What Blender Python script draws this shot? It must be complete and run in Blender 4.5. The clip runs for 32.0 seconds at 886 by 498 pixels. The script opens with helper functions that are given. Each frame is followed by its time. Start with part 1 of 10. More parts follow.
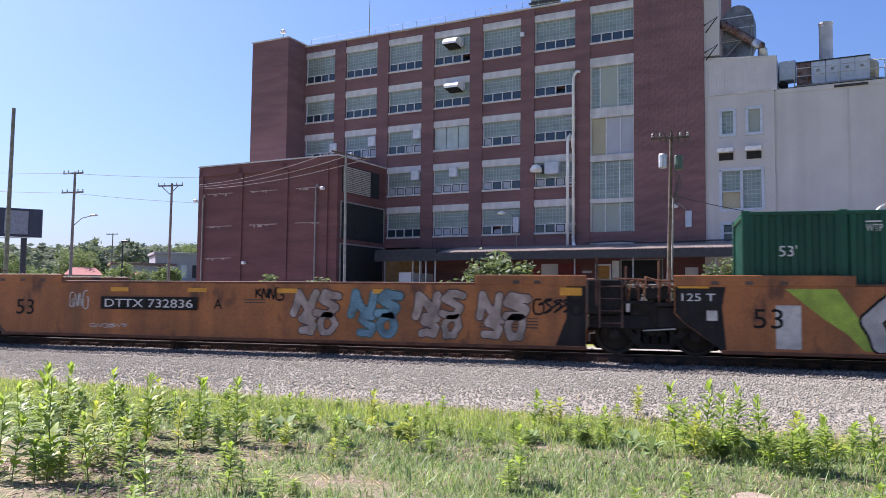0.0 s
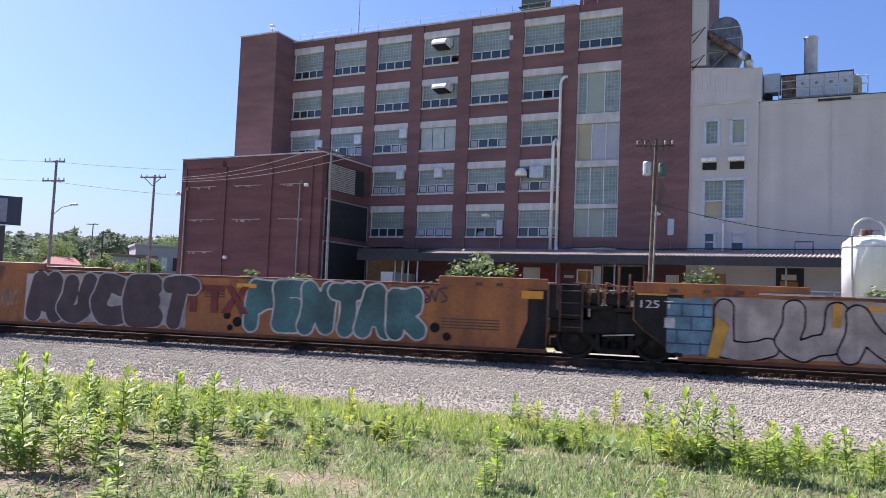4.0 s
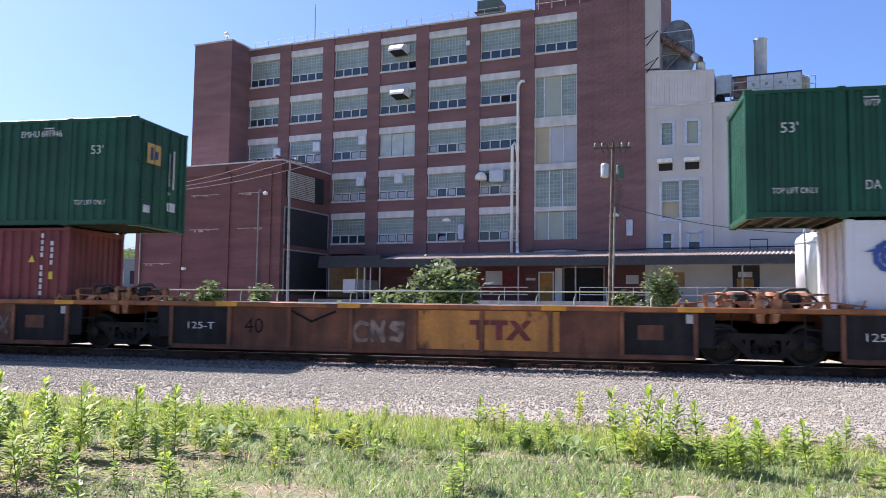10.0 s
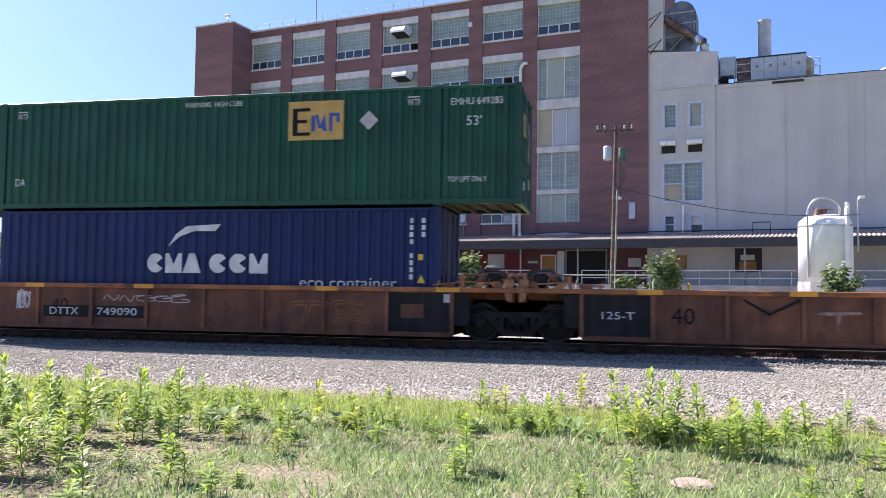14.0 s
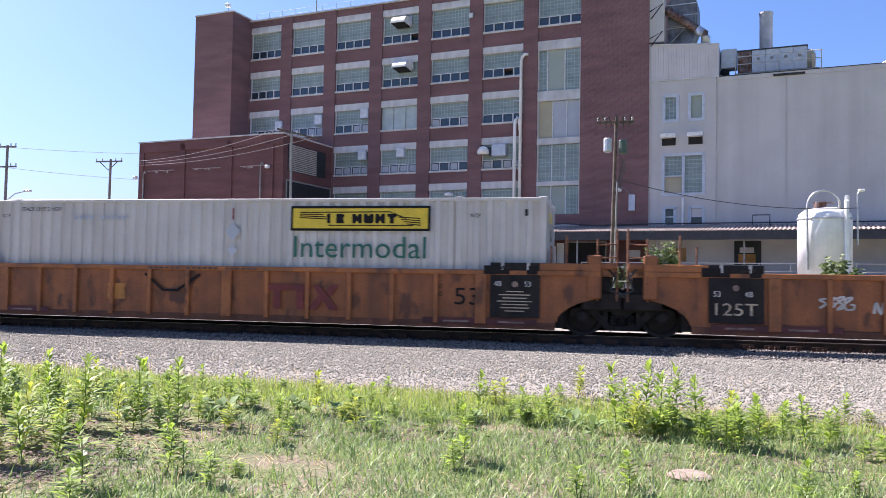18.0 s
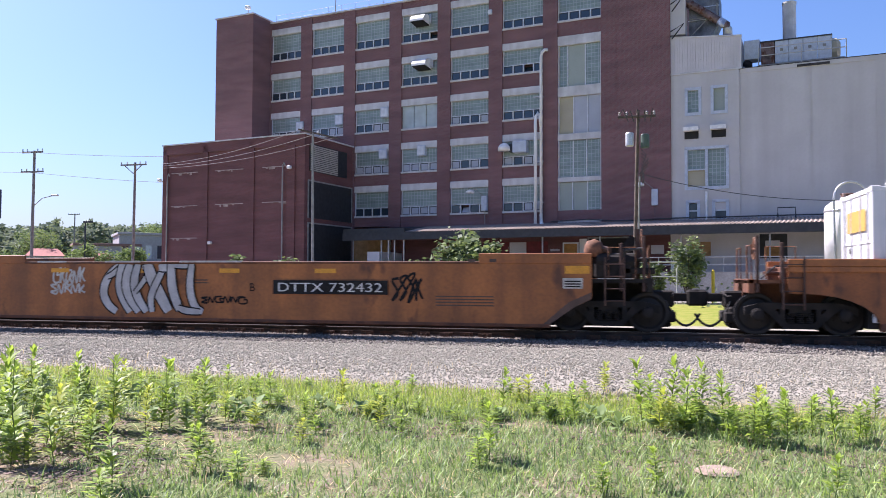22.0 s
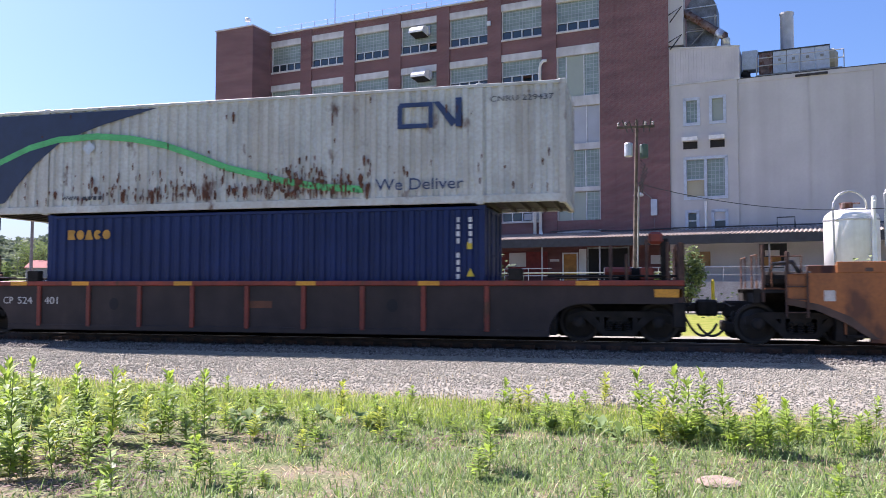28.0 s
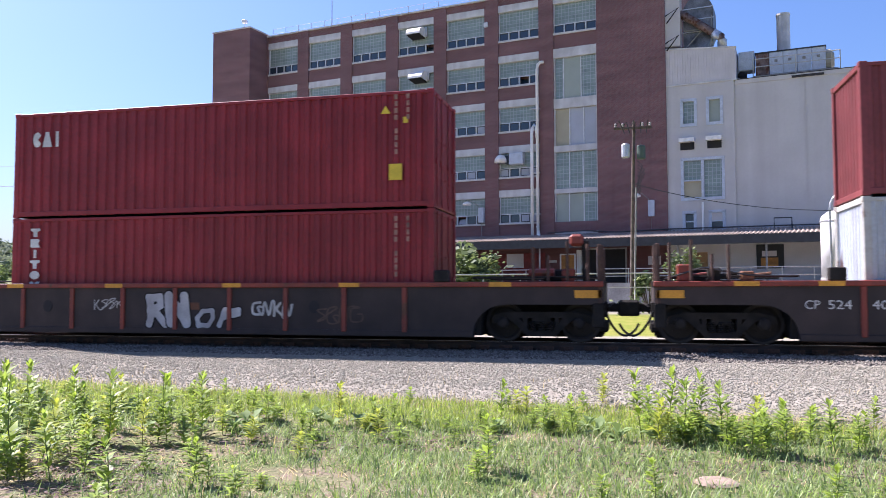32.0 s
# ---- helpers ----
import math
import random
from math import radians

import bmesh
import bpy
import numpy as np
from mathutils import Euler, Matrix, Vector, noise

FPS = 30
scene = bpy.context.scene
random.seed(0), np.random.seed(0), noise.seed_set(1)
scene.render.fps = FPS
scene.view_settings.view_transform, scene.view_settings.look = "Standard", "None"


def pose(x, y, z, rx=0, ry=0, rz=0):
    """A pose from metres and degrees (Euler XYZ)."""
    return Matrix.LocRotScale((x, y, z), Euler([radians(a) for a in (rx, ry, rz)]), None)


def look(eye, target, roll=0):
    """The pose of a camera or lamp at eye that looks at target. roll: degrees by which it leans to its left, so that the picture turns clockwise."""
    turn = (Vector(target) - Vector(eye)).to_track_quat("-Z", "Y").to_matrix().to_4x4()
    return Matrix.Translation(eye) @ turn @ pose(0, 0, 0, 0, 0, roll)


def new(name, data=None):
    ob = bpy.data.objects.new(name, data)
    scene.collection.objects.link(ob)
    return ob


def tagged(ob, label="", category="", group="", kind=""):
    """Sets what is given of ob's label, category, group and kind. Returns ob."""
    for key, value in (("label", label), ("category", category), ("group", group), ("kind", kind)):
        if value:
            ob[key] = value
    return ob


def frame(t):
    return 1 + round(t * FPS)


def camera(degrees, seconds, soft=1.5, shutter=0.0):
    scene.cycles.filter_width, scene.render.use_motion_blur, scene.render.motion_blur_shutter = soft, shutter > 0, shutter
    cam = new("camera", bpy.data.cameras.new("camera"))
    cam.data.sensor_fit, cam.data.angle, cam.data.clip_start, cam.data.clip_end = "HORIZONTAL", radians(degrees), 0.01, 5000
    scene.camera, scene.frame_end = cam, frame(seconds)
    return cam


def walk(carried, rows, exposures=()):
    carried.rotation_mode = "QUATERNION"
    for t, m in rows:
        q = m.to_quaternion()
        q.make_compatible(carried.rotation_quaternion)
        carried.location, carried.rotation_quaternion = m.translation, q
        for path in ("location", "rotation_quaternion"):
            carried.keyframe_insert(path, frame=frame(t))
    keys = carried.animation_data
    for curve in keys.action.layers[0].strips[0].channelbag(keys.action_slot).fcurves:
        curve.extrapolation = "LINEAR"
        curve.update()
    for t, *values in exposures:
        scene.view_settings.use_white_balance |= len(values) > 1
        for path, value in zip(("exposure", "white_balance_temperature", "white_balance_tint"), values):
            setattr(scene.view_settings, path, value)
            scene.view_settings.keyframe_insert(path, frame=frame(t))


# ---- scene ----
cam = camera(58.5, 32.0, soft=0.78, shutter=0.15)
EYE = (0.0, 0.0, 1.6)
# seconds, yaw, pitch, roll of the held camera
HELD = [
    (0, 15.88, 3.64, -0.63), (0.5, 15.31, 3.89, -0.61), (1, 13.96, 4.06, -1.44), (1.5, 14.19, 3.75, -1.61), (2, 14.77, 3.77, -1.79), (2.5, 15.09, 4.09, -1.97),
    (3, 14.95, 4.35, -2.48), (3.5, 14.94, 4.41, -2.67), (4, 14.53, 3.72, -2.29), (4.5, 11.94, 3.30, -2.08), (6.5, 12.97, 5.31, -0.23), (7, 12.64, 5.36, -0.02),
    (7.5, 12.23, 5.06, 0.09), (8, 12.15, 4.76, 0.14), (8.5, 12.02, 4.52, -0.23), (9, 11.92, 4.40, 0.02), (9.5, 11.84, 4.37, 0.13), (10, 11.87, 4.18, -0.73),
    (10.5, 12.67, 4.02, -0.86), (11, 12.63, 3.77, -0.88), (11.5, 12.31, 3.42, -0.88), (12, 12.09, 3.19, -0.79), (12.5, 11.34, 3.09, -0.73), (13, 11.68, 3.00, -0.72),
    (13.5, 12.01, 2.95, -0.70), (14, 12.03, 2.95, -0.71), (14.5, 12.28, 2.88, -0.70), (15, 12.46, 2.87, -0.60), (15.5, 12.53, 2.81, -0.58), (17.5, 12.41, 2.46, -0.76),
    (18, 11.98, 2.31, -1.00), (18.5, 11.70, 2.22, -1.25), (19, 11.54, 2.11, -1.37), (19.5, 11.54, 2.05, -1.36), (20, 11.63, 1.99, -1.33), (20.5, 11.68, 1.92, -1.13),
    (21, 11.42, 1.69, -0.71), (21.5, 13.64, 1.77, -0.54), (22, 13.62, 2.13, -0.23), (22.5, 13.26, 2.03, -0.06), (23, 12.71, 1.27, -0.07), (23.5, 13.38, 1.65, -0.08),
    (24, 13.30, 1.89, -0.10), (24.5, 13.47, 2.38, -0.19), (25, 13.58, 2.56, -0.15), (25.5, 13.51, 2.77, -0.08), (27.5, 13.58, 2.83, -0.10), (28, 13.60, 2.90, -0.06),
    (28.5, 13.53, 2.98, -0.00), (29, 13.52, 3.06, -0.10), (29.5, 13.50, 3.09, -0.19), (30, 13.52, 3.06, -0.10), (30.5, 13.48, 3.01, -0.04), (31, 13.44, 3.01, -0.02),
    (31.5, 13.44, 3.02, 0.02), (32, 13.43, 3.00, 0.09),
]
walk(cam, [(t, pose(*EYE, 90 + p, r, y)) for t, y, p, r in HELD], exposures=[(t, e + 0.66, 5880, 27) for t, e in ((0.0, 0.55), (4.0, 0.58), (9.0, 0.75), (13.0, 0.82), (15.0, 0.88), (18.0, 0.77), (23.0, 0.7), (28.0, 0.75), (32.0, 0.75))])

# world, sun
SUN_WAY = Vector((-0.82, 0.30, 1.0)).normalized()
world = bpy.data.worlds.new("sky")
scene.world = world
world.use_nodes = True
wn = world.node_tree.nodes
sky = wn.new("ShaderNodeTexSky")
sky.sky_type, sky.sun_disc = "NISHITA", False
sky.sun_elevation = math.asin(SUN_WAY.z)
sky.sun_rotation = math.atan2(SUN_WAY.x, SUN_WAY.y)
sky.altitude = 1500.0
sky.air_density, sky.dust_density, sky.ozone_density = 1.5, 6.0, 10.0
world.node_tree.links.new(sky.outputs[0], wn["Background"].inputs[0])
wn["Background"].inputs[1].default_value = 0.066
sun_lamp = new("sun", bpy.data.lights.new("sun", "SUN"))
sun_lamp.data.energy, sun_lamp.data.angle, sun_lamp.data.color = 5.0, radians(0.53), (1.0, 0.93, 0.82)
sun_lamp.matrix_basis = look(Vector((0, 0, 40)) + SUN_WAY * 20, (0, 0, 40))

# ------------------------------------------------------------ materials
MATS = {}


def mat(name, col, rough=0.6, metal=0.0, var=0.12, scale=3.0, bump=0.0, bscale=60.0, rust=0.0, rust_col=(0.10, 0.035, 0.015),
        streak=0.0, grime=(0.03, 0.025, 0.02), island=0.0, spec=0.5, coords="Object", speck=0.35):
    """A painted, soiled or raw surface: two noise scales of tone, optional rust spots, downward streaks and fine relief."""
    m = bpy.data.materials.new(name)
    m.use_nodes = True
    t = m.node_tree
    b = t.nodes["Principled BSDF"]
    b.inputs["Roughness"].default_value, b.inputs["Metallic"].default_value = rough, metal
    b.inputs["Specular IOR Level"].default_value = spec
    tc = t.nodes.new("ShaderNodeTexCoord")
    co = tc.outputs[coords]

    def noise_tex(s, detail=3.0, vec=None, stretch=None):
        src = vec or co
        if stretch:
            mp = t.nodes.new("ShaderNodeMapping")
            mp.inputs["Scale"].default_value = stretch
            t.links.new(src, mp.inputs[0])
            src = mp.outputs[0]
        n = t.nodes.new("ShaderNodeTexNoise")
        n.inputs["Scale"].default_value, n.inputs["Detail"].default_value = s, detail
        t.links.new(src, n.inputs["Vector"])
        return n.outputs["Fac"]

    def ramp(src, lo, hi):
        r = t.nodes.new("ShaderNodeMapRange")
        r.inputs["From Min"].default_value, r.inputs["From Max"].default_value = lo, hi
        t.links.new(src, r.inputs["Value"])
        return r.outputs[0]

    def mix(fac, a, c, mode="MIX", const=None):
        x = t.nodes.new("ShaderNodeMix")
        x.data_type, x.blend_type = "RGBA", mode
        if const is not None:
            x.inputs[0].default_value = const
        else:
            t.links.new(fac, x.inputs[0])
        for v, i in ((a, 6), (c, 7)):
            if isinstance(v, tuple):
                x.inputs[i].default_value = (*v, 1)
            else:
                t.links.new(v, x.inputs[i])
        return x.outputs[2]

    dark = tuple(c * (1 - var * 2) for c in col)
    light = tuple(min(1, c * (1 + var * 1.6)) for c in col)
    out = mix(ramp(noise_tex(scale, 5.0), 0.3, 0.7), dark, light)
    if island:
        g = t.nodes.new("ShaderNodeNewGeometry")
        out = mix(ramp(g.outputs["Random Per Island"], 0.0, 1.0), mix(None, out, tuple(c * (1 - island) for c in col), const=0.8), mix(None, out, tuple(min(1, c * (1 + island)) for c in col), const=0.8))
    fine = noise_tex(scale * 14, 2.0)
    out = mix(ramp(fine, 0.35, 0.75), out, mix(None, out, grime, const=speck))
    if streak:
        st = noise_tex(1.0, 4.0, stretch=(scale * 2.2, scale * 2.2, scale * 0.12))
        f = t.nodes.new("ShaderNodeMath")
        f.operation = "MULTIPLY"
        f.inputs[1].default_value = streak
        t.links.new(ramp(st, 0.45, 0.72), f.inputs[0])
        out = mix(f.outputs[0], out, grime)
    if rust:
        rs = noise_tex(scale * 1.7, 6.0, stretch=(1, 1, 0.55))
        out = mix(ramp(rs, 0.66 - 0.2 * rust, 0.72 - 0.14 * rust), out, rust_col)
    t.links.new(out, b.inputs["Base Color"])
    if bump:
        bp = t.nodes.new("ShaderNodeBump")
        bp.inputs["Strength"].default_value, bp.inputs["Distance"].default_value = bump, 0.02
        t.links.new(noise_tex(bscale, 3.0), bp.inputs["Height"])
        t.links.new(bp.outputs[0], b.inputs["Normal"])
    MATS[name] = m
    return m


def brick_mat(name, c1, c2, mortar, bw, bh, ms, bump=0.3, rough=0.85, offset=0.5, stain=0.35):
    """Small regular pieces on a wall that stays far off: courses in the u and z directions of the wall."""
    m = bpy.data.materials.new(name)
    m.use_nodes = True
    t = m.node_tree
    b = t.nodes["Principled BSDF"]
    b.inputs["Roughness"].default_value = rough
    tc = t.nodes.new("ShaderNodeTexCoord")
    sp, cb = t.nodes.new("ShaderNodeSeparateXYZ"), t.nodes.new("ShaderNodeCombineXYZ")
    ad = t.nodes.new("ShaderNodeMath")
    t.links.new(tc.outputs["Object"], sp.inputs[0])
    t.links.new(sp.outputs[0], ad.inputs[0])
    t.links.new(sp.outputs[1], ad.inputs[1])
    t.links.new(ad.outputs[0], cb.inputs[0])
    t.links.new(sp.outputs[2], cb.inputs[1])
    k = t.nodes.new("ShaderNodeTexBrick")
    k.offset = offset
    for i, v in (("Color1", c1), ("Color2", c2), ("Mortar", mortar)):
        k.inputs[i].default_value = (*v, 1)
    for i, v in (("Scale", 1.0), ("Mortar Size", ms), ("Brick Width", bw), ("Row Height", bh), ("Mortar Smooth", 0.2)):
        k.inputs[i].default_value = v
    t.links.new(cb.outputs[0], k.inputs["Vector"])
    n = t.nodes.new("ShaderNodeTexNoise")
    n.inputs["Scale"].default_value, n.inputs["Detail"].default_value = 0.45, 6.0
    mp = t.nodes.new("ShaderNodeMapping")
    mp.inputs["Scale"].default_value = (0.5, 0.5, 2.6)
    t.links.new(tc.outputs["Object"], mp.inputs[0])
    t.links.new(mp.outputs[0], n.inputs["Vector"])
    r = t.nodes.new("ShaderNodeMapRange")
    r.inputs["From Min"].default_value, r.inputs["From Max"].default_value = 0.35, 0.7
    r.inputs["To Min"].default_value, r.inputs["To Max"].default_value = 1.0 - stain, 1.12
    t.links.new(n.outputs["Fac"], r.inputs[0])
    x = t.nodes.new("ShaderNodeMix")
    x.data_type, x.blend_type = "RGBA", "MULTIPLY"
    x.inputs[0].default_value = 1.0
    t.links.new(k.outputs["Color"], x.inputs[6])
    t.links.new(r.outputs[0], x.inputs[7])
    t.links.new(x.outputs[2], b.inputs["Base Color"])
    bp = t.nodes.new("ShaderNodeBump")
    bp.inputs["Strength"].default_value, bp.inputs["Distance"].default_value = bump, 0.02
    bp.invert = True
    t.links.new(k.outputs["Fac"], bp.inputs["Height"])
    t.links.new(bp.outputs[0], b.inputs["Normal"])
    MATS[name] = m
    return m


def leaf_mat(name, col, trans=0.45, isl=0.4, rough=0.5):
    m = bpy.data.materials.new(name)
    m.use_nodes = True
    t = m.node_tree
    b = t.nodes["Principled BSDF"]
    out = t.nodes["Material Output"]
    g = t.nodes.new("ShaderNodeNewGeometry")
    r = t.nodes.new("ShaderNodeValToRGB")
    r.color_ramp.elements[0].color = (col[0] * (1 - isl), col[1] * (1 - isl), col[2] * (1 - isl * 0.5), 1)
    r.color_ramp.elements[1].color = (min(1, col[0] * (1 + isl * 1.3)), min(1, col[1] * (1 + isl)), col[2], 1)
    t.links.new(g.outputs["Random Per Island"], r.inputs[0])
    t.links.new(r.outputs[0], b.inputs["Base Color"])
    b.inputs["Roughness"].default_value = rough
    tr = t.nodes.new("ShaderNodeBsdfTranslucent")
    t.links.new(r.outputs[0], tr.inputs["Color"])
    ms = t.nodes.new("ShaderNodeMixShader")
    ms.inputs[0].default_value = trans
    t.links.new(b.outputs[0], ms.inputs[1])
    t.links.new(tr.outputs[0], ms.inputs[2])
    t.links.new(ms.outputs[0], out.inputs[0])
    MATS[name] = m
    return m


def glass_mat(name, col, rough=0.08, spec=0.8):
    m = bpy.data.materials.new(name)
    m.use_nodes = True
    b = m.node_tree.nodes["Principled BSDF"]
    b.inputs["Base Color"].default_value = (*col, 1)
    b.inputs["Roughness"].default_value = rough
    b.inputs["Specular IOR Level"].default_value = spec
    MATS[name] = m
    return m


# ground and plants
# bed and tie colours are near-black, carrying the train's shade
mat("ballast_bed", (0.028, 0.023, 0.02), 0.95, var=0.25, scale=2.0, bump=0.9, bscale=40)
mat("stone", (0.300, 0.283, 0.226), 0.95, var=0.24, scale=0.4, island=0.28, speck=0.2, spec=0.15)
# darker stone for the track: the train's shade is put into the colour
mat("stone_shade_tone", (0.18, 0.162, 0.14), 0.9, var=0.25, scale=4.0, island=0.6, spec=0.15)
mat("tie_wood", (0.035, 0.027, 0.022), 0.9, var=0.3, scale=4.0, bump=0.6, bscale=30)
mat("rail_side", (0.05, 0.032, 0.025), 0.8, var=0.3, scale=3.0)
mat("rail_top", (0.45, 0.44, 0.43), 0.28, metal=1.0, var=0.05)
mat("yard", (0.23, 0.215, 0.19), 0.95, var=0.25, scale=0.4, bump=0.4, bscale=8)
leaf_mat("blade", (0.20, 0.305, 0.095), 0.4, 0.45)
leaf_mat("fringe_blade", (0.30, 0.40, 0.075), 0.5, 0.35)
# paler blades: highlights on the bent grass are given as colour
leaf_mat("pale_blade", (0.36, 0.44, 0.21), 0.35, 0.25)
leaf_mat("broad_leaf", (0.17, 0.26, 0.10), 0.3, 0.5, 0.75)
leaf_mat("dry_blade", (0.52, 0.43, 0.24), 0.35, 0.3)
leaf_mat("weed_leaf", (0.27, 0.39, 0.07), 0.5, 0.45)
leaf_mat("weed_leaf_yellow", (0.40, 0.47, 0.07), 0.55, 0.3)
leaf_mat("shrub_leaf", (0.15, 0.205, 0.09), 0.35, 0.4, 0.7)
# leaf colour of the far woods is paled to hold the distance haze
leaf_mat("hazy_leaf", (0.175, 0.22, 0.145), 0.3, 0.3, 0.85)
leaf_mat("lot_leaf", (0.17, 0.24, 0.085), 0.35, 0.35, 0.8)
mat("stem", (0.16, 0.20, 0.05), 0.7)
mat("bark", (0.12, 0.09, 0.065), 0.9, var=0.25, bump=0.5)
# buildings
brick_mat("brick_red", (0.162, 0.069, 0.070), (0.220, 0.093, 0.092), (0.22, 0.16, 0.158), 0.21, 0.072, 0.010, stain=0.22)
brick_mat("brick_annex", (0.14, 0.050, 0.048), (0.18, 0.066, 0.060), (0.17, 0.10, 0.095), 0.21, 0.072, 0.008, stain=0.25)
brick_mat("glass_block", (0.26, 0.325, 0.295), (0.21, 0.27, 0.25), (0.37, 0.41, 0.39), 0.30, 0.30, 0.03, bump=0.5, rough=0.12, offset=0.0, stain=0.25)
mat("lintel", (0.56, 0.55, 0.54), 0.8, var=0.1, scale=1.0, streak=0.25, grime=(0.25, 0.2, 0.18), speck=0.08)
mat("win_frame", (0.62, 0.64, 0.66), 0.5, var=0.08, speck=0.08)
glass_mat("pane_dark", (0.03, 0.045, 0.06))
mat("dark_frame", (0.03, 0.035, 0.045), 0.5)
mat("panel_sage", (0.34, 0.38, 0.33), 0.6, var=0.05, scale=0.5, speck=0.05)
mat("panel_mint", (0.43, 0.49, 0.48), 0.4, var=0.08, scale=1.5, speck=0.05)
mat("panel_tan", (0.40, 0.36, 0.25), 0.6, var=0.05, scale=0.5, speck=0.05)
mat("panel_grey", (0.40, 0.42, 0.47), 0.6, var=0.05, scale=0.5, speck=0.05)
mat("stucco", (0.535, 0.512, 0.495), 0.9, var=0.045, scale=0.35, streak=0.32, grime=(0.34, 0.31, 0.30), bump=0.1, bscale=20, speck=0.1)
mat("siding", (0.62, 0.58, 0.57), 0.55, var=0.05, scale=0.6, speck=0.06)
mat("trim_blue", (0.55, 0.60, 0.68), 0.6, var=0.06)
# galvanised drum coloured darker, its shade included in the tone
mat("shade_toned_galv", (0.20, 0.20, 0.205), 0.5, metal=0.5, var=0.3, scale=0.9, streak=0.4)
mat("roof_tar", (0.05, 0.047, 0.045), 0.9, var=0.3)
mat("galv", (0.62, 0.62, 0.62), 0.42, metal=0.7, var=0.15, scale=1.5)
mat("flue_steel", (0.56, 0.55, 0.54), 0.5, metal=0.15, var=0.12, scale=1.5, streak=0.3, grime=(0.35, 0.33, 0.31))
mat("duct_rust", (0.22, 0.15, 0.13), 0.6, metal=0.4, var=0.3, scale=2.0, rust=0.8)
mat("white_paint", (0.80, 0.80, 0.79), 0.45, var=0.06, scale=1.2, streak=0.2, grime=(0.4, 0.36, 0.3), speck=0.08)
mat("hood_white", (0.80, 0.78, 0.74), 0.5, var=0.08, speck=0.08)
mat("canopy_metal", (0.36, 0.30, 0.255), 0.95, metal=0.0, var=0.15, scale=1.0, spec=0.05)
mat("lime_stain", (0.42, 0.33, 0.30), 0.9, var=0.2, scale=3.0)
mat("fascia", (0.035, 0.038, 0.042), 0.7, var=0.15)
mat("plywood", (0.42, 0.25, 0.11), 0.8, var=0.15, scale=2.0)
mat("door_orange", (0.50, 0.24, 0.06), 0.7, var=0.15)
mat("red_panel", (0.20, 0.025, 0.025), 0.7, var=0.15)
mat("black_hole", (0.012, 0.012, 0.014), 0.8)
mat("mesh_screen", (0.030, 0.032, 0.036), 0.6, metal=0.3, var=0.15)
mat("louver", (0.55, 0.52, 0.46), 0.6, var=0.1)
mat("concrete", (0.40, 0.38, 0.35), 0.9, var=0.15, scale=1.0, bump=0.3)
mat("pole_wood", (0.13, 0.10, 0.08), 0.9, var=0.25, bump=0.4, scale=4)
# pole wood lightened for the street poles: haze is mixed into the colour
mat("hazed_pole", (0.23, 0.215, 0.205), 0.9, var=0.2, bump=0.3, scale=4)
mat("pole_steel", (0.30, 0.29, 0.27), 0.6, var=0.15)
mat("handrail", (0.52, 0.51, 0.48), 0.5, metal=0.3, var=0.12)
mat("wire", (0.05, 0.05, 0.05), 0.6)
mat("wire_light", (0.42, 0.36, 0.34), 0.6)
mat("green_unit", (0.07, 0.11, 0.09), 0.6)
mat("sign_dark", (0.035, 0.045, 0.08), 0.5)
mat("sign_face", (0.25, 0.28, 0.33), 0.5)
mat("far_roof", (0.33, 0.10, 0.08), 0.8)
mat("far_wall", (0.40, 0.39, 0.41), 0.8, var=0.1)
mat("far_brick", (0.25, 0.15, 0.13), 0.8, var=0.1)
mat("car_white", (0.75, 0.75, 0.76), 0.3)
mat("car_dark", (0.05, 0.055, 0.07), 0.3)
# train
ORANGE = (0.355, 0.122, 0.029)
mat("well_orange", ORANGE, 0.55, var=0.17, scale=0.9, streak=0.5, grime=(0.085, 0.036, 0.018), rust=0.35, bump=0.05)
mat("well_orange_old", (0.28, 0.093, 0.025), 0.6, var=0.15, scale=1.4, streak=0.5, grime=(0.07, 0.03, 0.015), rust=0.5, bump=0.1)
mat("post_rust", (0.20, 0.078, 0.034), 0.75, var=0.25, scale=1.6, streak=0.4, grime=(0.05, 0.025, 0.015), rust=0.5)
mat("maroon_dark", (0.085, 0.018, 0.018), 0.7, var=0.25, scale=2.0)
mat("stencil_tan", (0.46, 0.38, 0.27), 0.7, var=0.2, scale=3.0)
mat("wiped_white", (0.60, 0.615, 0.64), 0.5, var=0.04, speck=0.05)
mat("well_post", (0.34, 0.116, 0.029), 0.6, var=0.15, scale=1.4, streak=0.4, grime=(0.09, 0.04, 0.02), rust=0.35)
mat("well_rust", (0.155, 0.058, 0.026), 0.75, var=0.25, scale=1.6, streak=0.5, grime=(0.04, 0.02, 0.013), rust=0.6, bump=0.15)
mat("well_yellow", (0.50, 0.215, 0.035), 0.55, var=0.12, scale=1.3, streak=0.4, grime=(0.12, 0.05, 0.02), rust=0.35)
mat("cp_red", (0.25, 0.036, 0.018), 0.55, var=0.12, scale=1.5, streak=0.3, rust=0.2)
mat("cp_dark", (0.036, 0.023, 0.020), 0.7, var=0.25, scale=1.5, streak=0.5, grime=(0.02, 0.014, 0.012))
mat("black_paint", (0.014, 0.014, 0.016), 0.7, spec=0.15, var=0.25, scale=2.0, streak=0.3, grime=(0.05, 0.04, 0.03))
mat("truck_iron", (0.020, 0.017, 0.015), 0.8, spec=0.25, var=0.3, scale=4.0, bump=0.2)
mat("wheel_steel", (0.022, 0.018, 0.016), 0.6, metal=0.3, var=0.2)
mat("hose", (0.02, 0.02, 0.02), 0.5)
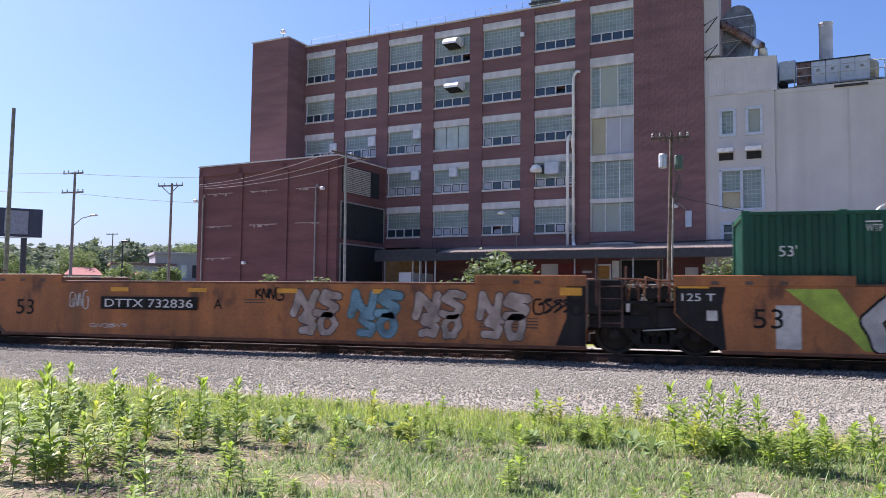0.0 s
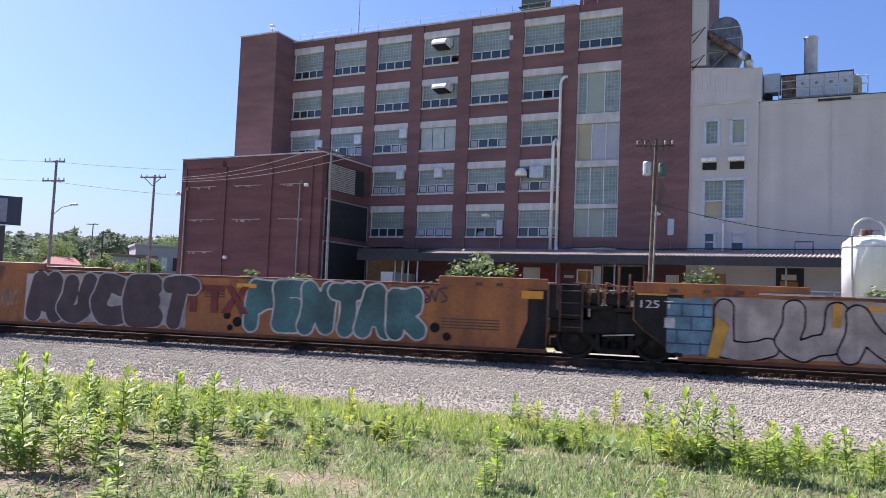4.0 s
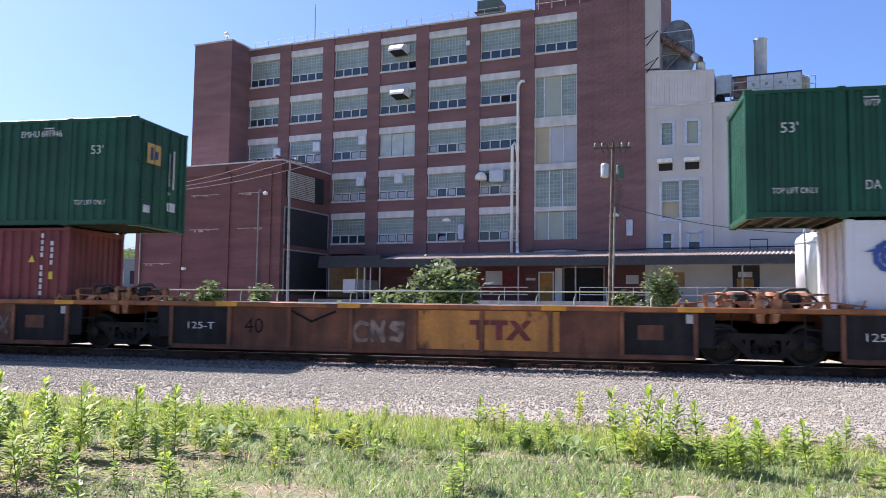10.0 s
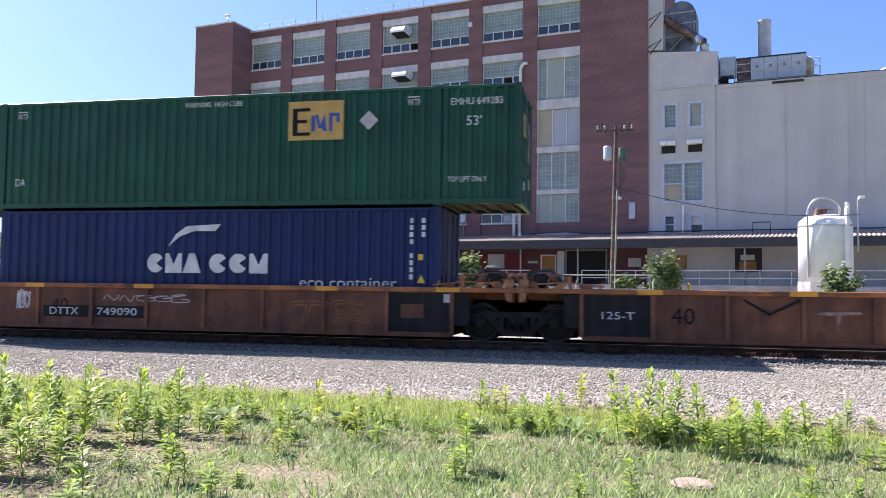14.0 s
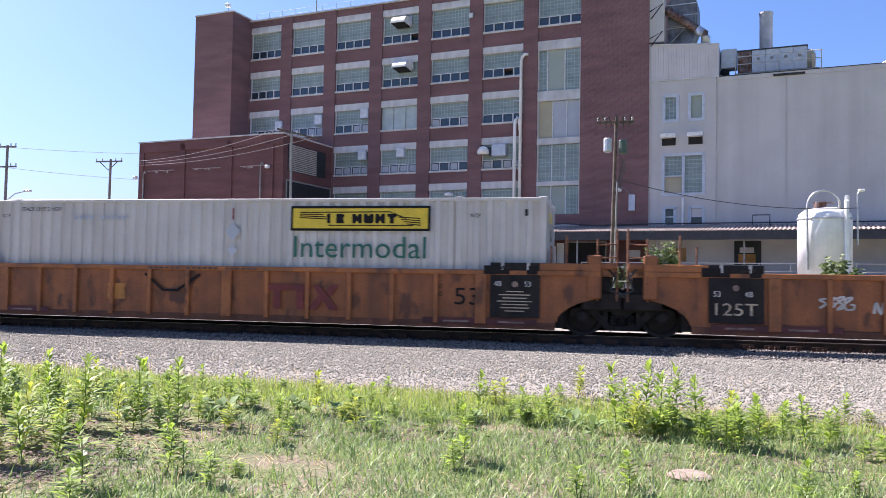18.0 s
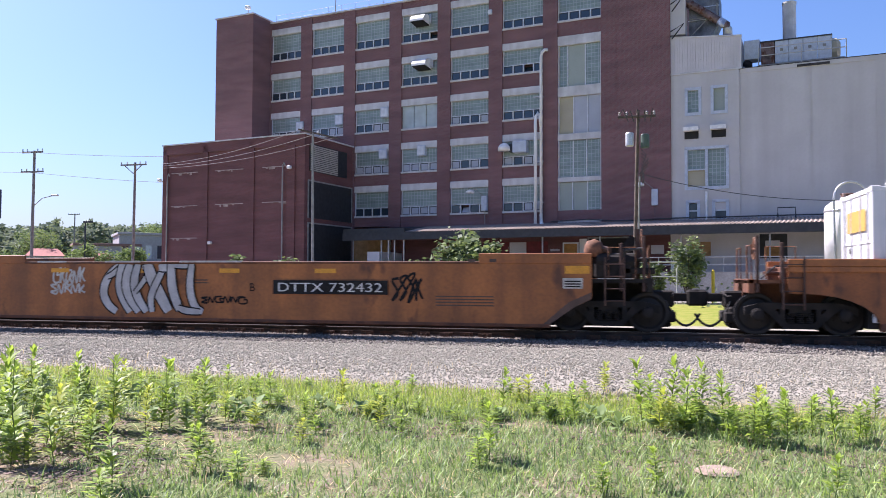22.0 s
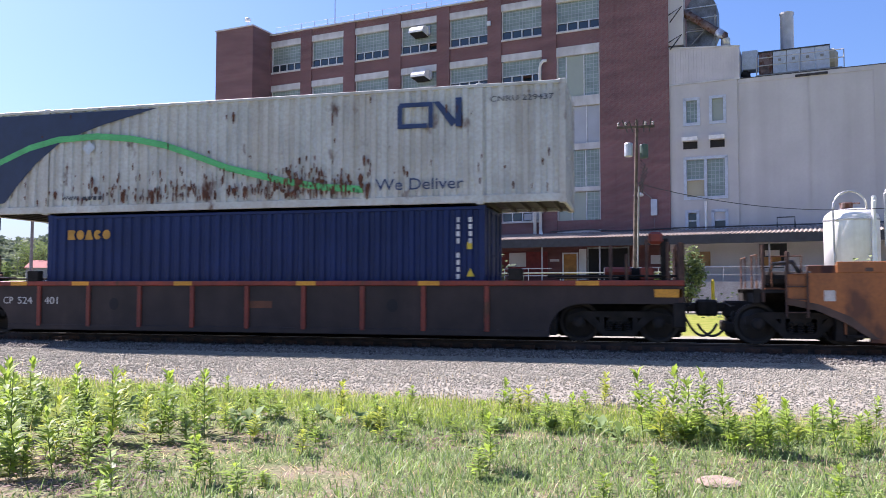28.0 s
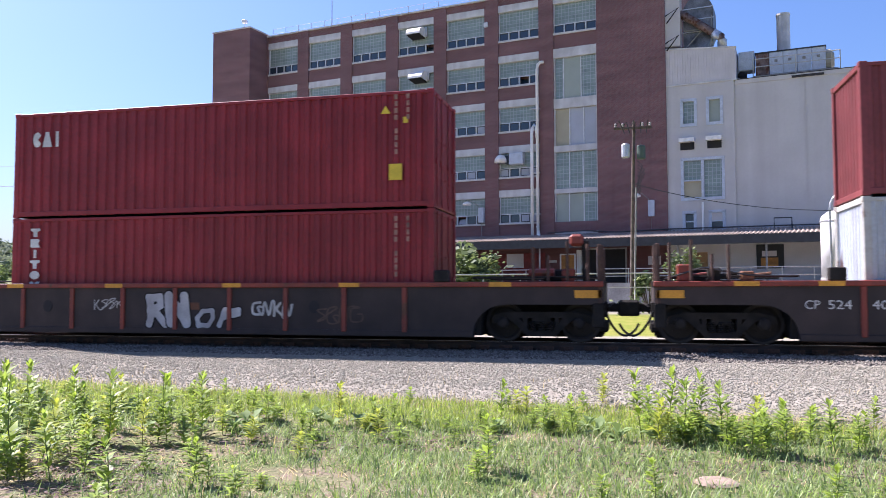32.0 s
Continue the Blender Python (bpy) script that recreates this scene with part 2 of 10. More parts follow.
mat("plate_white", (0.52, 0.50, 0.46), 0.6, var=0.15, scale=4.0)
mat("letter_white", (0.68, 0.67, 0.64), 0.6, var=0.1, scale=3.0)
mat("letter_black", (0.013, 0.012, 0.013), 0.7, var=0.1, spec=0.15)
mat("letter_dark", (0.09, 0.05, 0.035), 0.6, var=0.2)
mat("logo_maroon", (0.17, 0.022, 0.020), 0.6, var=0.2, scale=3.0)
mat("reflector", (0.72, 0.32, 0.02), 0.4, var=0.08)
mat("silver", (0.38, 0.36, 0.345), 0.5, var=0.2, scale=2.0, streak=0.3, grime=(0.16, 0.14, 0.13))
mat("faded_white", (0.46, 0.45, 0.45), 0.5, var=0.15, scale=2.0, streak=0.3, grime=(0.25, 0.22, 0.2))
mat("faded_silver", (0.33, 0.27, 0.235), 0.55, var=0.25, scale=3.0, streak=0.4, grime=(0.22, 0.13, 0.08))
mat("silver_tan", (0.39, 0.325, 0.28), 0.5, var=0.2, scale=2.0, streak=0.35, grime=(0.14, 0.11, 0.10))
mat("post_brown", (0.085, 0.045, 0.032), 0.85, var=0.25, scale=5.0)
mat("brown_paint", (0.062, 0.037, 0.042), 0.6, var=0.2, scale=2.0)
mat("teal_deep", (0.045, 0.125, 0.125), 0.55, var=0.35, scale=0.8)
mat("teal", (0.10, 0.30, 0.29), 0.55, var=0.2)
mat("sky_paint", (0.12, 0.23, 0.29), 0.55, var=0.3, scale=2.5)
mat("lime_paint", (0.30, 0.42, 0.04), 0.55, var=0.15)
mat("pink_paint", (0.34, 0.18, 0.125), 0.55, var=0.3, scale=3.0)
mat("wild_paint", (0.30, 0.16, 0.10), 0.55, var=0.3, scale=1.5, rust=0.9, rust_col=(0.46, 0.36, 0.25))
mat("brown_rust", (0.15, 0.062, 0.04), 0.55, var=0.3, scale=3.0)
mat("red_earth", (0.20, 0.045, 0.05), 0.55, var=0.25, scale=3.0)
mat("amber_paint", (0.55, 0.28, 0.03), 0.55, var=0.15)
mat("con_green", (0.009, 0.074, 0.040), 0.45, var=0.15, scale=0.8, streak=0.25, grime=(0.02, 0.04, 0.03), rust=0.0, spec=0.3)
mat("con_green_new", (0.007, 0.072, 0.040), 0.4, var=0.1, scale=0.8, spec=0.3)
mat("con_red", (0.27, 0.026, 0.032), 0.45, var=0.12, scale=0.8, streak=0.25, grime=(0.09, 0.02, 0.02), spec=0.3)
mat("con_brown", (0.21, 0.048, 0.050), 0.5, var=0.12, scale=0.8, streak=0.3, grime=(0.08, 0.03, 0.025), spec=0.3)
mat("con_blue", (0.0095, 0.023, 0.098), 0.45, var=0.12, scale=0.8, streak=0.25, grime=(0.01, 0.015, 0.05), spec=0.3)
mat("con_white", (0.64, 0.64, 0.65), 0.45, var=0.05, scale=0.8, streak=0.15, grime=(0.42, 0.42, 0.42), speck=0.08)
mat("con_cream", (0.54, 0.515, 0.47), 0.45, var=0.06, scale=0.8, streak=0.3, grime=(0.34, 0.29, 0.22), speck=0.1)
mat("con_grey", (0.53, 0.55, 0.52), 0.5, var=0.08, scale=0.9, streak=0.4, grime=(0.30, 0.22, 0.14), rust=0.22)
mat("con_pale", (0.50, 0.56, 0.62), 0.5, var=0.08, scale=0.9, streak=0.4, grime=(0.28, 0.24, 0.2), rust=0.15)
mat("con_navy", (0.020, 0.035, 0.085), 0.5, var=0.1)
mat("con_under", (0.035, 0.028, 0.022), 0.85, var=0.2)
mat("rust_blot", (0.13, 0.045, 0.02), 0.85, var=0.3, scale=6.0)
mat("logo_blue", (0.03, 0.08, 0.33), 0.5)
mat("logo_navy", (0.02, 0.045, 0.13), 0.5)
mat("sign_yellow", (0.78, 0.56, 0.03), 0.5, var=0.06)
mat("faded_paint", (0.23, 0.16, 0.125), 0.7, var=0.3, scale=4.0)
mat("emp_yellow", (0.56, 0.34, 0.08), 0.5, var=0.08)
mat("word_green", (0.01, 0.13, 0.09), 0.5)
mat("star_blue", (0.16, 0.50, 0.66), 0.5)
mat("wave_green", (0.10, 0.50, 0.16), 0.5)

# ------------------------------------------------------------ mesh tools
class Mesh:
    """Collects boxes, prisms and tubes into one mesh."""

    def __init__(self):
        self.v, self.f = [], []

    def add(self, verts, faces):
        n = len(self.v)
        self.v += [tuple(p) for p in verts]
        self.f += [tuple(i + n for i in q) for q in faces]
        return self

    def box(self, x0, x1, y0, y1, z0, z1):
        c = [(x, y, z) for z in (z0, z1) for y in (y0, y1) for x in (x0, x1)]
        return self.add(c, [(0, 2, 3, 1), (4, 5, 7, 6), (0, 1, 5, 4), (2, 6, 7, 3), (0, 4, 6, 2), (1, 3, 7, 5)])

    def cbox(self, x0, x1, y0, y1, z0, z1, b=0.02):
        """A box with bevelled edges."""
        pts, idx = [], {}
        X, Y, Z = (x0, x1), (y0, y1), (z0, z1)
        for i in (0, 1):
            for j in (0, 1):
                for k in (0, 1):
                    sx, sy, sz = b * (1 - 2 * i), b * (1 - 2 * j), b * (1 - 2 * k)
                    for a, p in enumerate(((X[i], Y[j] + sy, Z[k] + sz), (X[i] + sx, Y[j], Z[k] + sz), (X[i] + sx, Y[j] + sy, Z[k]))):
                        idx[i, j, k, a] = len(pts)
                        pts.append(p)
        fs = []
        for a in range(3):
            for s in (0, 1):
                o = [q for q in range(3) if q != a]
                q = []
                for u, w in ((0, 0), (1, 0), (1, 1), (0, 1)):
                    c = [0, 0, 0]
                    c[a], c[o[0]], c[o[1]] = s, u, w
                    q.append(idx[(*c, a)])
                fs.append(q)
        for a in range(3):
            o = [q for q in range(3) if q != a]
            for u in (0, 1):
                for w in (0, 1):
                    c0, c1 = [0, 0, 0], [0, 0, 0]
                    c0[o[0]] = c1[o[0]] = u
                    c0[o[1]] = c1[o[1]] = w
                    c1[a] = 1
                    fs.append([idx[(*c0, o[0])], idx[(*c1, o[0])], idx[(*c1, o[1])], idx[(*c0, o[1])]])
        for c in ((i, j, k) for i in (0, 1) for j in (0, 1) for k in (0, 1)):
            fs.append([idx[(*c, a)] for a in range(3)])
        return self.add(pts, fs)

    def prism(self, poly, y0, y1):
        """An outline in x and z, drawn out from y0 to y1."""
        n = len(poly)
        vs = [(x, y0, z) for x, z in poly] + [(x, y1, z) for x, z in poly]
        return self.add(vs, [tuple(range(n)), tuple(range(2 * n - 1, n - 1, -1))] + [(i, i + n, (i + 1) % n + n, (i + 1) % n) for i in range(n)])

    def cyl(self, p0, p1, r, n=10, r1=None, caps=True):
        return self.tube([p0, p1], r, n, r1, caps)

    def tube(self, path, r, n=8, r1=None, caps=True):
        path = [Vector(p) for p in path]
        rings = len(path)
        base = len(self.v)
        ref = Vector((0, 0, 1))
        for i, p in enumerate(path):
            d = (path[min(i + 1, rings - 1)] - path[max(i - 1, 0)]).normalized()
            if abs(d.dot(ref)) > 0.95:
                a = d.cross(Vector((0, 1, 0)) if abs(d.y) < 0.9 else Vector((1, 0, 0))).normalized()
            else:
                a = d.cross(ref).normalized()
            c = d.cross(a)
            rad = r if r1 is None else r + (r1 - r) * i / (rings - 1)
            for k in range(n):
                w = 2 * math.pi * k / n
                self.v.append(tuple(p + rad * (math.cos(w) * a + math.sin(w) * c)))
        for i in range(rings - 1):
            for k in range(n):
                q = base + i * n
                self.f.append((q + k, q + (k + 1) % n, q + n + (k + 1) % n, q + n + k))
        if caps:
            self.f.append(tuple(base + k for k in range(n))[::-1])
            self.f.append(tuple(base + (rings - 1) * n + k for k in range(n)))
        return self

    def lathe(self, prof, centre, axis="z", n=24):
        """Rings of (radius, height) round an axis."""
        base = len(self.v)
        cx, cy, cz = centre
        for r, h in prof:
            for k in range(n):
                w = 2 * math.pi * k / n
                a, c = r * math.cos(w), r * math.sin(w)
                self.v.append((cx + a, cy + c, cz + h) if axis == "z" else (cx + a, cy + h, cz + c) if axis == "y" else (cx + h, cy + a, cz + c))
        for i in range(len(prof) - 1):
            for k in range(n):
                q = base + i * n
                self.f.append((q + k, q + (k + 1) % n, q + n + (k + 1) % n, q + n + k))
        self.f.append(tuple(base + k for k in range(n))[::-1])
        self.f.append(tuple(base + (len(prof) - 1) * n + k for k in range(n)))
        return self

    def data(self, name, material, smooth=False):
        me = bpy.data.meshes.new(name)
        me.from_pydata(self.v, [], self.f)
        if smooth:
            for p in me.polygons:
                p.use_smooth = True
        me.materials.append(MATS[material])
        bm = bmesh.new()
        bm.from_mesh(me)
        bmesh.ops.recalc_face_normals(bm, faces=bm.faces)
        bm.to_mesh(me)
        bm.free()
        return me


def raw_mesh(name, verts, faces, material, smooth=False):
    """A large joined mesh from arrays of equal-sided faces."""
    me = bpy.data.meshes.new(name)
    k = faces.shape[1]
    me.vertices.add(len(verts))
    me.vertices.foreach_set("co", np.ascontiguousarray(verts, dtype=np.float32).ravel())
    me.loops.add(faces.size)
    me.loops.foreach_set("vertex_index", np.ascontiguousarray(faces, dtype=np.int32).ravel())
    me.polygons.add(len(faces))
    me.polygons.foreach_set("loop_start", np.arange(0, faces.size, k, dtype=np.int32))
    me.update(calc_edges=True)
    me.validate()
    me.materials.append(MATS[material])
    if smooth:
        me.polygons.foreach_set("use_smooth", np.ones(len(faces), dtype=bool))
    return me


def part(name, m, material, parent, label="", smooth=False):
    ob = new(name, m.data(name, material, smooth) if isinstance(m, Mesh) else m)
    ob.parent = parent
    if label:
        ob["label"] = label
    return ob


def thing(name, label, category, m=None, group="", kind="", material=None, at=None, smooth=False):
    ob = new(name, m.data(name, material, smooth) if isinstance(m, Mesh) else m)
    if at is not None:
        ob.matrix_basis = at
    return tagged(ob, label, category, group, kind)


def structure(name, m, material, label, at=None, category="", smooth=False):
    return thing(name, label, category or name.split("_")[0], m, kind="structure", material=material, at=at, smooth=smooth)


# ------------------------------------------------------------ ground
TRACK_Y, RAIL_Z = 19.67, 0.38


def ground_z(x, y):
    prof = ((-60, -0.1), (8, 0.0), (11.5, 0.0), (13.0, 0.03), (16.0, 0.05), (17.3, 0.08), (17.95, 0.16), (21.4, 0.16), (22.2, 0.10), (23.6, 0.05), (30, 0.05), (46, 0.3), (70, 0.5), (110, 2.2), (160, 4.2), (230, 6.0), (330, 13.0), (480, 24.0), (700, 30.0), (4000, 30.0))
    for (a, za), (b, zb) in zip(prof, prof[1:]):
        if y <= b:
            k = max(0.0, min(1.0, (y - a) / (b - a)))
            z = za + (zb - za) * k
            break
    else:
        z = prof[-1][1]
    z += 0.035 * noise.noise(Vector((x * 0.9, y * 0.9, 0.3))) * (1.0 if y < 12.5 else 0.3)
    if y > 300:
        z += 4.0 * noise.noise(Vector((x * 0.006, y * 0.006, 2.0)))
    return z


def grid_sheet(name, xs, ys, material, label, lift=0.0):
    v = np.array([(x, y, ground_z(x, y) + lift) for y in ys for x in xs])
    n = len(xs)
    f = np.array([(j * n + i, j * n + i + 1, (j + 1) * n + i + 1, (j + 1) * n + i) for j in range(len(ys) - 1) for i in range(n - 1)])
    return structure(name, raw_mesh(name, v, f, material, True), material, label)


def ground_mat():
    """Grass and soil, dry towards the stones; gravel bed; mown strip and worn yard behind the track."""
    m = bpy.data.materials.new("ground_cover")
    m.use_nodes = True
    t = m.node_tree
    b = t.nodes["Principled BSDF"]
    b.inputs["Roughness"].default_value = 0.95
    b.inputs["Specular IOR Level"].default_value = 0.1
    tc = t.nodes.new("ShaderNodeTexCoord")
    sp = t.nodes.new("ShaderNodeSeparateXYZ")
    t.links.new(tc.outputs["Object"], sp.inputs[0])

    def nz(s, d=4.0):
        n = t.nodes.new("ShaderNodeTexNoise")
        n.inputs["Scale"].default_value, n.inputs["Detail"].default_value = s, d
        t.links.new(tc.outputs["Object"], n.inputs["Vector"])
        return n.outputs["Fac"]

    def rng(src, a, c, lo=0.0, hi=1.0):
        r = t.nodes.new("ShaderNodeMapRange")
        for i, val in (("From Min", a), ("From Max", c), ("To Min", lo), ("To Max", hi)):
            r.inputs[i].default_value = val
        t.links.new(src, r.inputs["Value"])
        return r.outputs[0]

    def mix(fac, a, c):
        x = t.nodes.new("ShaderNodeMix")
        x.data_type = "RGBA"
        t.links.new(fac, x.inputs[0])
        for val, i in ((a, 6), (c, 7)):
            if isinstance(val, tuple):
                x.inputs[i].default_value = (*val, 1)
            else:
                t.links.new(val, x.inputs[i])
        return x.outputs[2]

    wob = t.nodes.new("ShaderNodeMath")
    wob.operation = "MULTIPLY_ADD"
    t.links.new(nz(0.8), wob.inputs[0])
    wob.inputs[1].default_value = 1.6
    t.links.new(sp.outputs[1], wob.inputs[2])
    y = wob.outputs[0]
    soil = mix(rng(nz(1.1, 6), 0.42, 0.62), (0.15, 0.175, 0.07), (0.24, 0.185, 0.135))
    soil = mix(rng(nz(7.0, 5), 0.4, 0.8), soil, (0.14, 0.17, 0.07))
    dry = mix(rng(nz(3.0, 5), 0.35, 0.65), (0.29, 0.25, 0.165), (0.20, 0.20, 0.10))
    gravel = mix(rng(nz(6.0, 6), 0.35, 0.65), (0.255, 0.232, 0.185), (0.345, 0.32, 0.26))
    strip = mix(rng(nz(2.0, 5), 0.35, 0.65), (0.17, 0.21, 0.03), (0.26, 0.25, 0.06))
    yard = mix(rng(nz(0.5, 6), 0.35, 0.65), (0.20, 0.185, 0.16), (0.30, 0.28, 0.25))
    far = mix(rng(nz(0.05, 5), 0.4, 0.6), (0.09, 0.13, 0.04), (0.16, 0.17, 0.07))
    c = mix(rng(y, 10.6, 11.4), soil, dry)
    c = mix(rng(y, 11.4, 12.6), c, gravel)
    # dark band along the track paints the shade under the train
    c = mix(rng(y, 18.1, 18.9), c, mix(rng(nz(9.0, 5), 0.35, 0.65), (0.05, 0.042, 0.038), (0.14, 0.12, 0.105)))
    c = mix(rng(y, 24.2, 25.4), c, gravel)
    c = mix(rng(y, 27.8, 28.8), c, strip)
    c = mix(rng(y, 44.0, 47.0), c, yard)
    c = mix(rng(y, 90.0, 120.0), c, far)
    t.links.new(c, b.inputs["Base Color"])
    bp = t.nodes.new("ShaderNodeBump")
    bp.inputs["Strength"].default_value, bp.inputs["Distance"].default_value = 0.8, 0.05
    t.links.new(nz(22.0, 4), bp.inputs["Height"])
    t.links.new(bp.outputs[0], b.inputs["Normal"])
    MATS["ground_cover"] = m


ground_mat()
XS = sorted(set([-4000, -2000, -1200, -800, -600] + list(range(-520, 320, 40)) + [i * 0.5 for i in range(-56, 33)] + [600, 1200, 2500, 4000]))
YS = sorted(set([-3000, -1000, -300, -100, -40, -15, 0] + [i * 0.4 for i in range(8, 62)] + list(range(25, 48, 1)) + list(range(50, 120, 10)) + list(range(120, 720, 20)) + [900, 1500, 2500, 4000]))
grid_sheet("ground", XS, YS, "ground_cover", "uneven grass and soil with a gravel railway bed and a worn yard")

# rails and ties
RAIL_PROF = [(-0.075, 0), (0.075, 0), (0.072, 0.012), (0.012, 0.03), (0.010, 0.125), (0.036, 0.14), (0.036, 0.17), (0.028, 0.18), (-0.028, 0.18), (-0.036, 0.17), (-0.036, 0.14), (-0.010, 0.125), (-0.012, 0.03), (-0.072, 0.012)]
for i, ry in enumerate((TRACK_Y - 0.755, TRACK_Y + 0.755)):
    n = len(RAIL_PROF)
    v = [(x, ry + a, RAIL_Z - 0.18 + h) for x in (-420, 380) for a, h in RAIL_PROF]
    r = Mesh().add(v, [(k, (k + 1) % n, (k + 1) % n + n, k + n) for k in range(n)])
    rail = structure("rail_%d" % (i + 1), r, "rail_side", "rusty steel rail on wooden ties", category="rail")
    part("running_surface", Mesh().box(-420, 380, ry - 0.027, ry + 0.027, RAIL_Z - 0.003, RAIL_Z + 0.003), "rail_top", rail, "bright worn top of the rail")
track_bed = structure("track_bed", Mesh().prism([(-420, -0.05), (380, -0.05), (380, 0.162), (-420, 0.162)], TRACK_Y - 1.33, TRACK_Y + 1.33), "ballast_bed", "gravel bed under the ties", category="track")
tie_me = Mesh().cbox(-0.115, 0.115, -1.3, 1.3, 0.03, RAIL_Z - 0.195, 0.015).data("tie", "tie_wood")
plate = Mesh()
for sy in (-0.755, 0.755):
    plate.cbox(-0.10, 0.10, sy - 0.17, sy + 0.17, RAIL_Z - 0.196, RAIL_Z - 0.178, 0.004)
    for dx in (-0.06, 0.06):
        for dy in (-0.10, 0.10):
            plate.cbox(dx - 0.018, dx + 0.018, sy + dy - 0.02, sy + dy + 0.02, RAIL_Z - 0.18, RAIL_Z - 0.12, 0.005)
    plate.cbox(-0.16, 0.16, sy - 0.09, sy - 0.077, RAIL_Z - 0.18, RAIL_Z - 0.09, 0.004)
# rust made lighter than the anchor rust, with sunlight put into the colour
mat("sun_toned_rust", (0.36, 0.165, 0.075), 0.85, var=0.3, scale=5)
mat("anchor_rust", (0.20, 0.085, 0.04), 0.85, var=0.3, scale=9)
# darker copy of the anchor rust, toned to sink into the painted shade
mat("plate_rust", (0.085, 0.042, 0.026), 0.85, var=0.3, scale=9)
plate_me = plate.data("tie_plate", "plate_rust")
rt = random.Random(5)
for k in range(-66, 40):
    tie = new("tie", tie_me)
    tie.parent = track_bed
    tie.matrix_basis = pose(k * 0.5 + rt.uniform(-0.04, 0.04), TRACK_Y + rt.uniform(-0.06, 0.06), rt.uniform(-0.015, 0.005), 0, 0, rt.uniform(-1.5, 1.5))
    tp = new("tie_plate", plate_me)
    tp.parent = tie
    tp["label"] = "rusty tie plate with spikes and rail anchor"

# ------------------------------------------------------------ factory
FAC = pose(0, 0, 0, 0, 0, -11.72) @ pose(0, 64.0, 0)   # u along the front, v behind it, z up


def fstruct(name, m, material, label, category="wall", smooth=False):
    return structure(name, m, material, label, FAC, category, smooth)


ROWS = ((26.55, 23.35), (22.05, 19.32), (18.08, 15.33), (14.08, 11.35), (10.25, 7.37))
BAYS = [(-49.5, 3.62)] + [(-44.6 + 4.99 * i, 3.72) for i in range(6)]
w = Mesh()
edges = [-49.62]
for u, wd in BAYS:
    w.box(edges[-1], u, -0.12, 0.55, 0.5, 27.2)
    edges.append(u + wd)
w.box(edges[-1], -14.6, -0.12, 0.55, 0.5, 27.2)
w.box(-14.6, -10.35, -0.2, 0.55, 0.5, 27.2)
w.box(-11.6, -10.35, -0.28, -0.2, 0.5, 33.0)
for bi, (u, wd) in enumerate(BAYS):
    tops = [27.2] + [b - 0.05 for _, b in ROWS]
    bots = [t for t, _ in ROWS] + [0.5]
    for k, (a, b) in enumerate(zip(tops, bots)):
        if bi == 6 and k in (2, 3, 4):
            continue
        if k == 5 and bi < 3:
            b = 6.4
        w.box(u, u + wd, 0.0, 0.55, b, a)
wall_main = fstruct("wall_main", w, "brick_red", "dark red brick factory front with pilasters and five rows of windows")
fstruct("wall_main_back", Mesh().box(-49.6, -10.35, 0.7, 0.9, 0.5, 27.1).box(-49.6, -10.35, 16, 16.4, 0.5, 27.1).box(-54.2, -53.8, 0.9, 16, 0.5, 27.1).box(-10.7, -10.35, 0.9, 16, 0.5, 33), "brick_red", "plain brick backing wall of the factory")
fstruct("roof_main", Mesh().box(-54, -10.5, 0.55, 16, 26.6, 26.85), "concrete", "flat factory roof", "roof")
fstruct("coping", Mesh().box(-49.62, -19.9, -0.2, 0.6, 27.2, 27.32), "lintel", "pale coping along the parapet", "trim")
fstruct("wall_tower", Mesh().box(-54.22, -49.62, -2.83, 4.0, 0.5, 27.42), "brick_red", "windowless brick stair tower")
fstruct("coping_tower", Mesh().box(-54.3, -49.55, -2.92, 4.1, 27.42, 27.54), "lintel", "thin pale coping on the tower", "trim")
fstruct("wall_penthouse", Mesh().box(-19.9, -14.6, 0.8, 9.0, 26.8, 33).box(-14.6, -10.35, -0.2, 9.0, 27.2, 33), "brick_red", "brick penthouse rising over the stair bay")

rw = random.Random(11)


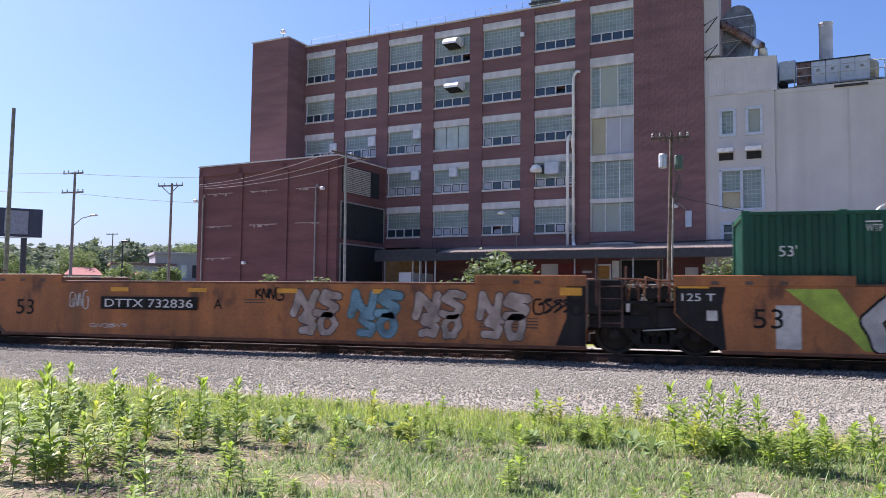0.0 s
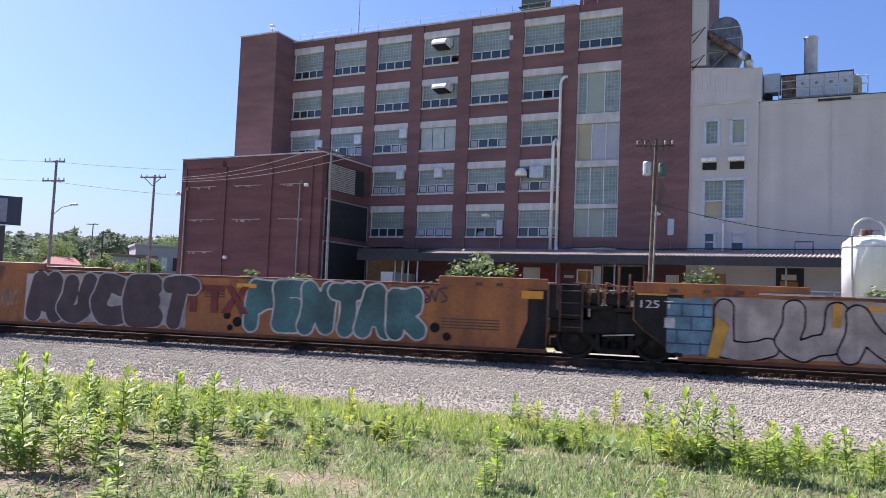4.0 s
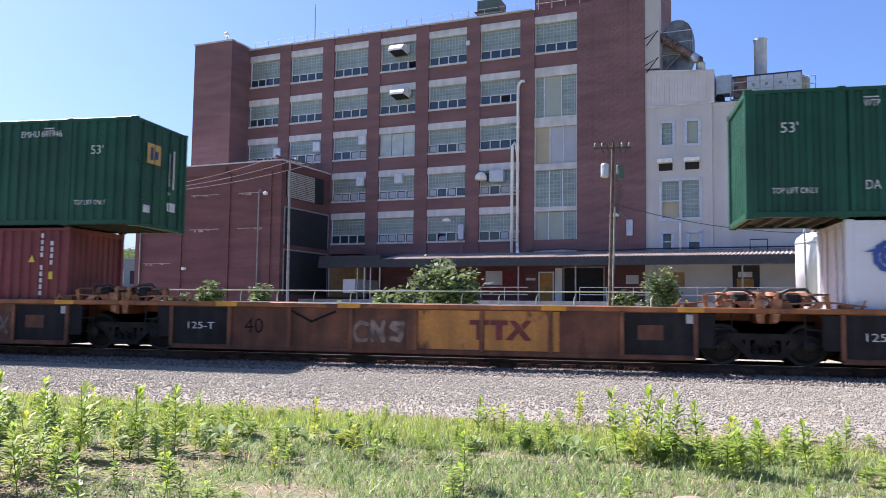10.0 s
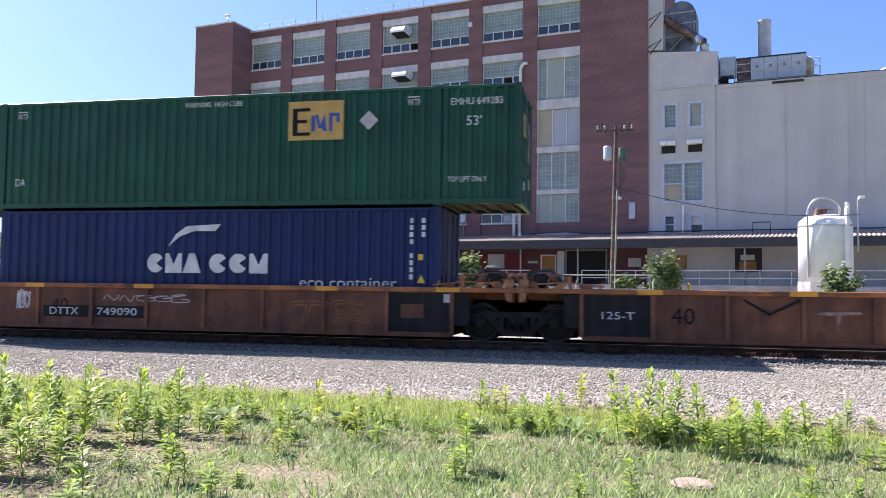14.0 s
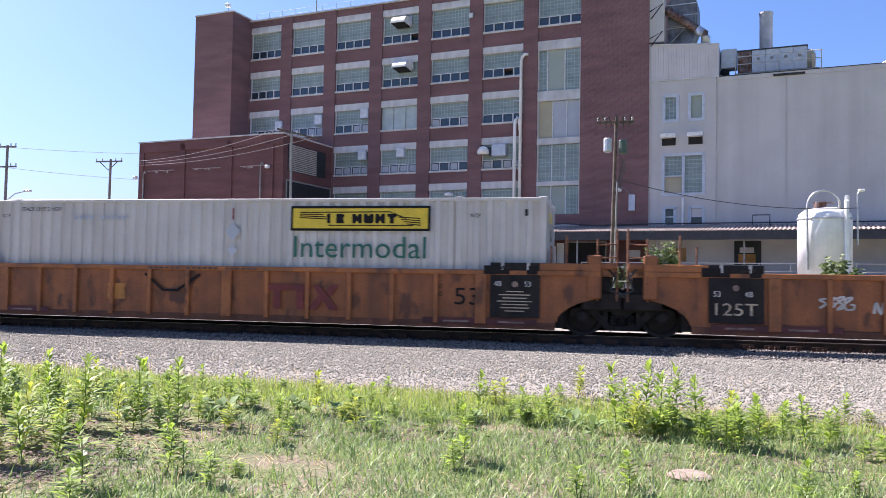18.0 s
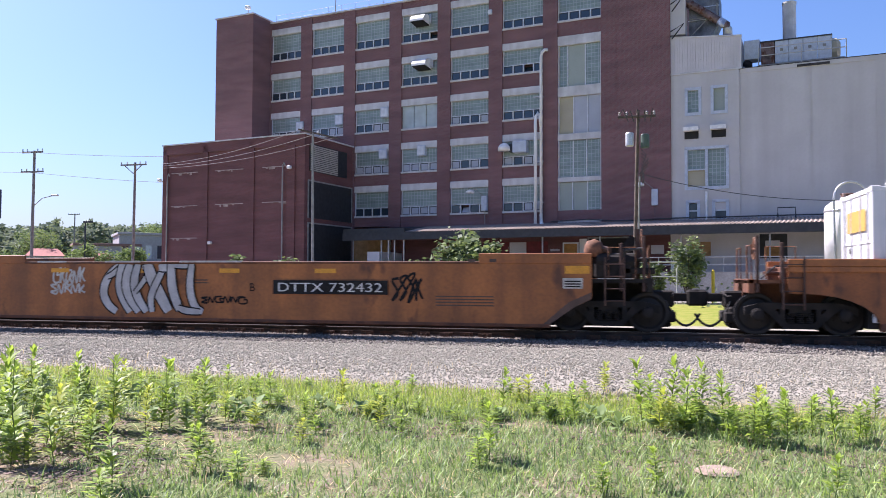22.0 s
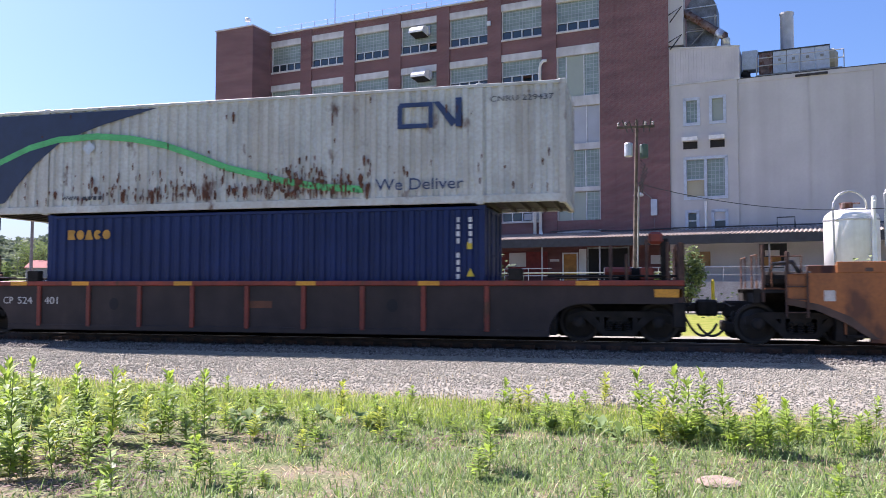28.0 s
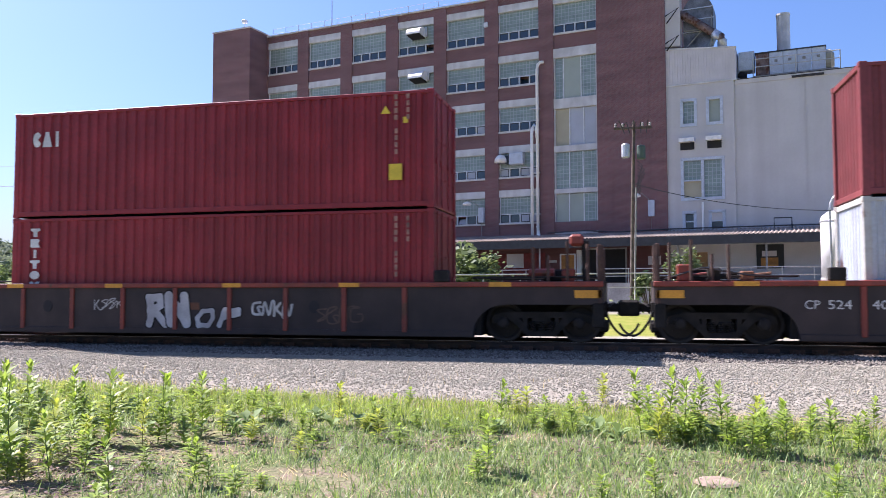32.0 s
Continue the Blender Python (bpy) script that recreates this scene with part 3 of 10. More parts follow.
def window_meshes(wd, top, bot):
    h = top - bot
    d = {}
    d["window_lintel"] = (Mesh().cbox(-0.02, wd + 0.02, -0.05, 0.3, h - 0.62, h + 0.0, 0.02).data("window_lintel", "lintel"), "white-painted concrete lintel")
    d["window_sill"] = (Mesh().cbox(-0.05, wd + 0.05, -0.10, 0.3, -0.12, 0.06, 0.02).data("window_sill", "lintel"), "pale stone sill")
    d["glass_block_panel"] = (Mesh().box(0, wd, 0.20, 0.32, 0.80, h - 0.62).data("glass_block_panel", "glass_block"), "greenish glass block panel")
    fr = Mesh()
    fr.box(0, 0.08, 0.12, 0.3, 0.06, h - 0.62).box(wd - 0.08, wd, 0.12, 0.3, 0.06, h - 0.62)
    fr.box(0.08, wd - 0.08, 0.12, 0.3, 0.76, 0.82)
    for k in (1, 2, 3):
        fr.box(wd * k / 4 - 0.05, wd * k / 4 + 0.05, 0.12, 0.3, 0.06, 0.76)
    d["window_frame"] = (fr.data("window_frame", "win_frame"), "white window frame")
    pw = wd / 4 - 0.12
    sash = Mesh().box(0, pw, 0, 0.05, 0, 0.07).box(0, pw, 0, 0.05, 0.62, 0.69).box(0, 0.07, 0, 0.05, 0.07, 0.62).box(pw - 0.07, pw, 0, 0.05, 0.07, 0.62)
    d["sash"] = (sash.data("sash", "dark_frame"), "dark metal sash")
    d["pane"] = (Mesh().box(0.05, pw - 0.05, 0.02, 0.035, 0.05, 0.64).data("pane", "pane_dark"), "")
    d["pale_pane"] = (Mesh().box(0.05, pw - 0.05, 0.02, 0.035, 0.05, 0.64).data("pale_pane", "panel_grey"), "pane with a pale shade behind it")
    return d


NW = 0
cache = {}
for ri, (top, bot) in enumerate(ROWS):
    for bi, (u, wd) in enumerate(BAYS):
        if (bi == 6 and ri > 0) or (ri >= 3 and bi < 2) or (ri == 2 and bi == 3):
            continue
        key = (round(wd, 2), ri)
        if key not in cache:
            cache[key] = window_meshes(wd, top, bot)
        NW += 1
        win = new("window_%d" % NW)
        win.matrix_basis = FAC @ pose(u, 0, bot)
        tagged(win, "factory window of greenish glass block over four small sashes", "window", "factory windows", "structure")
        for nm in ("window_lintel", "window_sill", "glass_block_panel", "window_frame"):
            part(nm, cache[key][nm][0], None, win, cache[key][nm][1])
        for k in range(4):
            tilt = (ri, bi, k) in ((0, 3, 3), (1, 5, 2), (4, 4, 1))
            sash = part("sash", cache[key]["sash"][0], None, win, "sash tilted open" if tilt else "")
            sash.matrix_basis = pose(wd * k / 4 + 0.06, 0.16, 0.07, -35 if tilt else 0)
            pale = ri in (2, 3, 4) and rw.random() < 0.55
            part("pale_pane" if pale else "pane", cache[key]["pale_pane" if pale else "pane"][0], None, sash)

# the tall stair window, and the bay of plain panels
u7 = BAYS[6][0]
NW += 1
tall = new("window_%d" % NW)
tall.matrix_basis = FAC @ pose(u7, 0, 0)
tagged(tall, "tall stair window of sage, tan and grey panels with glass block", "window", "", "structure")
bands = Mesh()
for z0, z1 in ((21.25, 22.05), (16.9, 17.75), (13.2, 13.75), (9.7, 10.1), (6.2, 6.5)):
    bands.cbox(-0.02, 3.74, -0.06, 0.3, z0, z1, 0.02)
bands.box(0, 0.12, 0.02, 0.3, 6.5, 21.25).box(3.6, 3.72, 0.02, 0.3, 6.5, 21.25)
part("window_frame", bands, "lintel", tall, "pale concrete bands between the panels")
PANELS = ((17.75, 21.25, ((0.12, 0.8, "glass_block"), (0.88, 2.3, "panel_sage"), (2.38, 3.6, "glass_block"))),
          (13.75, 16.9, ((0.12, 1.3, "panel_tan"), (1.38, 2.5, "panel_grey"), (2.58, 3.6, "panel_grey"))),
          (10.1, 13.2, ((0.12, 1.25, "glass_block"), (1.33, 2.4, "glass_block"), (2.48, 3.6, "glass_block"))),
          (6.5, 9.7, ((0.12, 1.2, "panel_sage"), (1.28, 2.45, "panel_sage"), (2.53, 3.6, "glass_block"))))
for z0, z1, ps in PANELS:
    for a, b, mt in ps:
        part("panel", Mesh().cbox(a, b, 0.16, 0.3, z0 + 0.02, z1 - 0.02, 0.01), mt, tall)
        part("mullion", Mesh().box(b, b + 0.08, 0.1, 0.3, z0, z1), "win_frame", tall)
NW += 1
pw_ = new("window_%d" % NW)
pw_.matrix_basis = FAC @ pose(BAYS[3][0], 0, ROWS[2][1])
tagged(pw_, "window closed with three pale panels", "window", "factory windows", "structure")
part("window_lintel", cache[(3.72, 2)]["window_lintel"][0], None, pw_, "white-painted concrete lintel")
part("window_sill", cache[(3.72, 2)]["window_sill"][0], None, pw_, "pale stone sill")
for k in range(3):
    part("panel", Mesh().cbox(0.03 + k * 1.24, 1.2 + k * 1.24, 0.15, 0.3, 0.07, 2.12, 0.01), "panel_mint", pw_)

# window boxes, hoods and vents on the front
def hood(u, z, w_=1.4):
    h = thing("exhaust_hood", "white sheet-metal exhaust hood on a factory window", "hood", group="exhaust hoods", at=FAC @ pose(u, 0, z))
    prof = [(-1.15, 0.15)] + [(-0.25 - 0.9 * math.cos(a), 0.15 + 0.75 * math.sin(a)) for a in [radians(q) for q in (15, 35, 55, 75, 90)]] + [(0.2, 0.9), (0.2, 0.0)]
    sh = Mesh()
    n = len(prof)
    sh.add([(x, y, zz) for x in (0, w_) for y, zz in prof], [tuple(range(n)), tuple(range(2 * n - 1, n - 1, -1))] + [(i, i + 1, i + 1 + n, i + n) for i in range(n - 1)])
    part("shell", sh, "hood_white", h)
    part("opening", Mesh().add([(0.05, -1.1, 0.12), (w_ - 0.05, -1.1, 0.12), (w_ - 0.05, 0.2, -0.02), (0.05, 0.2, -0.02)], [(0, 1, 2, 3)]).box(0.05, w_ - 0.05, -0.1, 0.15, 0.0, 0.2), "black_hole", h, "dark opening under the hood")
    part("flange", Mesh().box(w_, w_ + 0.25, -0.05, 0.12, 0.1, 0.95), "galv", h)


hood(-33.25, 24.75)
hood(-33.05, 20.65)
for u, z in ((-46.3, 16.0), (-41.75, 16.3), (-36.75, 16.6), (-36.9, 12.7), (-32.9, 12.75), (-25.95, 24.8)):
    wb = thing("window_unit", "pale louvred air unit set in a factory window", "air conditioner", group="window air units", at=FAC @ pose(u, 0, z))
    k = 0.45 if u == -25.95 else 1.0
    part("casing", Mesh().cbox(0, 0.85 * k, -0.25, 0.25, 0, 0.95 * k, 0.03), "trim_blue", wb)
    part("grille", Mesh().box(0.08 * k, 0.77 * k, -0.275, -0.25, 0.1 * k, 0.85 * k), "win_frame", wb)
vb = thing("vent_bonnet", "white rounded vent bonnet beside a dark fan box", "vent", at=FAC @ pose(-24.5, 0, 12.3))
part("bonnet", Mesh().lathe([(0.55, 0), (0.5, 0.35), (0.3, 0.6), (0.05, 0.7)], (0.2, -0.5, 0.3), n=14), "hood_white", vb, smooth=True)
part("fan_box", Mesh().cbox(0.95, 2.2, -0.5, 0.2, 0.1, 1.1, 0.04), "trim_blue", vb)
part("arm", Mesh().box(0.6, 1.0, -0.4, 0.1, 0.2, 0.9), "dark_frame", vb)

# two white pipes on the front
pp = thing("vent_pipes", "pair of white vertical vent pipes strapped to the brick", "pipe", at=FAC)
part("pipe", Mesh().tube([(-21.0, -0.4, 5.2), (-21.0, -0.4, 20.4), (-20.92, -0.4, 20.75), (-20.7, -0.4, 20.98), (-20.45, -0.25, 21.0)], 0.13, 10), "white_paint", pp, smooth=True)
part("pipe", Mesh().tube([(-21.5, -0.4, 5.4), (-21.5, -0.4, 14.9), (-21.45, -0.4, 15.4), (-21.3, -0.4, 15.65), (-21.1, -0.4, 15.4), (-21.02, -0.4, 14.5)], 0.14, 10), "white_paint", pp, smooth=True)
part("foot_elbow", Mesh().tube([(-21.0, -0.45, 7.0), (-20.95, -0.45, 6.3), (-20.7, -0.8, 5.7)], 0.16, 8), "white_paint", pp)
for z in (8.0, 11.5, 17.0):
    part("strap", Mesh().box(-21.68, -20.82, -0.42, -0.1, z, z + 0.08), "galv", pp)

# roof edge: rail, antenna, camera, chiller
rr = thing("roof_rail", "thin galvanised guard rail along the roof edge", "railing", at=FAC)
for k in range(20):
    part("post", Mesh().cyl((-49.2 + k * 1.55, 0.3, 27.2), (-49.2 + k * 1.55, 0.3, 28.1), 0.016, 5), "pole_steel", rr)
for z in (27.65, 28.08):
    part("bar", Mesh().cyl((-49.2, 0.3, z), (-19.8, 0.3, z), 0.013, 5), "pole_steel", rr)
rr2 = thing("roof_rail", "thin galvanised guard rail along the roof edge", "railing", at=FAC)
for k in range(4):
    part("post", Mesh().cyl((-19.4 + k * 1.2, 0.2, 27.2), (-19.4 + k * 1.2, 0.2, 28.4), 0.03, 5), "handrail", rr2)
for z in (27.8, 28.38):
    part("bar", Mesh().cyl((-19.6, 0.2, z), (-15.7, 0.2, z), 0.025, 5), "handrail", rr2)
an = thing("antenna", "slim roof antenna mast", "antenna", at=FAC)
part("mast", Mesh().cyl((-42.6, 1.0, 26.8), (-42.6, 1.0, 31.4), 0.06, 6, 0.03), "pole_steel", an)
an = thing("security_camera", "small white camera on a short mast on the tower roof", "camera", at=FAC)
part("mast", Mesh().cyl((-50.6, -2.4, 27.5), (-50.6, -2.4, 28.2), 0.05, 6), "galv", an)
part("housing", Mesh().cbox(-50.85, -50.4, -2.65, -2.2, 28.1, 28.45, 0.05), "white_paint", an)
ch = thing("roof_chiller", "dark green rooftop air unit", "air conditioner", at=FAC)
part("casing", Mesh().cbox(-26.2, -24.0, 3.0, 5.0, 26.85, 30.1, 0.05), "green_unit", ch)
part("fan_guard", Mesh().lathe([(0.8, 0), (0.8, 0.2), (0.6, 0.22)], (-25.1, 4.0, 30.1), n=14), "dark_frame", ch)
part("base_frame", Mesh().box(-26.4, -23.8, 2.9, 5.1, 28.9, 29.0), "fascia", ch)

# annex in front of the tower
ax = Mesh().box(-55.85, -39.79, -7.87, 0.0, 0.4, 13.9)
fstruct("wall_annex", ax, "brick_annex", "windowless dark brick annex with shallow pilasters")
pil = Mesh()
for u in (-55.9, -51.0, -45.7, -41.6):
    pil.box(u, u + (0.85 if u > -42 else 0.55), -7.99, -7.87, 0.4, 13.7)
pil.box(-55.9, -39.74, -7.99, -7.87, 13.1, 13.95)
pil.box(-55.9, -39.74, -7.97, 0, 13.85, 13.98)
fstruct("pilasters_annex", pil, "brick_annex", "brick pilasters and cornice of the annex", "trim")
fstruct("coping_annex", Mesh().box(-56.0, -39.65, -8.05, 0.0, 13.98, 14.09), "lintel", "white metal coping on the annex", "trim")
st = Mesh()
for z, n, u0 in ((11.3, 3, -54.9), (8.2, 3, -54.9), (5.2, 1, -54.9)):
    for k in range(n):
        st.box(u0 + 5.3 * k, u0 + 5.3 * k + 3.2, -7.92, -7.87, z, z + 0.075)
        for q in range(4):
            a = u0 + 5.3 * k + rw.uniform(0.1, 2.4)
            st.box(a, a + rw.uniform(0.12, 0.4), -7.885, -7.87, z - rw.uniform(0.06, 0.2), z)
fstruct("ledges_annex", st, "lime_stain", "thin whitish ledges with lime stains", "trim")
sc = thing("screen_panel", "louvred opening and dark mesh panels on the annex side", "screen", at=FAC)
part("louver_bank", Mesh().box(-39.79, -39.74, -7.2, -1.2, 10.9, 13.3), "mesh_screen", sc)
for k in range(14):
    for j in range(3):
        part("louver_slat", Mesh().cbox(-39.74, -39.64, -7.1 + j * 1.45, -5.75 + j * 1.45, 10.95 + k * 0.165, 11.05 + k * 0.165, 0.01), "louver", sc)
for z0, z1 in ((6.8, 10.0), (2.5, 6.3)):
    part("mesh_panel", Mesh().box(-39.79, -39.74, -7.3, -0.4, z0, z1), "mesh_screen", sc)
    part("panel_frame", Mesh().box(-39.76, -39.70, -7.45, -7.3, z0, z1).box(-39.76, -39.70, -0.4, -0.25, z0, z1).box(-39.76, -39.70, -7.45, -0.25, z1, z1 + 0.12), "pole_steel", sc)
for u, top in ((-55.2, 10.6), (-41.95, 10.9)):
    dp = thing("downpipe", "thin grey vent pipe with a hooked top on the annex", "pipe", group="annex downpipes", at=FAC)
    part("pipe", Mesh().cyl((u, -8.1, 0.8), (u, -8.1, top), 0.065, 8), "pole_steel", dp)
    part("vent_hook", Mesh().tube([(u, -8.1, top), (u, -8.1, top + 0.5), (u + 0.18, -8.15, top + 0.68), (u + 0.34, -8.2, top + 0.45)], 0.06, 6), "pole_steel", dp)
for u, z in ((-56.2, 10.6), (-41.3, 11.0), (-50.0, 4.6)):
    wl = thing("wall_lamp", "small white flood lamp on the annex wall", "lamp", group="annex lamps", at=FAC)
    part("head", Mesh().cbox(u, u + 0.35, -8.45, -8.1, z, z + 0.28, 0.05), "hood_white", wl)
    part("bracket", Mesh().box(u + 0.12, u + 0.2, -8.1, -7.86, z + 0.05, z + 0.12), "pole_steel", wl)

# grey wing
gw = Mesh()
WIN = ((-9.21, -8.11, 14.5, 16.55), (-7.27, -6.17, 14.5, 16.55), (-9.25, -6.13, 8.67, 11.86), (-9.17, -8.27, 6.19, 7.7), (-7.22, -6.14, 6.19, 7.7))


def wall_with_holes(m, x0, x1, z0, z1, v0, v1, holes):
    xs = sorted({x0, x1} | {h[0] for h in holes} | {h[1] for h in holes})
    zs = sorted({z0, z1} | {h[2] for h in holes} | {h[3] for h in holes})
    for a, b in zip(xs, xs[1:]):
        run = None
        for c, d in zip(zs, zs[1:]):
            open_ = any(h[0] <= a and b <= h[1] and h[2] <= c and d <= h[3] for h in holes)
            if not open_:
                run = (run[0], d) if run else (c, d)
            if (open_ or d == zs[-1]) and run:
                m.box(a, b, v0, v1, *run)
                run = None


wall_with_holes(gw, -10.35, -5.28, 0.5, 17.75, -0.1, 0.4, WIN)
fstruct("wall_grey_bay", gw, "stucco", "pale grey stucco wall bay with framed windows")
fstruct("wall_grey_inner", Mesh().box(-10.3, 26, 0.45, 0.6, 0.5, 17.6), "stucco", "plain wall behind the windows")
fstruct("wall_grey_rear", Mesh().box(-10.3, 26, 14, 14.4, 0.5, 17.5), "stucco", "plain rear wall of the grey wing")
gw = Mesh().box(-5.28, 26.0, -0.02, 0.4, 0.5, 17.65)
gw.box(-5.5, -5.28, -0.16, -0.1, 0.5, 17.75)
fstruct("wall_grey_wing", gw, "stucco", "pale grey stucco wall with water stains")
RIBS = ((-0.35, 0.05), (3.95, 0.95), (12.0, 0.9))
tr = Mesh().box(-5.2, 26, -0.08, -0.02, 17.4, 17.72)
for u, wd in RIBS:
    tr.box(u, u + wd, -0.07, -0.02, 0.5, 17.4)
fstruct("trim_grey_wing", tr, "stucco", "shallow ribs and roof band of the grey wall", "trim")
fstruct("roof_edge", Mesh().box(-5.2, 26, -0.1, 0.3, 17.72, 17.78).box(-1.2, 1.0, -0.12, -0.08, 17.42, 17.6), "roof_tar", "dark tarred roof edge", "trim")
fstruct("roof_grey_wing", Mesh().box(-10, 26, 0.4, 14, 17.2, 17.4), "concrete", "flat roof of the grey wing", "roof")
cs = Mesh()
for k in range(26):
    cs.prism([(-10.35 + k * 0.2, 17.8), (-10.25 + k * 0.2, 17.8), (-10.25 + k * 0.2, 20.75 - 0.0185 * k), (-10.35 + k * 0.2, 20.75 - 0.0185 * k)], -0.12, 0.0)
cs.prism([(-10.35, 17.78), (-5.1, 17.78), (-5.1, 20.27), (-10.35, 20.75)], -0.08, 6.0)
fstruct("wall_siding", cs, "siding", "white corrugated metal upper storey")
fstruct("trim_siding", Mesh().box(-10.4, -5.05, -0.18, 0.1, 17.72, 17.86).prism([(-10.4, 20.72), (-5.05, 20.24), (-5.05, 20.35), (-10.4, 20.83)], -0.16, 0.1), "lintel", "pale drip edge", "trim")
fstruct("wall_corner", Mesh().box(-10.35, -9.2, -0.15, 1.0, 20.95, 33.0), "stucco", "narrow pale corner wall above the wing")
for i, (a, b, c, d) in enumerate(WIN):
    NW += 1
    wn_ = new("window_%d" % NW)
    wn_.matrix_basis = FAC
    tagged(wn_, ("double" if i == 2 else "small") + " white-framed window in the grey wall", "window", "grey wall windows", "structure")
    fr = Mesh().box(a - 0.08, a + 0.14, -0.15, 0.25, c, d).box(b - 0.14, b + 0.08, -0.15, 0.25, c, d).box(a - 0.08, b + 0.08, -0.15, 0.25, d - 0.14, d + 0.08).box(a - 0.08, b + 0.08, -0.17, 0.25, c - 0.1, c + 0.14)
    if i == 2:
        fr.box((a + b) / 2 - 0.1, (a + b) / 2 + 0.1, -0.1, 0.25, c, d).box(a, (a + b) / 2, -0.1, 0.2, 10.1, 10.2)
    part("window_frame", fr, "trim_blue", wn_)
    if i < 2:
        part("pane", Mesh().box(a + 0.14, b - 0.14, 0.08, 0.12, c + 0.14, d - 0.14), "glass_block" if i == 0 else "panel_sage", wn_)
    elif i == 2:
        mid = (a + b) / 2
        part("pane", Mesh().box(mid + 0.1, b - 0.14, 0.08, 0.12, c + 0.14, d - 0.14), "glass_block", wn_)
        part("pane", Mesh().box(a + 0.14, mid - 0.1, 0.08, 0.12, 10.2, d - 0.14), "glass_block", wn_)
        part("curtained_pane", Mesh().box(a + 0.14, mid - 0.1, 0.08, 0.12, c + 0.14, 10.1), "panel_tan", wn_, "pane with a pale curtain")
    else:
        part("pane", Mesh().box(a + 0.14, b - 0.14, 0.1, 0.14, c + 0.14, d - 0.2), "pane_dark", wn_)
        part("sash_bar", Mesh().box(a + 0.14, b - 0.14, 0.04, 0.12, (c + d) / 2 - 0.05, (c + d) / 2 + 0.05), "win_frame", wn_)
        if i == 4:
            part("blind", Mesh().box(a + 0.14, b - 0.14, 0.05, 0.09, (c + d) / 2, d - 0.1), "siding", wn_, "white board in the upper half")
for u in (-9.32, -7.3):
    vt = thing("wall_vent", "dark wall vent under a small white hood", "vent", group="grey wall vents", at=FAC)
    part("grille", Mesh().box(u, u + 1.05, -0.16, -0.08, 12.58, 13.2), "black_hole", vt)
    part("hood", Mesh().prism([(u - 0.05, 13.15), (u + 1.1, 13.15), (u + 1.1, 13.45), (u - 0.05, 13.45)], -0.7, -0.1), "hood_white", vt)

# roof plant
du = thing("dust_collector", "large round galvanised dust collector with a rusty duct", "duct", at=FAC)
prof = [(-9.1, 20.8), (-9.1, 23.9)] + [(-7.95 - 1.15 * math.cos(radians(a)), 23.9 + 1.2 * math.sin(radians(a))) for a in (20, 45, 70, 90, 115, 140, 160)] + [(-6.8, 23.9), (-6.8, 22.0), (-7.3, 20.8)]
part("drum", Mesh().prism(prof, 1.0, 3.0), "shade_toned_galv", du)
for q_ in (22.2, 23.2, 24.1):
    part("drum_band", Mesh().box(-9.15, -6.75, 0.93, 1.0, q_, q_ + 0.07), "galv", du)
part("duct_elbow", Mesh().tube([(-6.75, 0.5, 21.8), (-6.35, 0.5, 21.5), (-6.12, 0.5, 21.1), (-6.1, 0.5, 20.3)], 0.36, 12), "galv", du, "bright galvanised elbow", smooth=True)
part("duct", Mesh().tube([(-9.3, 0.6, 23.7), (-8.8, 0.5, 23.4), (-7.0, 0.5, 22.0), (-6.2, 0.5, 21.45), (-6.1, 0.5, 20.3)], 0.32, 12), "duct_rust", du, smooth=True)
part("support_frame", Mesh().tube([(-9.0, 0.7, 22.3), (-6.9, 0.7, 22.3)], 0.05, 5).tube([(-9.0, 0.7, 20.8), (-7.4, 0.7, 22.4)], 0.05, 5).tube([(-6.9, 0.7, 23.3), (-6.9, 0.7, 20.8)], 0.06, 5), "pole_steel", du)
for z in (21.2, 23.4):
    br = thing("wall_bracket", "black triangular steel bracket on the corner wall", "bracket", group="corner brackets", at=FAC)
    part("arm", Mesh().tube([(-10.3, -0.3, z), (-9.2, -0.9, z + 0.35), (-10.2, -0.3, z - 0.6)], 0.05, 5), "black_hole", br)
sk = thing("chimney_stack", "round galvanised steel chimney stack", "chimney", at=FAC)
part("flue", Mesh().lathe([(0.5, 0), (0.5, 6.1), (0.54, 6.1), (0.54, 6.25), (0.44, 6.25), (0.44, 5.9)], (-1.8, 4.0, 17.4), n=20), "flue_steel", sk, smooth=False)
bx = thing("rooftop_unit", "long galvanised rooftop air handler on a railed frame", "air handler", at=FAC)
for k in range(4):
    part("panel", Mesh().cbox(-2.75 + k * 0.98, -1.79 + k * 0.98, 1.0, 3.2, 18.15, 19.85, 0.03), "trim_blue", bx)
    part("hatch", Mesh().cbox(-2.40 + k * 0.98, -2.18 + k * 0.98, 0.96, 1.0, 19.05, 19.25, 0.01), "pole_steel", bx)
part("rusty_section", Mesh().cbox(-3.75, -2.8, 1.0, 3.2, 18.15, 19.85, 0.03), "duct_rust", bx, "rust-streaked intake section")
part("end_cap", Mesh().lathe([(0.85, 0), (0.82, 0.35), (0.5, 0.6)], (1.15, 2.1, 19.0), axis="x", n=14), "panel_tan", bx)
part("top_rib", Mesh().box(-3.8, 1.2, 0.95, 3.25, 19.85, 19.93), "dark_frame", bx)
part("base", Mesh().box(-3.9, 2.0, 0.9, 3.3, 17.95, 18.12), "pole_steel", bx)
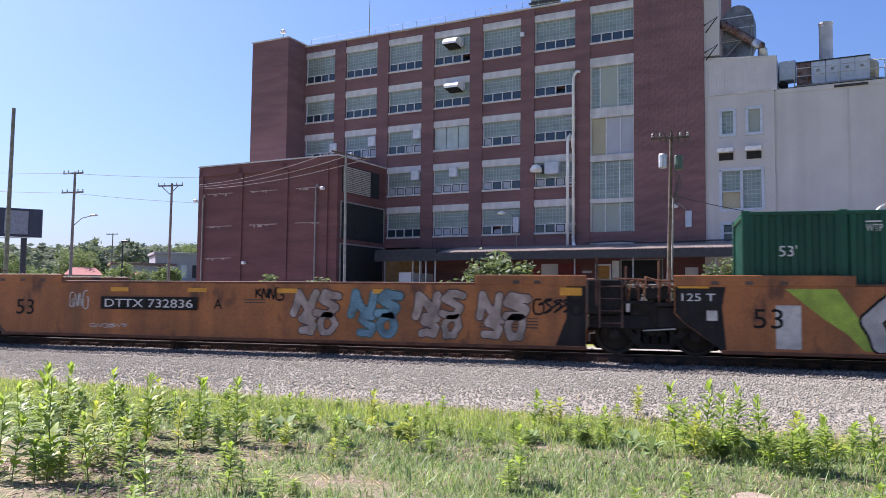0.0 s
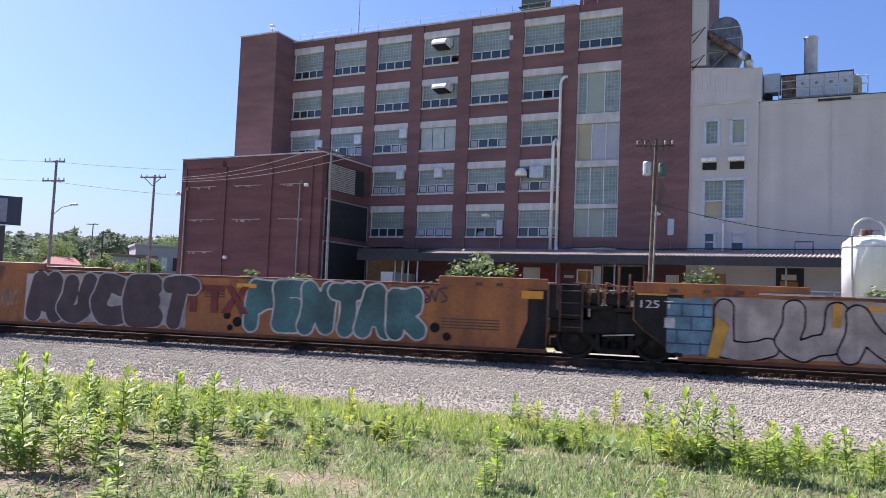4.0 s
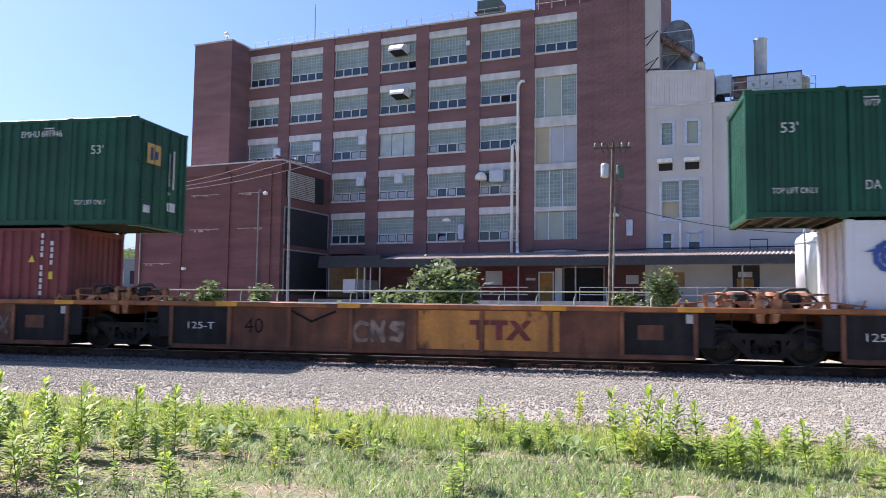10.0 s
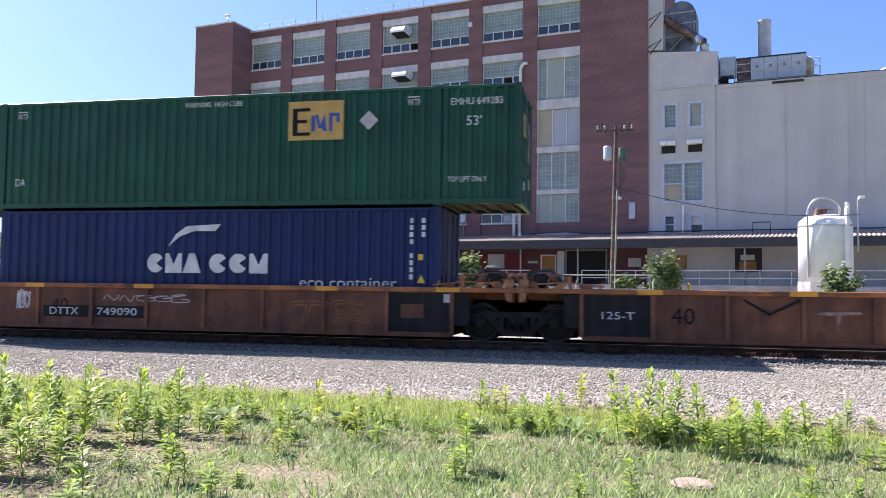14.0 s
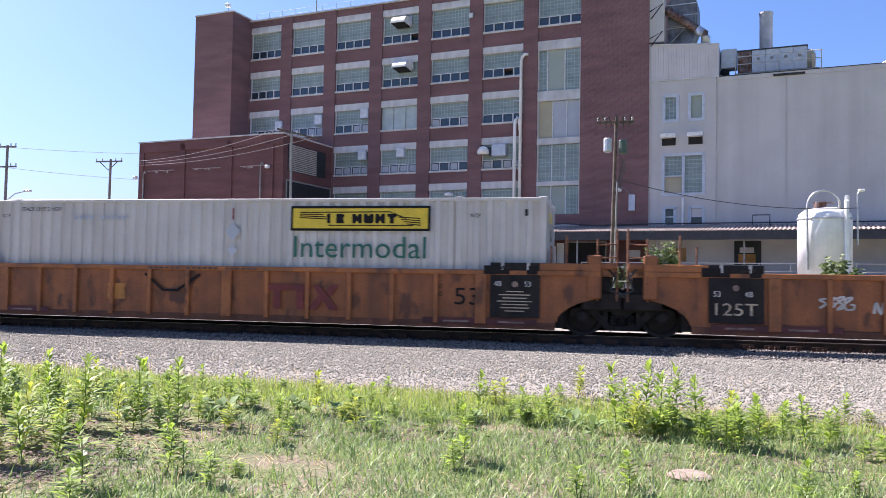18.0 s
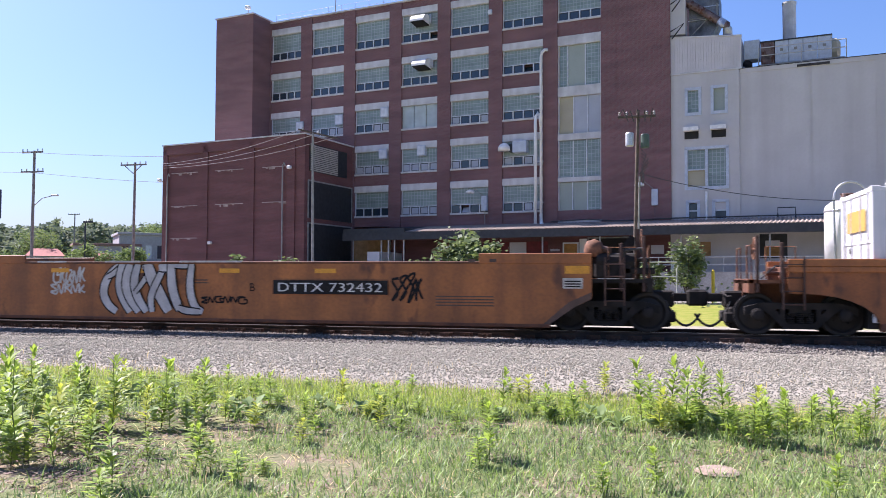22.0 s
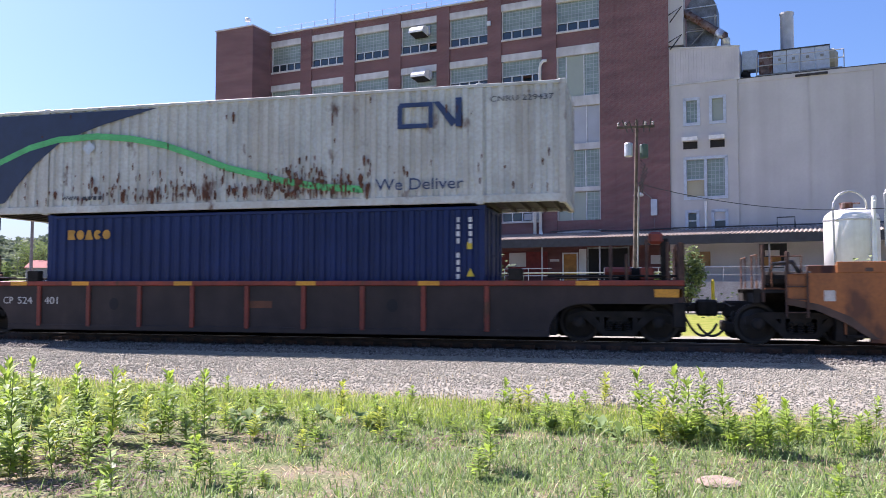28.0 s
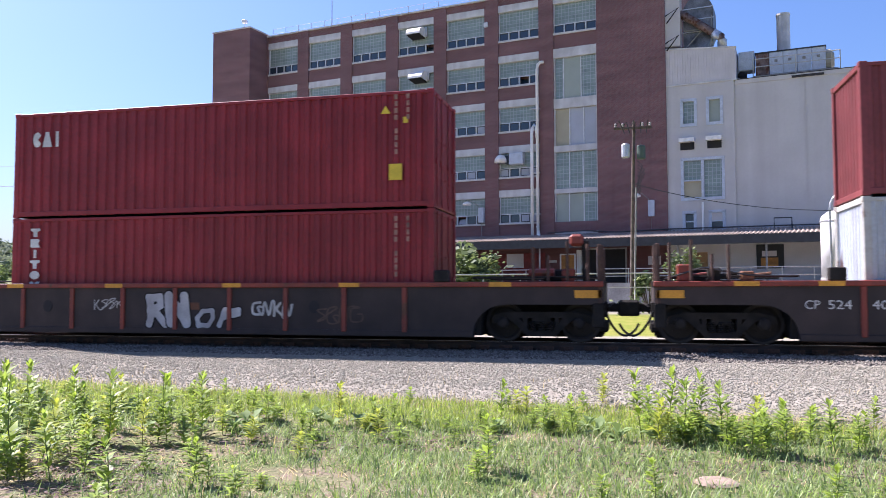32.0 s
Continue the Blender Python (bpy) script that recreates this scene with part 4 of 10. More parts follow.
part("rail", Mesh().tube([(-3.9, 0.5, 18.7), (2.1, 0.5, 18.7)], 0.04, 5).tube([(-3.9, 0.5, 19.3), (2.1, 0.5, 19.3)], 0.04, 5).tube([(-3.9, 0.5, 17.5), (-3.9, 0.5, 19.3)], 0.04, 5).tube([(-0.9, 0.5, 17.5), (-0.9, 0.5, 19.3)], 0.04, 5).tube([(2.1, 0.5, 17.5), (2.1, 0.5, 19.3)], 0.04, 5), "handrail", bx)
lk = thing("link_duct", "short sheet-metal duct and black elbow between roof units", "duct", at=FAC)
part("duct", Mesh().cbox(-5.0, -3.85, 1.2, 2.4, 18.7, 20.2, 0.04), "trim_blue", lk)
part("elbow", Mesh().tube([(-5.0, 1.6, 18.6), (-4.7, 1.6, 18.4), (-4.5, 1.6, 17.4)], 0.33, 10), "black_hole", lk)
fs_ = thing("roof_vent", "small white roof vent with a rounded cap", "vent", at=FAC)
part("curb", Mesh().box(6.4, 7.6, 6.2, 7.4, 17.4, 18.5), "concrete", fs_)
part("cap", Mesh().lathe([(0.5, 0), (0.55, 0.6), (0.4, 1.0), (0.1, 1.15)], (7.0, 6.8, 18.5), n=16), "white_paint", fs_, smooth=True)

# dock: floor, canopy, the wall behind
fstruct("dock_floor", Mesh().box(-39.6, 26, -5.2, 0, 0.5, 2.15), "concrete", "raised concrete loading dock", "floor")
can = Mesh()
nr = 190
for k in range(nr):
    u = -31.8 + k * 0.29
    can.add([(u, -4.6, 5.52), (u + 0.10, -4.6, 5.60), (u + 0.16, -4.6, 5.60), (u + 0.29, -4.6, 5.52), (u, 0.0, 6.24), (u + 0.10, 0.0, 6.32), (u + 0.16, 0.0, 6.32), (u + 0.29, 0.0, 6.24)], [(0, 1, 5, 4), (1, 2, 6, 5), (2, 3, 7, 6)])
cn_ = thing("canopy", "long sloping corrugated metal dock canopy with a dark fascia", "canopy", at=FAC)
part("roof_sheet", can, "canopy_metal", cn_, "pale ribbed metal roofing")
# second fascia box and the dark end carry the annex's shadow as colour
part("fascia", Mesh().box(-37.9, 24, -4.75, -4.6, 4.88, 5.52).box(-37.9, -31.8, -4.6, -0.1, 5.3, 5.9), "fascia", cn_)
part("dark_end", Mesh().add([(-37.9, -4.7, 5.5), (-31.8, -4.7, 5.5), (-31.8, 0, 6.3), (-37.9, 0, 6.3), (-37.9, -4.7, 5.4), (-31.8, -4.7, 5.4), (-31.8, 0, 6.2), (-37.9, 0, 6.2)], [(0, 1, 2, 3), (7, 6, 5, 4), (0, 4, 5, 1), (1, 5, 6, 2), (3, 2, 6, 7), (0, 3, 7, 4)]), "fascia", cn_, "canopy end with the annex's shadow put into its colour")
for u in (-34.2, -33.5, -32.9, -32.0, -19.6, -15.0, -9.0, -3.0, 3.0, 9.0):
    part("post", Mesh().cyl((u, -4.3, 2.1), (u, -4.3, 5.0), 0.07, 7), "handrail" if u < -30 else "pole_steel", cn_)
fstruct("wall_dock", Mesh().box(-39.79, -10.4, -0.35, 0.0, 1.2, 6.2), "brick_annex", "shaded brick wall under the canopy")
fstruct("wall_dock_white", Mesh().box(-10.4, 26, -0.35, -0.1, 1.2, 6.2), "siding", "white panel wall under the canopy")


def dock_item(name, label, cat, u0, u1, z0, z1, mt, v=-0.42, frame_mt=None):
    d = thing(name, label, cat, at=FAC)
    part("leaf" if cat == "door" else "board", Mesh().cbox(u0, u1, v, -0.35, z0, z1, 0.015), mt, d)
    if frame_mt:
        part("frame", Mesh().box(u0 - 0.12, u0, v - 0.03, -0.35, z0, z1 + 0.12).box(u1, u1 + 0.12, v - 0.03, -0.35, z0, z1 + 0.12).box(u0, u1, v - 0.03, -0.35, z1, z1 + 0.12), frame_mt, d)
    return d


dock_item("boarded_opening", "opening boarded with plywood sheets", "panel", -39.4, -35.6, 2.4, 5.6, "plywood", frame_mt="lintel")
dock_item("boarded_lintel", "white board over the plywood", "panel", -39.5, -35.5, 5.75, 6.15, "lintel")
dock_item("red_board", "dark red painted wall boards", "panel", -25.0, -20.4, 2.8, 4.75, "red_panel")
dock_item("notice_board", "white blank notice board on the red boards", "sign", -23.8, -22.3, 3.5, 4.7, "siding", -0.48)
dock_item("dock_door", "orange-brown door in a white frame", "door", -19.0, -17.9, 2.15, 4.5, "door_orange", frame_mt="white_paint")
dock_item("dock_side_panel", "white panels beside the dock door", "panel", -17.7, -17.1, 2.15, 4.9, "white_paint")
dock_item("dock_opening", "dark roll-up dock opening", "door", -16.9, -13.7, 2.15, 4.9, "black_hole", frame_mt="pole_steel")
dock_item("wall_sign", "small white wall sign", "sign", -11.9, -10.9, 3.6, 4.3, "siding")
dock_item("wall_sign", "small white wall sign", "sign", -20.2, -19.4, 3.9, 4.1, "siding")
dock_item("boarded_window", "window boarded with orange plywood", "panel", -8.8, -7.4, 3.4, 4.5, "plywood")
dock_item("boarded_window", "window boarded with orange plywood", "panel", -30.0, -28.0, 2.8, 4.6, "plywood")
dw = dock_item("dock_window", "dark window with a boarded lower half", "window", -3.9, -2.0, 3.2, 5.0, "fascia")
part("lower_board", Mesh().box(-3.6, -2.4, -0.5, -0.42, 3.3, 4.0), "door_orange", dw)
part("air_unit", Mesh().box(-3.5, -2.5, -0.7, -0.42, 4.1, 4.5), "siding", dw)
dock_item("wall_sign", "small red and white notice", "sign", 0.6, 1.3, 3.7, 4.5, "siding")
ds = dock_item("notice_sign", "white notice sign on the dock", "sign", -35.5, -34.3, 2.7, 3.9, "siding", -4.5)
for k in range(3):
    rl = thing("dock_rail", "pale pipe railing along the dock edge", "railing", group="dock railings", at=FAC @ pose(0, 0, 0))
    a, b = ((-28.5, -18.6), (-14.5, -8.5), (-8.0, 6.0))[k]
    for q in range(int((b - a) / 2) + 1):
        part("post", Mesh().cyl((a + q * 2.0, -5.0, 2.1), (a + q * 2.0, -5.0, 3.2), 0.035, 6), "handrail", rl)
    for z in (2.65, 3.2):
        part("bar", Mesh().cyl((a, -5.0, z), (b, -5.0, z), 0.035, 6), "handrail", rl)
for u, z in ((-27.3, 9.2), (-12.7, 9.15)):
    wl = thing("gooseneck_lamp", "white gooseneck lamp beside a meter box on the wall", "lamp", group="gooseneck lamps", at=FAC)
    part("shade", Mesh().lathe([(0.12, 0.12), (0.38, 0.0), (0.40, -0.16), (0.36, -0.18)], (u, -0.9, z), n=14), "hood_white", wl, smooth=True)
    part("arm", Mesh().tube([(u, -0.9, z + 0.1), (u + 0.4, -0.8, z + 0.15), (u + 0.9, -0.3, z - 0.3), (u + 1.0, -0.25, z - 1.2)], 0.03, 6), "pole_steel", wl)
    part("meter_box", Mesh().cbox(u + 0.85, u + 1.35, -0.45, -0.12, z - 1.7, z - 0.4, 0.03), "trim_blue", wl)
    part("conduit", Mesh().cyl((u + 1.1, -0.2, 6.2), (u + 1.1, -0.2, z - 1.7), 0.035, 6), "pole_steel", wl)
cd = thing("conduit", "dark cable along the brick above the canopy", "cable", at=FAC)
part("run", Mesh().tube([(-20.2, -0.3, 6.4), (-17, -0.3, 6.5), (-14.5, -0.3, 6.3), (-10, -0.3, 6.4), (26, -0.3, 6.35)], 0.05, 5), "wire", cd)
vp = thing("vent_pipe", "thin white vent pipe on the grey wall", "pipe", at=FAC)
part("pipe", Mesh().cyl((-7.7, -0.25, 6.2), (-7.7, -0.25, 8.4), 0.09, 8), "white_paint", vp)
ho = thing("cable_hoop", "bent pipe hoop above the canopy", "pipe", at=FAC)
part("pipe", Mesh().tube([(-2.6, -1.0, 6.2), (-2.6, -1.0, 6.9), (-1.4, -1.0, 6.9), (-1.4, -1.0, 6.1)], 0.05, 6), "fascia", ho)

# ------------------------------------------------------------ yard: poles, tank, rails, shrubs
up = thing("utility_pole", "weathered wooden utility pole with transformers and cables", "utility pole")
part("shaft", Mesh().tube([(-0.05, 46, 0.1), (0.22, 46, 11.2)], 0.12, 10, 0.09), "pole_wood", up)
part("crossarm", Mesh().cbox(-0.9, 1.2, 45.82, 45.94, 10.75, 10.88, 0.01), "pole_wood", up)
for k, x in enumerate((-0.8, -0.4, 0.7, 1.1)):
    part("insulator", Mesh().lathe([(0.03, 0), (0.07, 0.05), (0.05, 0.12), (0.08, 0.16), (0.03, 0.24)], (x, 45.88, 10.88), n=8), "pole_steel", up)
part("transformer", Mesh().lathe([(0.2, 0), (0.24, 0.04), (0.24, 0.72), (0.2, 0.78), (0.05, 0.82)], (-0.25, 45.75, 9.1), n=14), "galv", up, "pale grey transformer can")
part("transformer", Mesh().lathe([(0.2, 0), (0.24, 0.04), (0.24, 0.72), (0.2, 0.78), (0.05, 0.82)], (0.6, 45.8, 9.0), n=14), "green_unit", up, "dark grey transformer can")
part("conduit", Mesh().cyl((0.12, 45.8, 0.2), (0.30, 45.8, 7.4), 0.05, 8), "pole_steel", up)
for k in range(7):
    a = k * 0.9
    part("cable_loop", Mesh().tube([(0.4, 45.8, 8.9 - 0.2 * k), (0.65 + 0.15 * math.sin(a), 45.7, 8.6 - 0.22 * k), (0.4 + 0.1 * math.cos(a), 45.8, 8.2 - 0.2 * k)], 0.032, 5), "wire", up)
for k in range(5):
    part("cable_loop", Mesh().tube([(-0.8 + 0.45 * k, 45.85, 10.95), (-0.6 + 0.4 * k, 45.6, 11.2 - 0.1 * (k % 2)), (-0.3 + 0.3 * k, 45.8, 10.5)], 0.03, 5), "wire", up)


def sag(a, b, drop, n=12):
    a, b = Vector(a), Vector(b)
    return [a.lerp(b, k / n) - Vector((0, 0, drop * 4 * (k / n) * (1 - k / n))) for k in range(n + 1)]


sw = thing("service_cable", "thin black cable sagging from the pole to the tank lamp", "cable")
part("cable", Mesh().tube(sag((0.25, 46, 7.6), (13.6, 48.1, 6.1), 0.6), 0.022, 5), "wire", sw)

ap = thing("service_pole", "pale steel pole with a crossarm before the annex corner", "utility pole")
part("shaft", Mesh().cyl((-23.4, 55.2, 0.3), (-23.5, 55.2, 12.6), 0.13, 8, 0.09), "pole_steel", ap)
part("crossarm", Mesh().tube([(-24.5, 54.8, 12.75), (-21.6, 55.9, 12.1)], 0.07, 6), "pole_wood", ap)
for k in range(3):
    part("insulator", Mesh().lathe([(0.06, 0), (0.1, 0.08), (0.05, 0.2)], (-24.2 + k * 1.1, 54.9 + k * 0.42, 12.72 - k * 0.24), n=8), "galv", ap)
for k in range(3):
    wr = thing("overhead_wire", "pale overhead wire sagging past the brick annex", "cable", group="annex wires")
    part("wire", Mesh().tube(sag((-24.2 + k * 1.1, 54.9 + k * 0.42, 12.8 - k * 0.3), (-43.4, 66.05, 12.3 - k * 0.2), 0.45, 14), 0.022, 5), "wire_light", wr)

tk = thing("storage_tank", "white vertical storage tank with pipes on a stand", "tank")
part("shell", Mesh().lathe([(1.46, 0), (1.46, 3.3), (1.40, 3.55), (1.1, 3.8), (0.6, 3.95), (0.1, 4.0)], (12.15, 49.6, 2.3), n=32), "white_paint", tk, smooth=True)
part("rim", Mesh().lathe([(1.48, 0), (1.50, 0.03), (1.50, 0.09), (1.48, 0.12)], (12.15, 49.6, 5.5), n=32), "galv", tk)
part("stand", Mesh().lathe([(1.52, 0), (1.52, 2.1)], (12.15, 49.6, 0.2), n=16), "concrete", tk)
part("vent_hoop", Mesh().tube([(11.0, 48.6, 2.6), (10.95, 48.5, 6.2)] + [(11.85 - 0.9 * math.cos(math.pi * k / 10), 48.5 + 0.02 * k, 6.2 + 0.95 * math.sin(math.pi * k / 10)) for k in range(1, 10)] + [(12.75, 48.8, 6.1), (12.75, 48.9, 5.6)], 0.06, 8), "galv", tk)
part("fill_pipe", Mesh().tube([(12.95, 48.15, 2.4), (12.95, 48.15, 6.5), (13.0, 48.3, 6.75), (13.1, 48.6, 6.75), (13.15, 48.9, 6.2)], 0.13, 10), "white_paint", tk)
part("valve_cluster", Mesh().cbox(11.5, 12.1, 48.9, 49.4, 6.2, 6.55, 0.05).cyl((11.4, 49.1, 6.5), (12.5, 49.1, 6.5), 0.06, 6), "duct_rust", tk)
part("lamp_arm", Mesh().tube([(13.5, 48.1, 4.0), (13.5, 48.1, 6.9), (13.65, 48.1, 7.1)], 0.05, 6), "galv", tk)
part("lamp_head", Mesh().cbox(13.55, 13.85, 47.95, 48.25, 7.0, 7.15, 0.03), "hood_white", tk)

yr = thing("pipe_fence", "low galvanised pipe fence along the factory yard", "fence")
pts_f = [(-26.5 + 2.05 * k, 40.2 + 0.40 * k - 0.0068 * k * k, 0) for k in range(15)]
for k, (x, y, z) in enumerate(pts_f):
    part("post", Mesh().tube([(x, y, 0.1), (x, y, 2.15), (x + 0.08, y - 0.02, 2.35)], 0.04, 6), "handrail", yr)
part("top_pipe", Mesh().tube([(x, y, 2.36 + 0.012 * k) for k, (x, y, z) in enumerate(pts_f)], 0.045, 6), "handrail", yr)
part("low_pipe", Mesh().tube([(x, y, 1.75) for x, y, z in pts_f], 0.035, 6), "handrail", yr)
bo = thing("bollard", "short yellow bollard in the yard", "bollard")
part("post", Mesh().lathe([(0.09, 0), (0.09, 1.85), (0.05, 1.95)], (4.2, 46.0, 0.2), n=10), "sign_yellow", bo)


def leaf_quads(rng, centres, spread, size, per, droop=0.3):
    """Pointed leaves, four corners each, about the given centres."""
    n = len(centres) * per
    c = np.repeat(np.asarray(centres, dtype=float), per, axis=0) + rng.normal(0, 1, (n, 3)) * spread
    d = rng.normal(0, 1, (n, 3))
    d[:, 2] = np.abs(d[:, 2]) * 0.5 - droop
    d /= np.linalg.norm(d, axis=1)[:, None]
    s_ = np.cross(d, rng.normal(0, 1, (n, 3)))
    s_ /= np.linalg.norm(s_, axis=1)[:, None]
    L = size * rng.uniform(0.6, 1.4, (n, 1))
    v = np.stack([c - d * L * 0.5, c + s_ * L * 0.24, c + d * L * 0.5, c - s_ * L * 0.24], 1).reshape(-1, 3)
    f = np.arange(n * 4).reshape(n, 4)
    return v, f


def shrub(x, y, z, h, r, seed, label, leaf=0.34, n=26, per=34, mt="shrub_leaf", name="shrub", cat="shrub"):
    rng = np.random.default_rng(seed)
    ob = thing(name, label, cat, at=pose(x, y, z))
    tr = Mesh()
    tips = []
    for k in range(n):
        a = rng.uniform(0, 2 * math.pi)
        q = math.sqrt(rng.uniform(0.02, 1))
        tip = Vector((r * q * math.cos(a), r * q * math.sin(a) * 0.8, h * rng.uniform(0.35, 1.0) * (1 - 0.25 * q)))
        mid = tip * 0.5 + Vector((0, 0, h * 0.1))
        if k < 14:
            tr.tube([(0, 0, 0), mid, tip], 0.045, 5, 0.012)
        tips += [tip, mid * 0.4 + tip * 0.6]
    part("stems", tr, "bark", ob)
    v, f = leaf_quads(rng, tips, r * 0.16, leaf, per)
    crown = part("crown", raw_mesh("crown", v, f, mt), None, ob)
    crown["kind"] = "stuff"
    return ob


shrub(-9.6, 45.2, 0.3, 4.1, 2.0, 1, "large leafy shrub growing beside the loading dock", 0.42, 34, 40)
shrub(-12.1, 44.6, 0.3, 2.7, 1.2, 2, "leafy shrub growing beside the loading dock", 0.40, 18, 30)
shrub(2.85, 45.6, 0.3, 3.9, 1.15, 3, "young poplar-like shrub in the factory yard", 0.24, 26, 40)
shrub(0.9, 45.8, 0.3, 2.5, 0.7, 4, "low sumac shrub beside the utility pole", 0.34, 12, 26)
shrub(-19.5, 42.5, 0.3, 3.0, 0.85, 5, "pale-leaved weed shrub before the annex", 0.30, 16, 30)
shrub(-22.3, 41.2, 0.3, 2.9, 0.8, 6, "green weed shrub before the annex", 0.26, 16, 30)
shrub(-23.6, 40.6, 0.3, 2.2, 0.7, 7, "low weed shrub before the annex", 0.26, 12, 24)
shrub(11.7, 44.5, 0.3, 3.4, 0.9, 8, "leafy shrub before the white tank", 0.3, 16, 30)
rng_y = np.random.default_rng(44)
vg = []
for k in range(260):
    vg.append((rng_y.uniform(-30, 20), rng_y.uniform(41, 47), rng_y.uniform(0.3, 1.0)))
v, f = leaf_quads(rng_y, vg, 0.35, 0.3, 10)
thing("yard_weeds", "rank green weeds along the yard edge", "weeds", raw_mesh("yard_weeds", v, f, "shrub_leaf"), kind="stuff")

# ------------------------------------------------------------ left distance
def wooden_pole(x, y, top, arms, label, r=0.17):
    p = thing("utility_pole", label, "utility pole", group="street utility poles")
    z0 = ground_z(x, y) - 0.3
    part("shaft", Mesh().cyl((x, y, z0), (x + 0.1, y, top), r, 8, r * 0.7), "hazed_pole", p)
    for dz, w_ in arms:
        part("crossarm", Mesh().cbox(x - w_, x + w_, y - 0.2, y - 0.08, top - dz, top - dz + 0.16, 0.01), "hazed_pole", p)
        for k in (-0.95, -0.5, 0.5, 0.95):
            part("insulator", Mesh().cyl((x + k * w_, y - 0.14, top - dz + 0.16), (x + k * w_, y - 0.14, top - dz + 0.4), 0.06, 6), "galv", p)
    return p


p = wooden_pole(-57.9, 66.3, 14.1, ((0.25, 1.2), (2.2, 1.3)), "tall wooden utility pole with two crossarms and a street lamp")
part("lamp_arm", Mesh().tube([(-57.9, 66.3, 8.5), (-57.2, 66.8, 9.4), (-56.4, 67.5, 9.75)], 0.05, 6), "galv", p)
part("lamp_head", Mesh().cbox(-56.7, -56.0, 67.3, 67.7, 9.68, 9.85, 0.04), "galv", p)
p = wooden_pole(-51.7, 73.7, 13.8, ((0.35, 1.55),), "wooden utility pole with one braced crossarm")
part("brace", Mesh().tube([(-52.7, 73.5, 13.45), (-51.7, 73.5, 12.6), (-50.7, 73.5, 13.45)], 0.05, 5), "pole_wood", p)
wooden_pole(-42.3, 42.5, 14.1, (), "tall bare grey utility pole", 0.16)
wooden_pole(-128, 160, 16.5, ((0.3, 1.6),), "far wooden utility pole with a crossarm")
lp = thing("street_light", "dark parking-lot lamp post with a flat head", "street lamp")
part("post", Mesh().cyl((-80.0, 102.4, 1.5), (-80.0, 102.4, 10.0), 0.12, 6), "dark_frame", lp)
part("head", Mesh().cbox(-80.2, -78.9, 102.1, 102.7, 9.7, 10.0, 0.04), "dark_frame", lp)
for k in range(2):
    wr = thing("overhead_wire", "thin overhead wire between street poles", "cable", group="street wires")
    part("wire", Mesh().tube(sag((-96, 40, 15.0 - k), (-57.9, 66.2, 13.9 - 2 * k), 1.0, 10) + sag((-57.9, 66.2, 13.9 - 2 * k), (-40.0, 84.0, 16.0 - 3.6 * k), 0.4, 8)[1:], 0.018, 4), "wire_light", wr)
bb = thing("billboard", "dark-framed billboard on a steel column", "billboard")
part("column", Mesh().cyl((-76.3, 79.3, 1.0), (-76.3, 79.3, 8.8), 0.35, 10), "dark_frame", bb)
part("panel", Mesh().add([(-78.6, 77.2, 8.7), (-74.9, 80.6, 8.7), (-74.9, 80.6, 12.2), (-78.6, 77.2, 12.2), (-78.9, 77.6, 8.7), (-75.2, 81.0, 8.7), (-75.2, 81.0, 12.2), (-78.9, 77.6, 12.2)], [(0, 1, 2, 3), (7, 6, 5, 4), (0, 4, 5, 1), (1, 5, 6, 2), (2, 6, 7, 3), (3, 7, 4, 0)]), "sign_dark", bb)
part("poster", Mesh().add([(-77.9, 77.8, 9.0), (-76.0, 79.55, 9.0), (-76.0, 79.55, 11.9), (-77.9, 77.8, 11.9)], [(0, 1, 2, 3)]).add([(-77.85, 77.76, 9.0), (-77.85, 77.76, 9.0)], []), "sign_face", bb)
bb.children[1].location = (0.03, -0.03, 0)
bb.children[2].location = (0.10, -0.10, 0)
part("catwalk", Mesh().box(-78.8, -73.5, 77.0, 77.4, 8.4, 8.5), "galv", bb)


def far_house(x, y, w_, d_, h_, roof, label, rz=42, roof_mt="far_roof", wall_mt="far_wall", win=4):
    z = ground_z(x, y)
    ob = thing("far_building", label, "building", group="distant buildings", at=pose(x, y, z - 0.5, 0, 0, rz))
    part("wall", Mesh().box(-w_ / 2, w_ / 2, 0, d_, 0, h_ + 0.5), wall_mt, ob)
    if roof > 0.5:
        part("roof", Mesh().add([(-w_ / 2 - 0.4, -0.4, h_ + 0.5), (w_ / 2 + 0.4, -0.4, h_ + 0.5), (w_ / 2 + 0.4, d_ + 0.4, h_ + 0.5), (-w_ / 2 - 0.4, d_ + 0.4, h_ + 0.5), (-w_ / 2 + 1, d_ / 2, h_ + roof + 0.5), (w_ / 2 - 1, d_ / 2, h_ + roof + 0.5)], [(0, 1, 5, 4), (1, 2, 5), (2, 3, 4, 5), (3, 0, 4), (3, 2, 1, 0)]), roof_mt, ob)
    else:
        part("roof", Mesh().cbox(-w_ / 2 - 0.3, w_ / 2 + 0.3, -0.3, d_ + 0.3, h_ + 0.4, h_ + 0.9, 0.05), roof_mt, ob)
    for k in range(win):
        a = -w_ / 2 + w_ * (k + 0.25) / win
        part("window", Mesh().box(a, a + w_ / win * 0.5, -0.06, 0.02, h_ * 0.35, h_ * 0.75), "win_frame" if k % 3 else "pane_dark", ob)


far_house(-112, 132, 6.5, 8, 2.6, 1.6, "low distant building with a red roof")
far_house(-101, 136, 12, 10, 4.6, 0.0, "distant flat-roofed building with a brown fascia", roof_mt="far_brick")
far_house(-92, 144, 20, 12, 6.6, 0.0, "distant grey factory with white panels", roof_mt="far_wall", win=9)
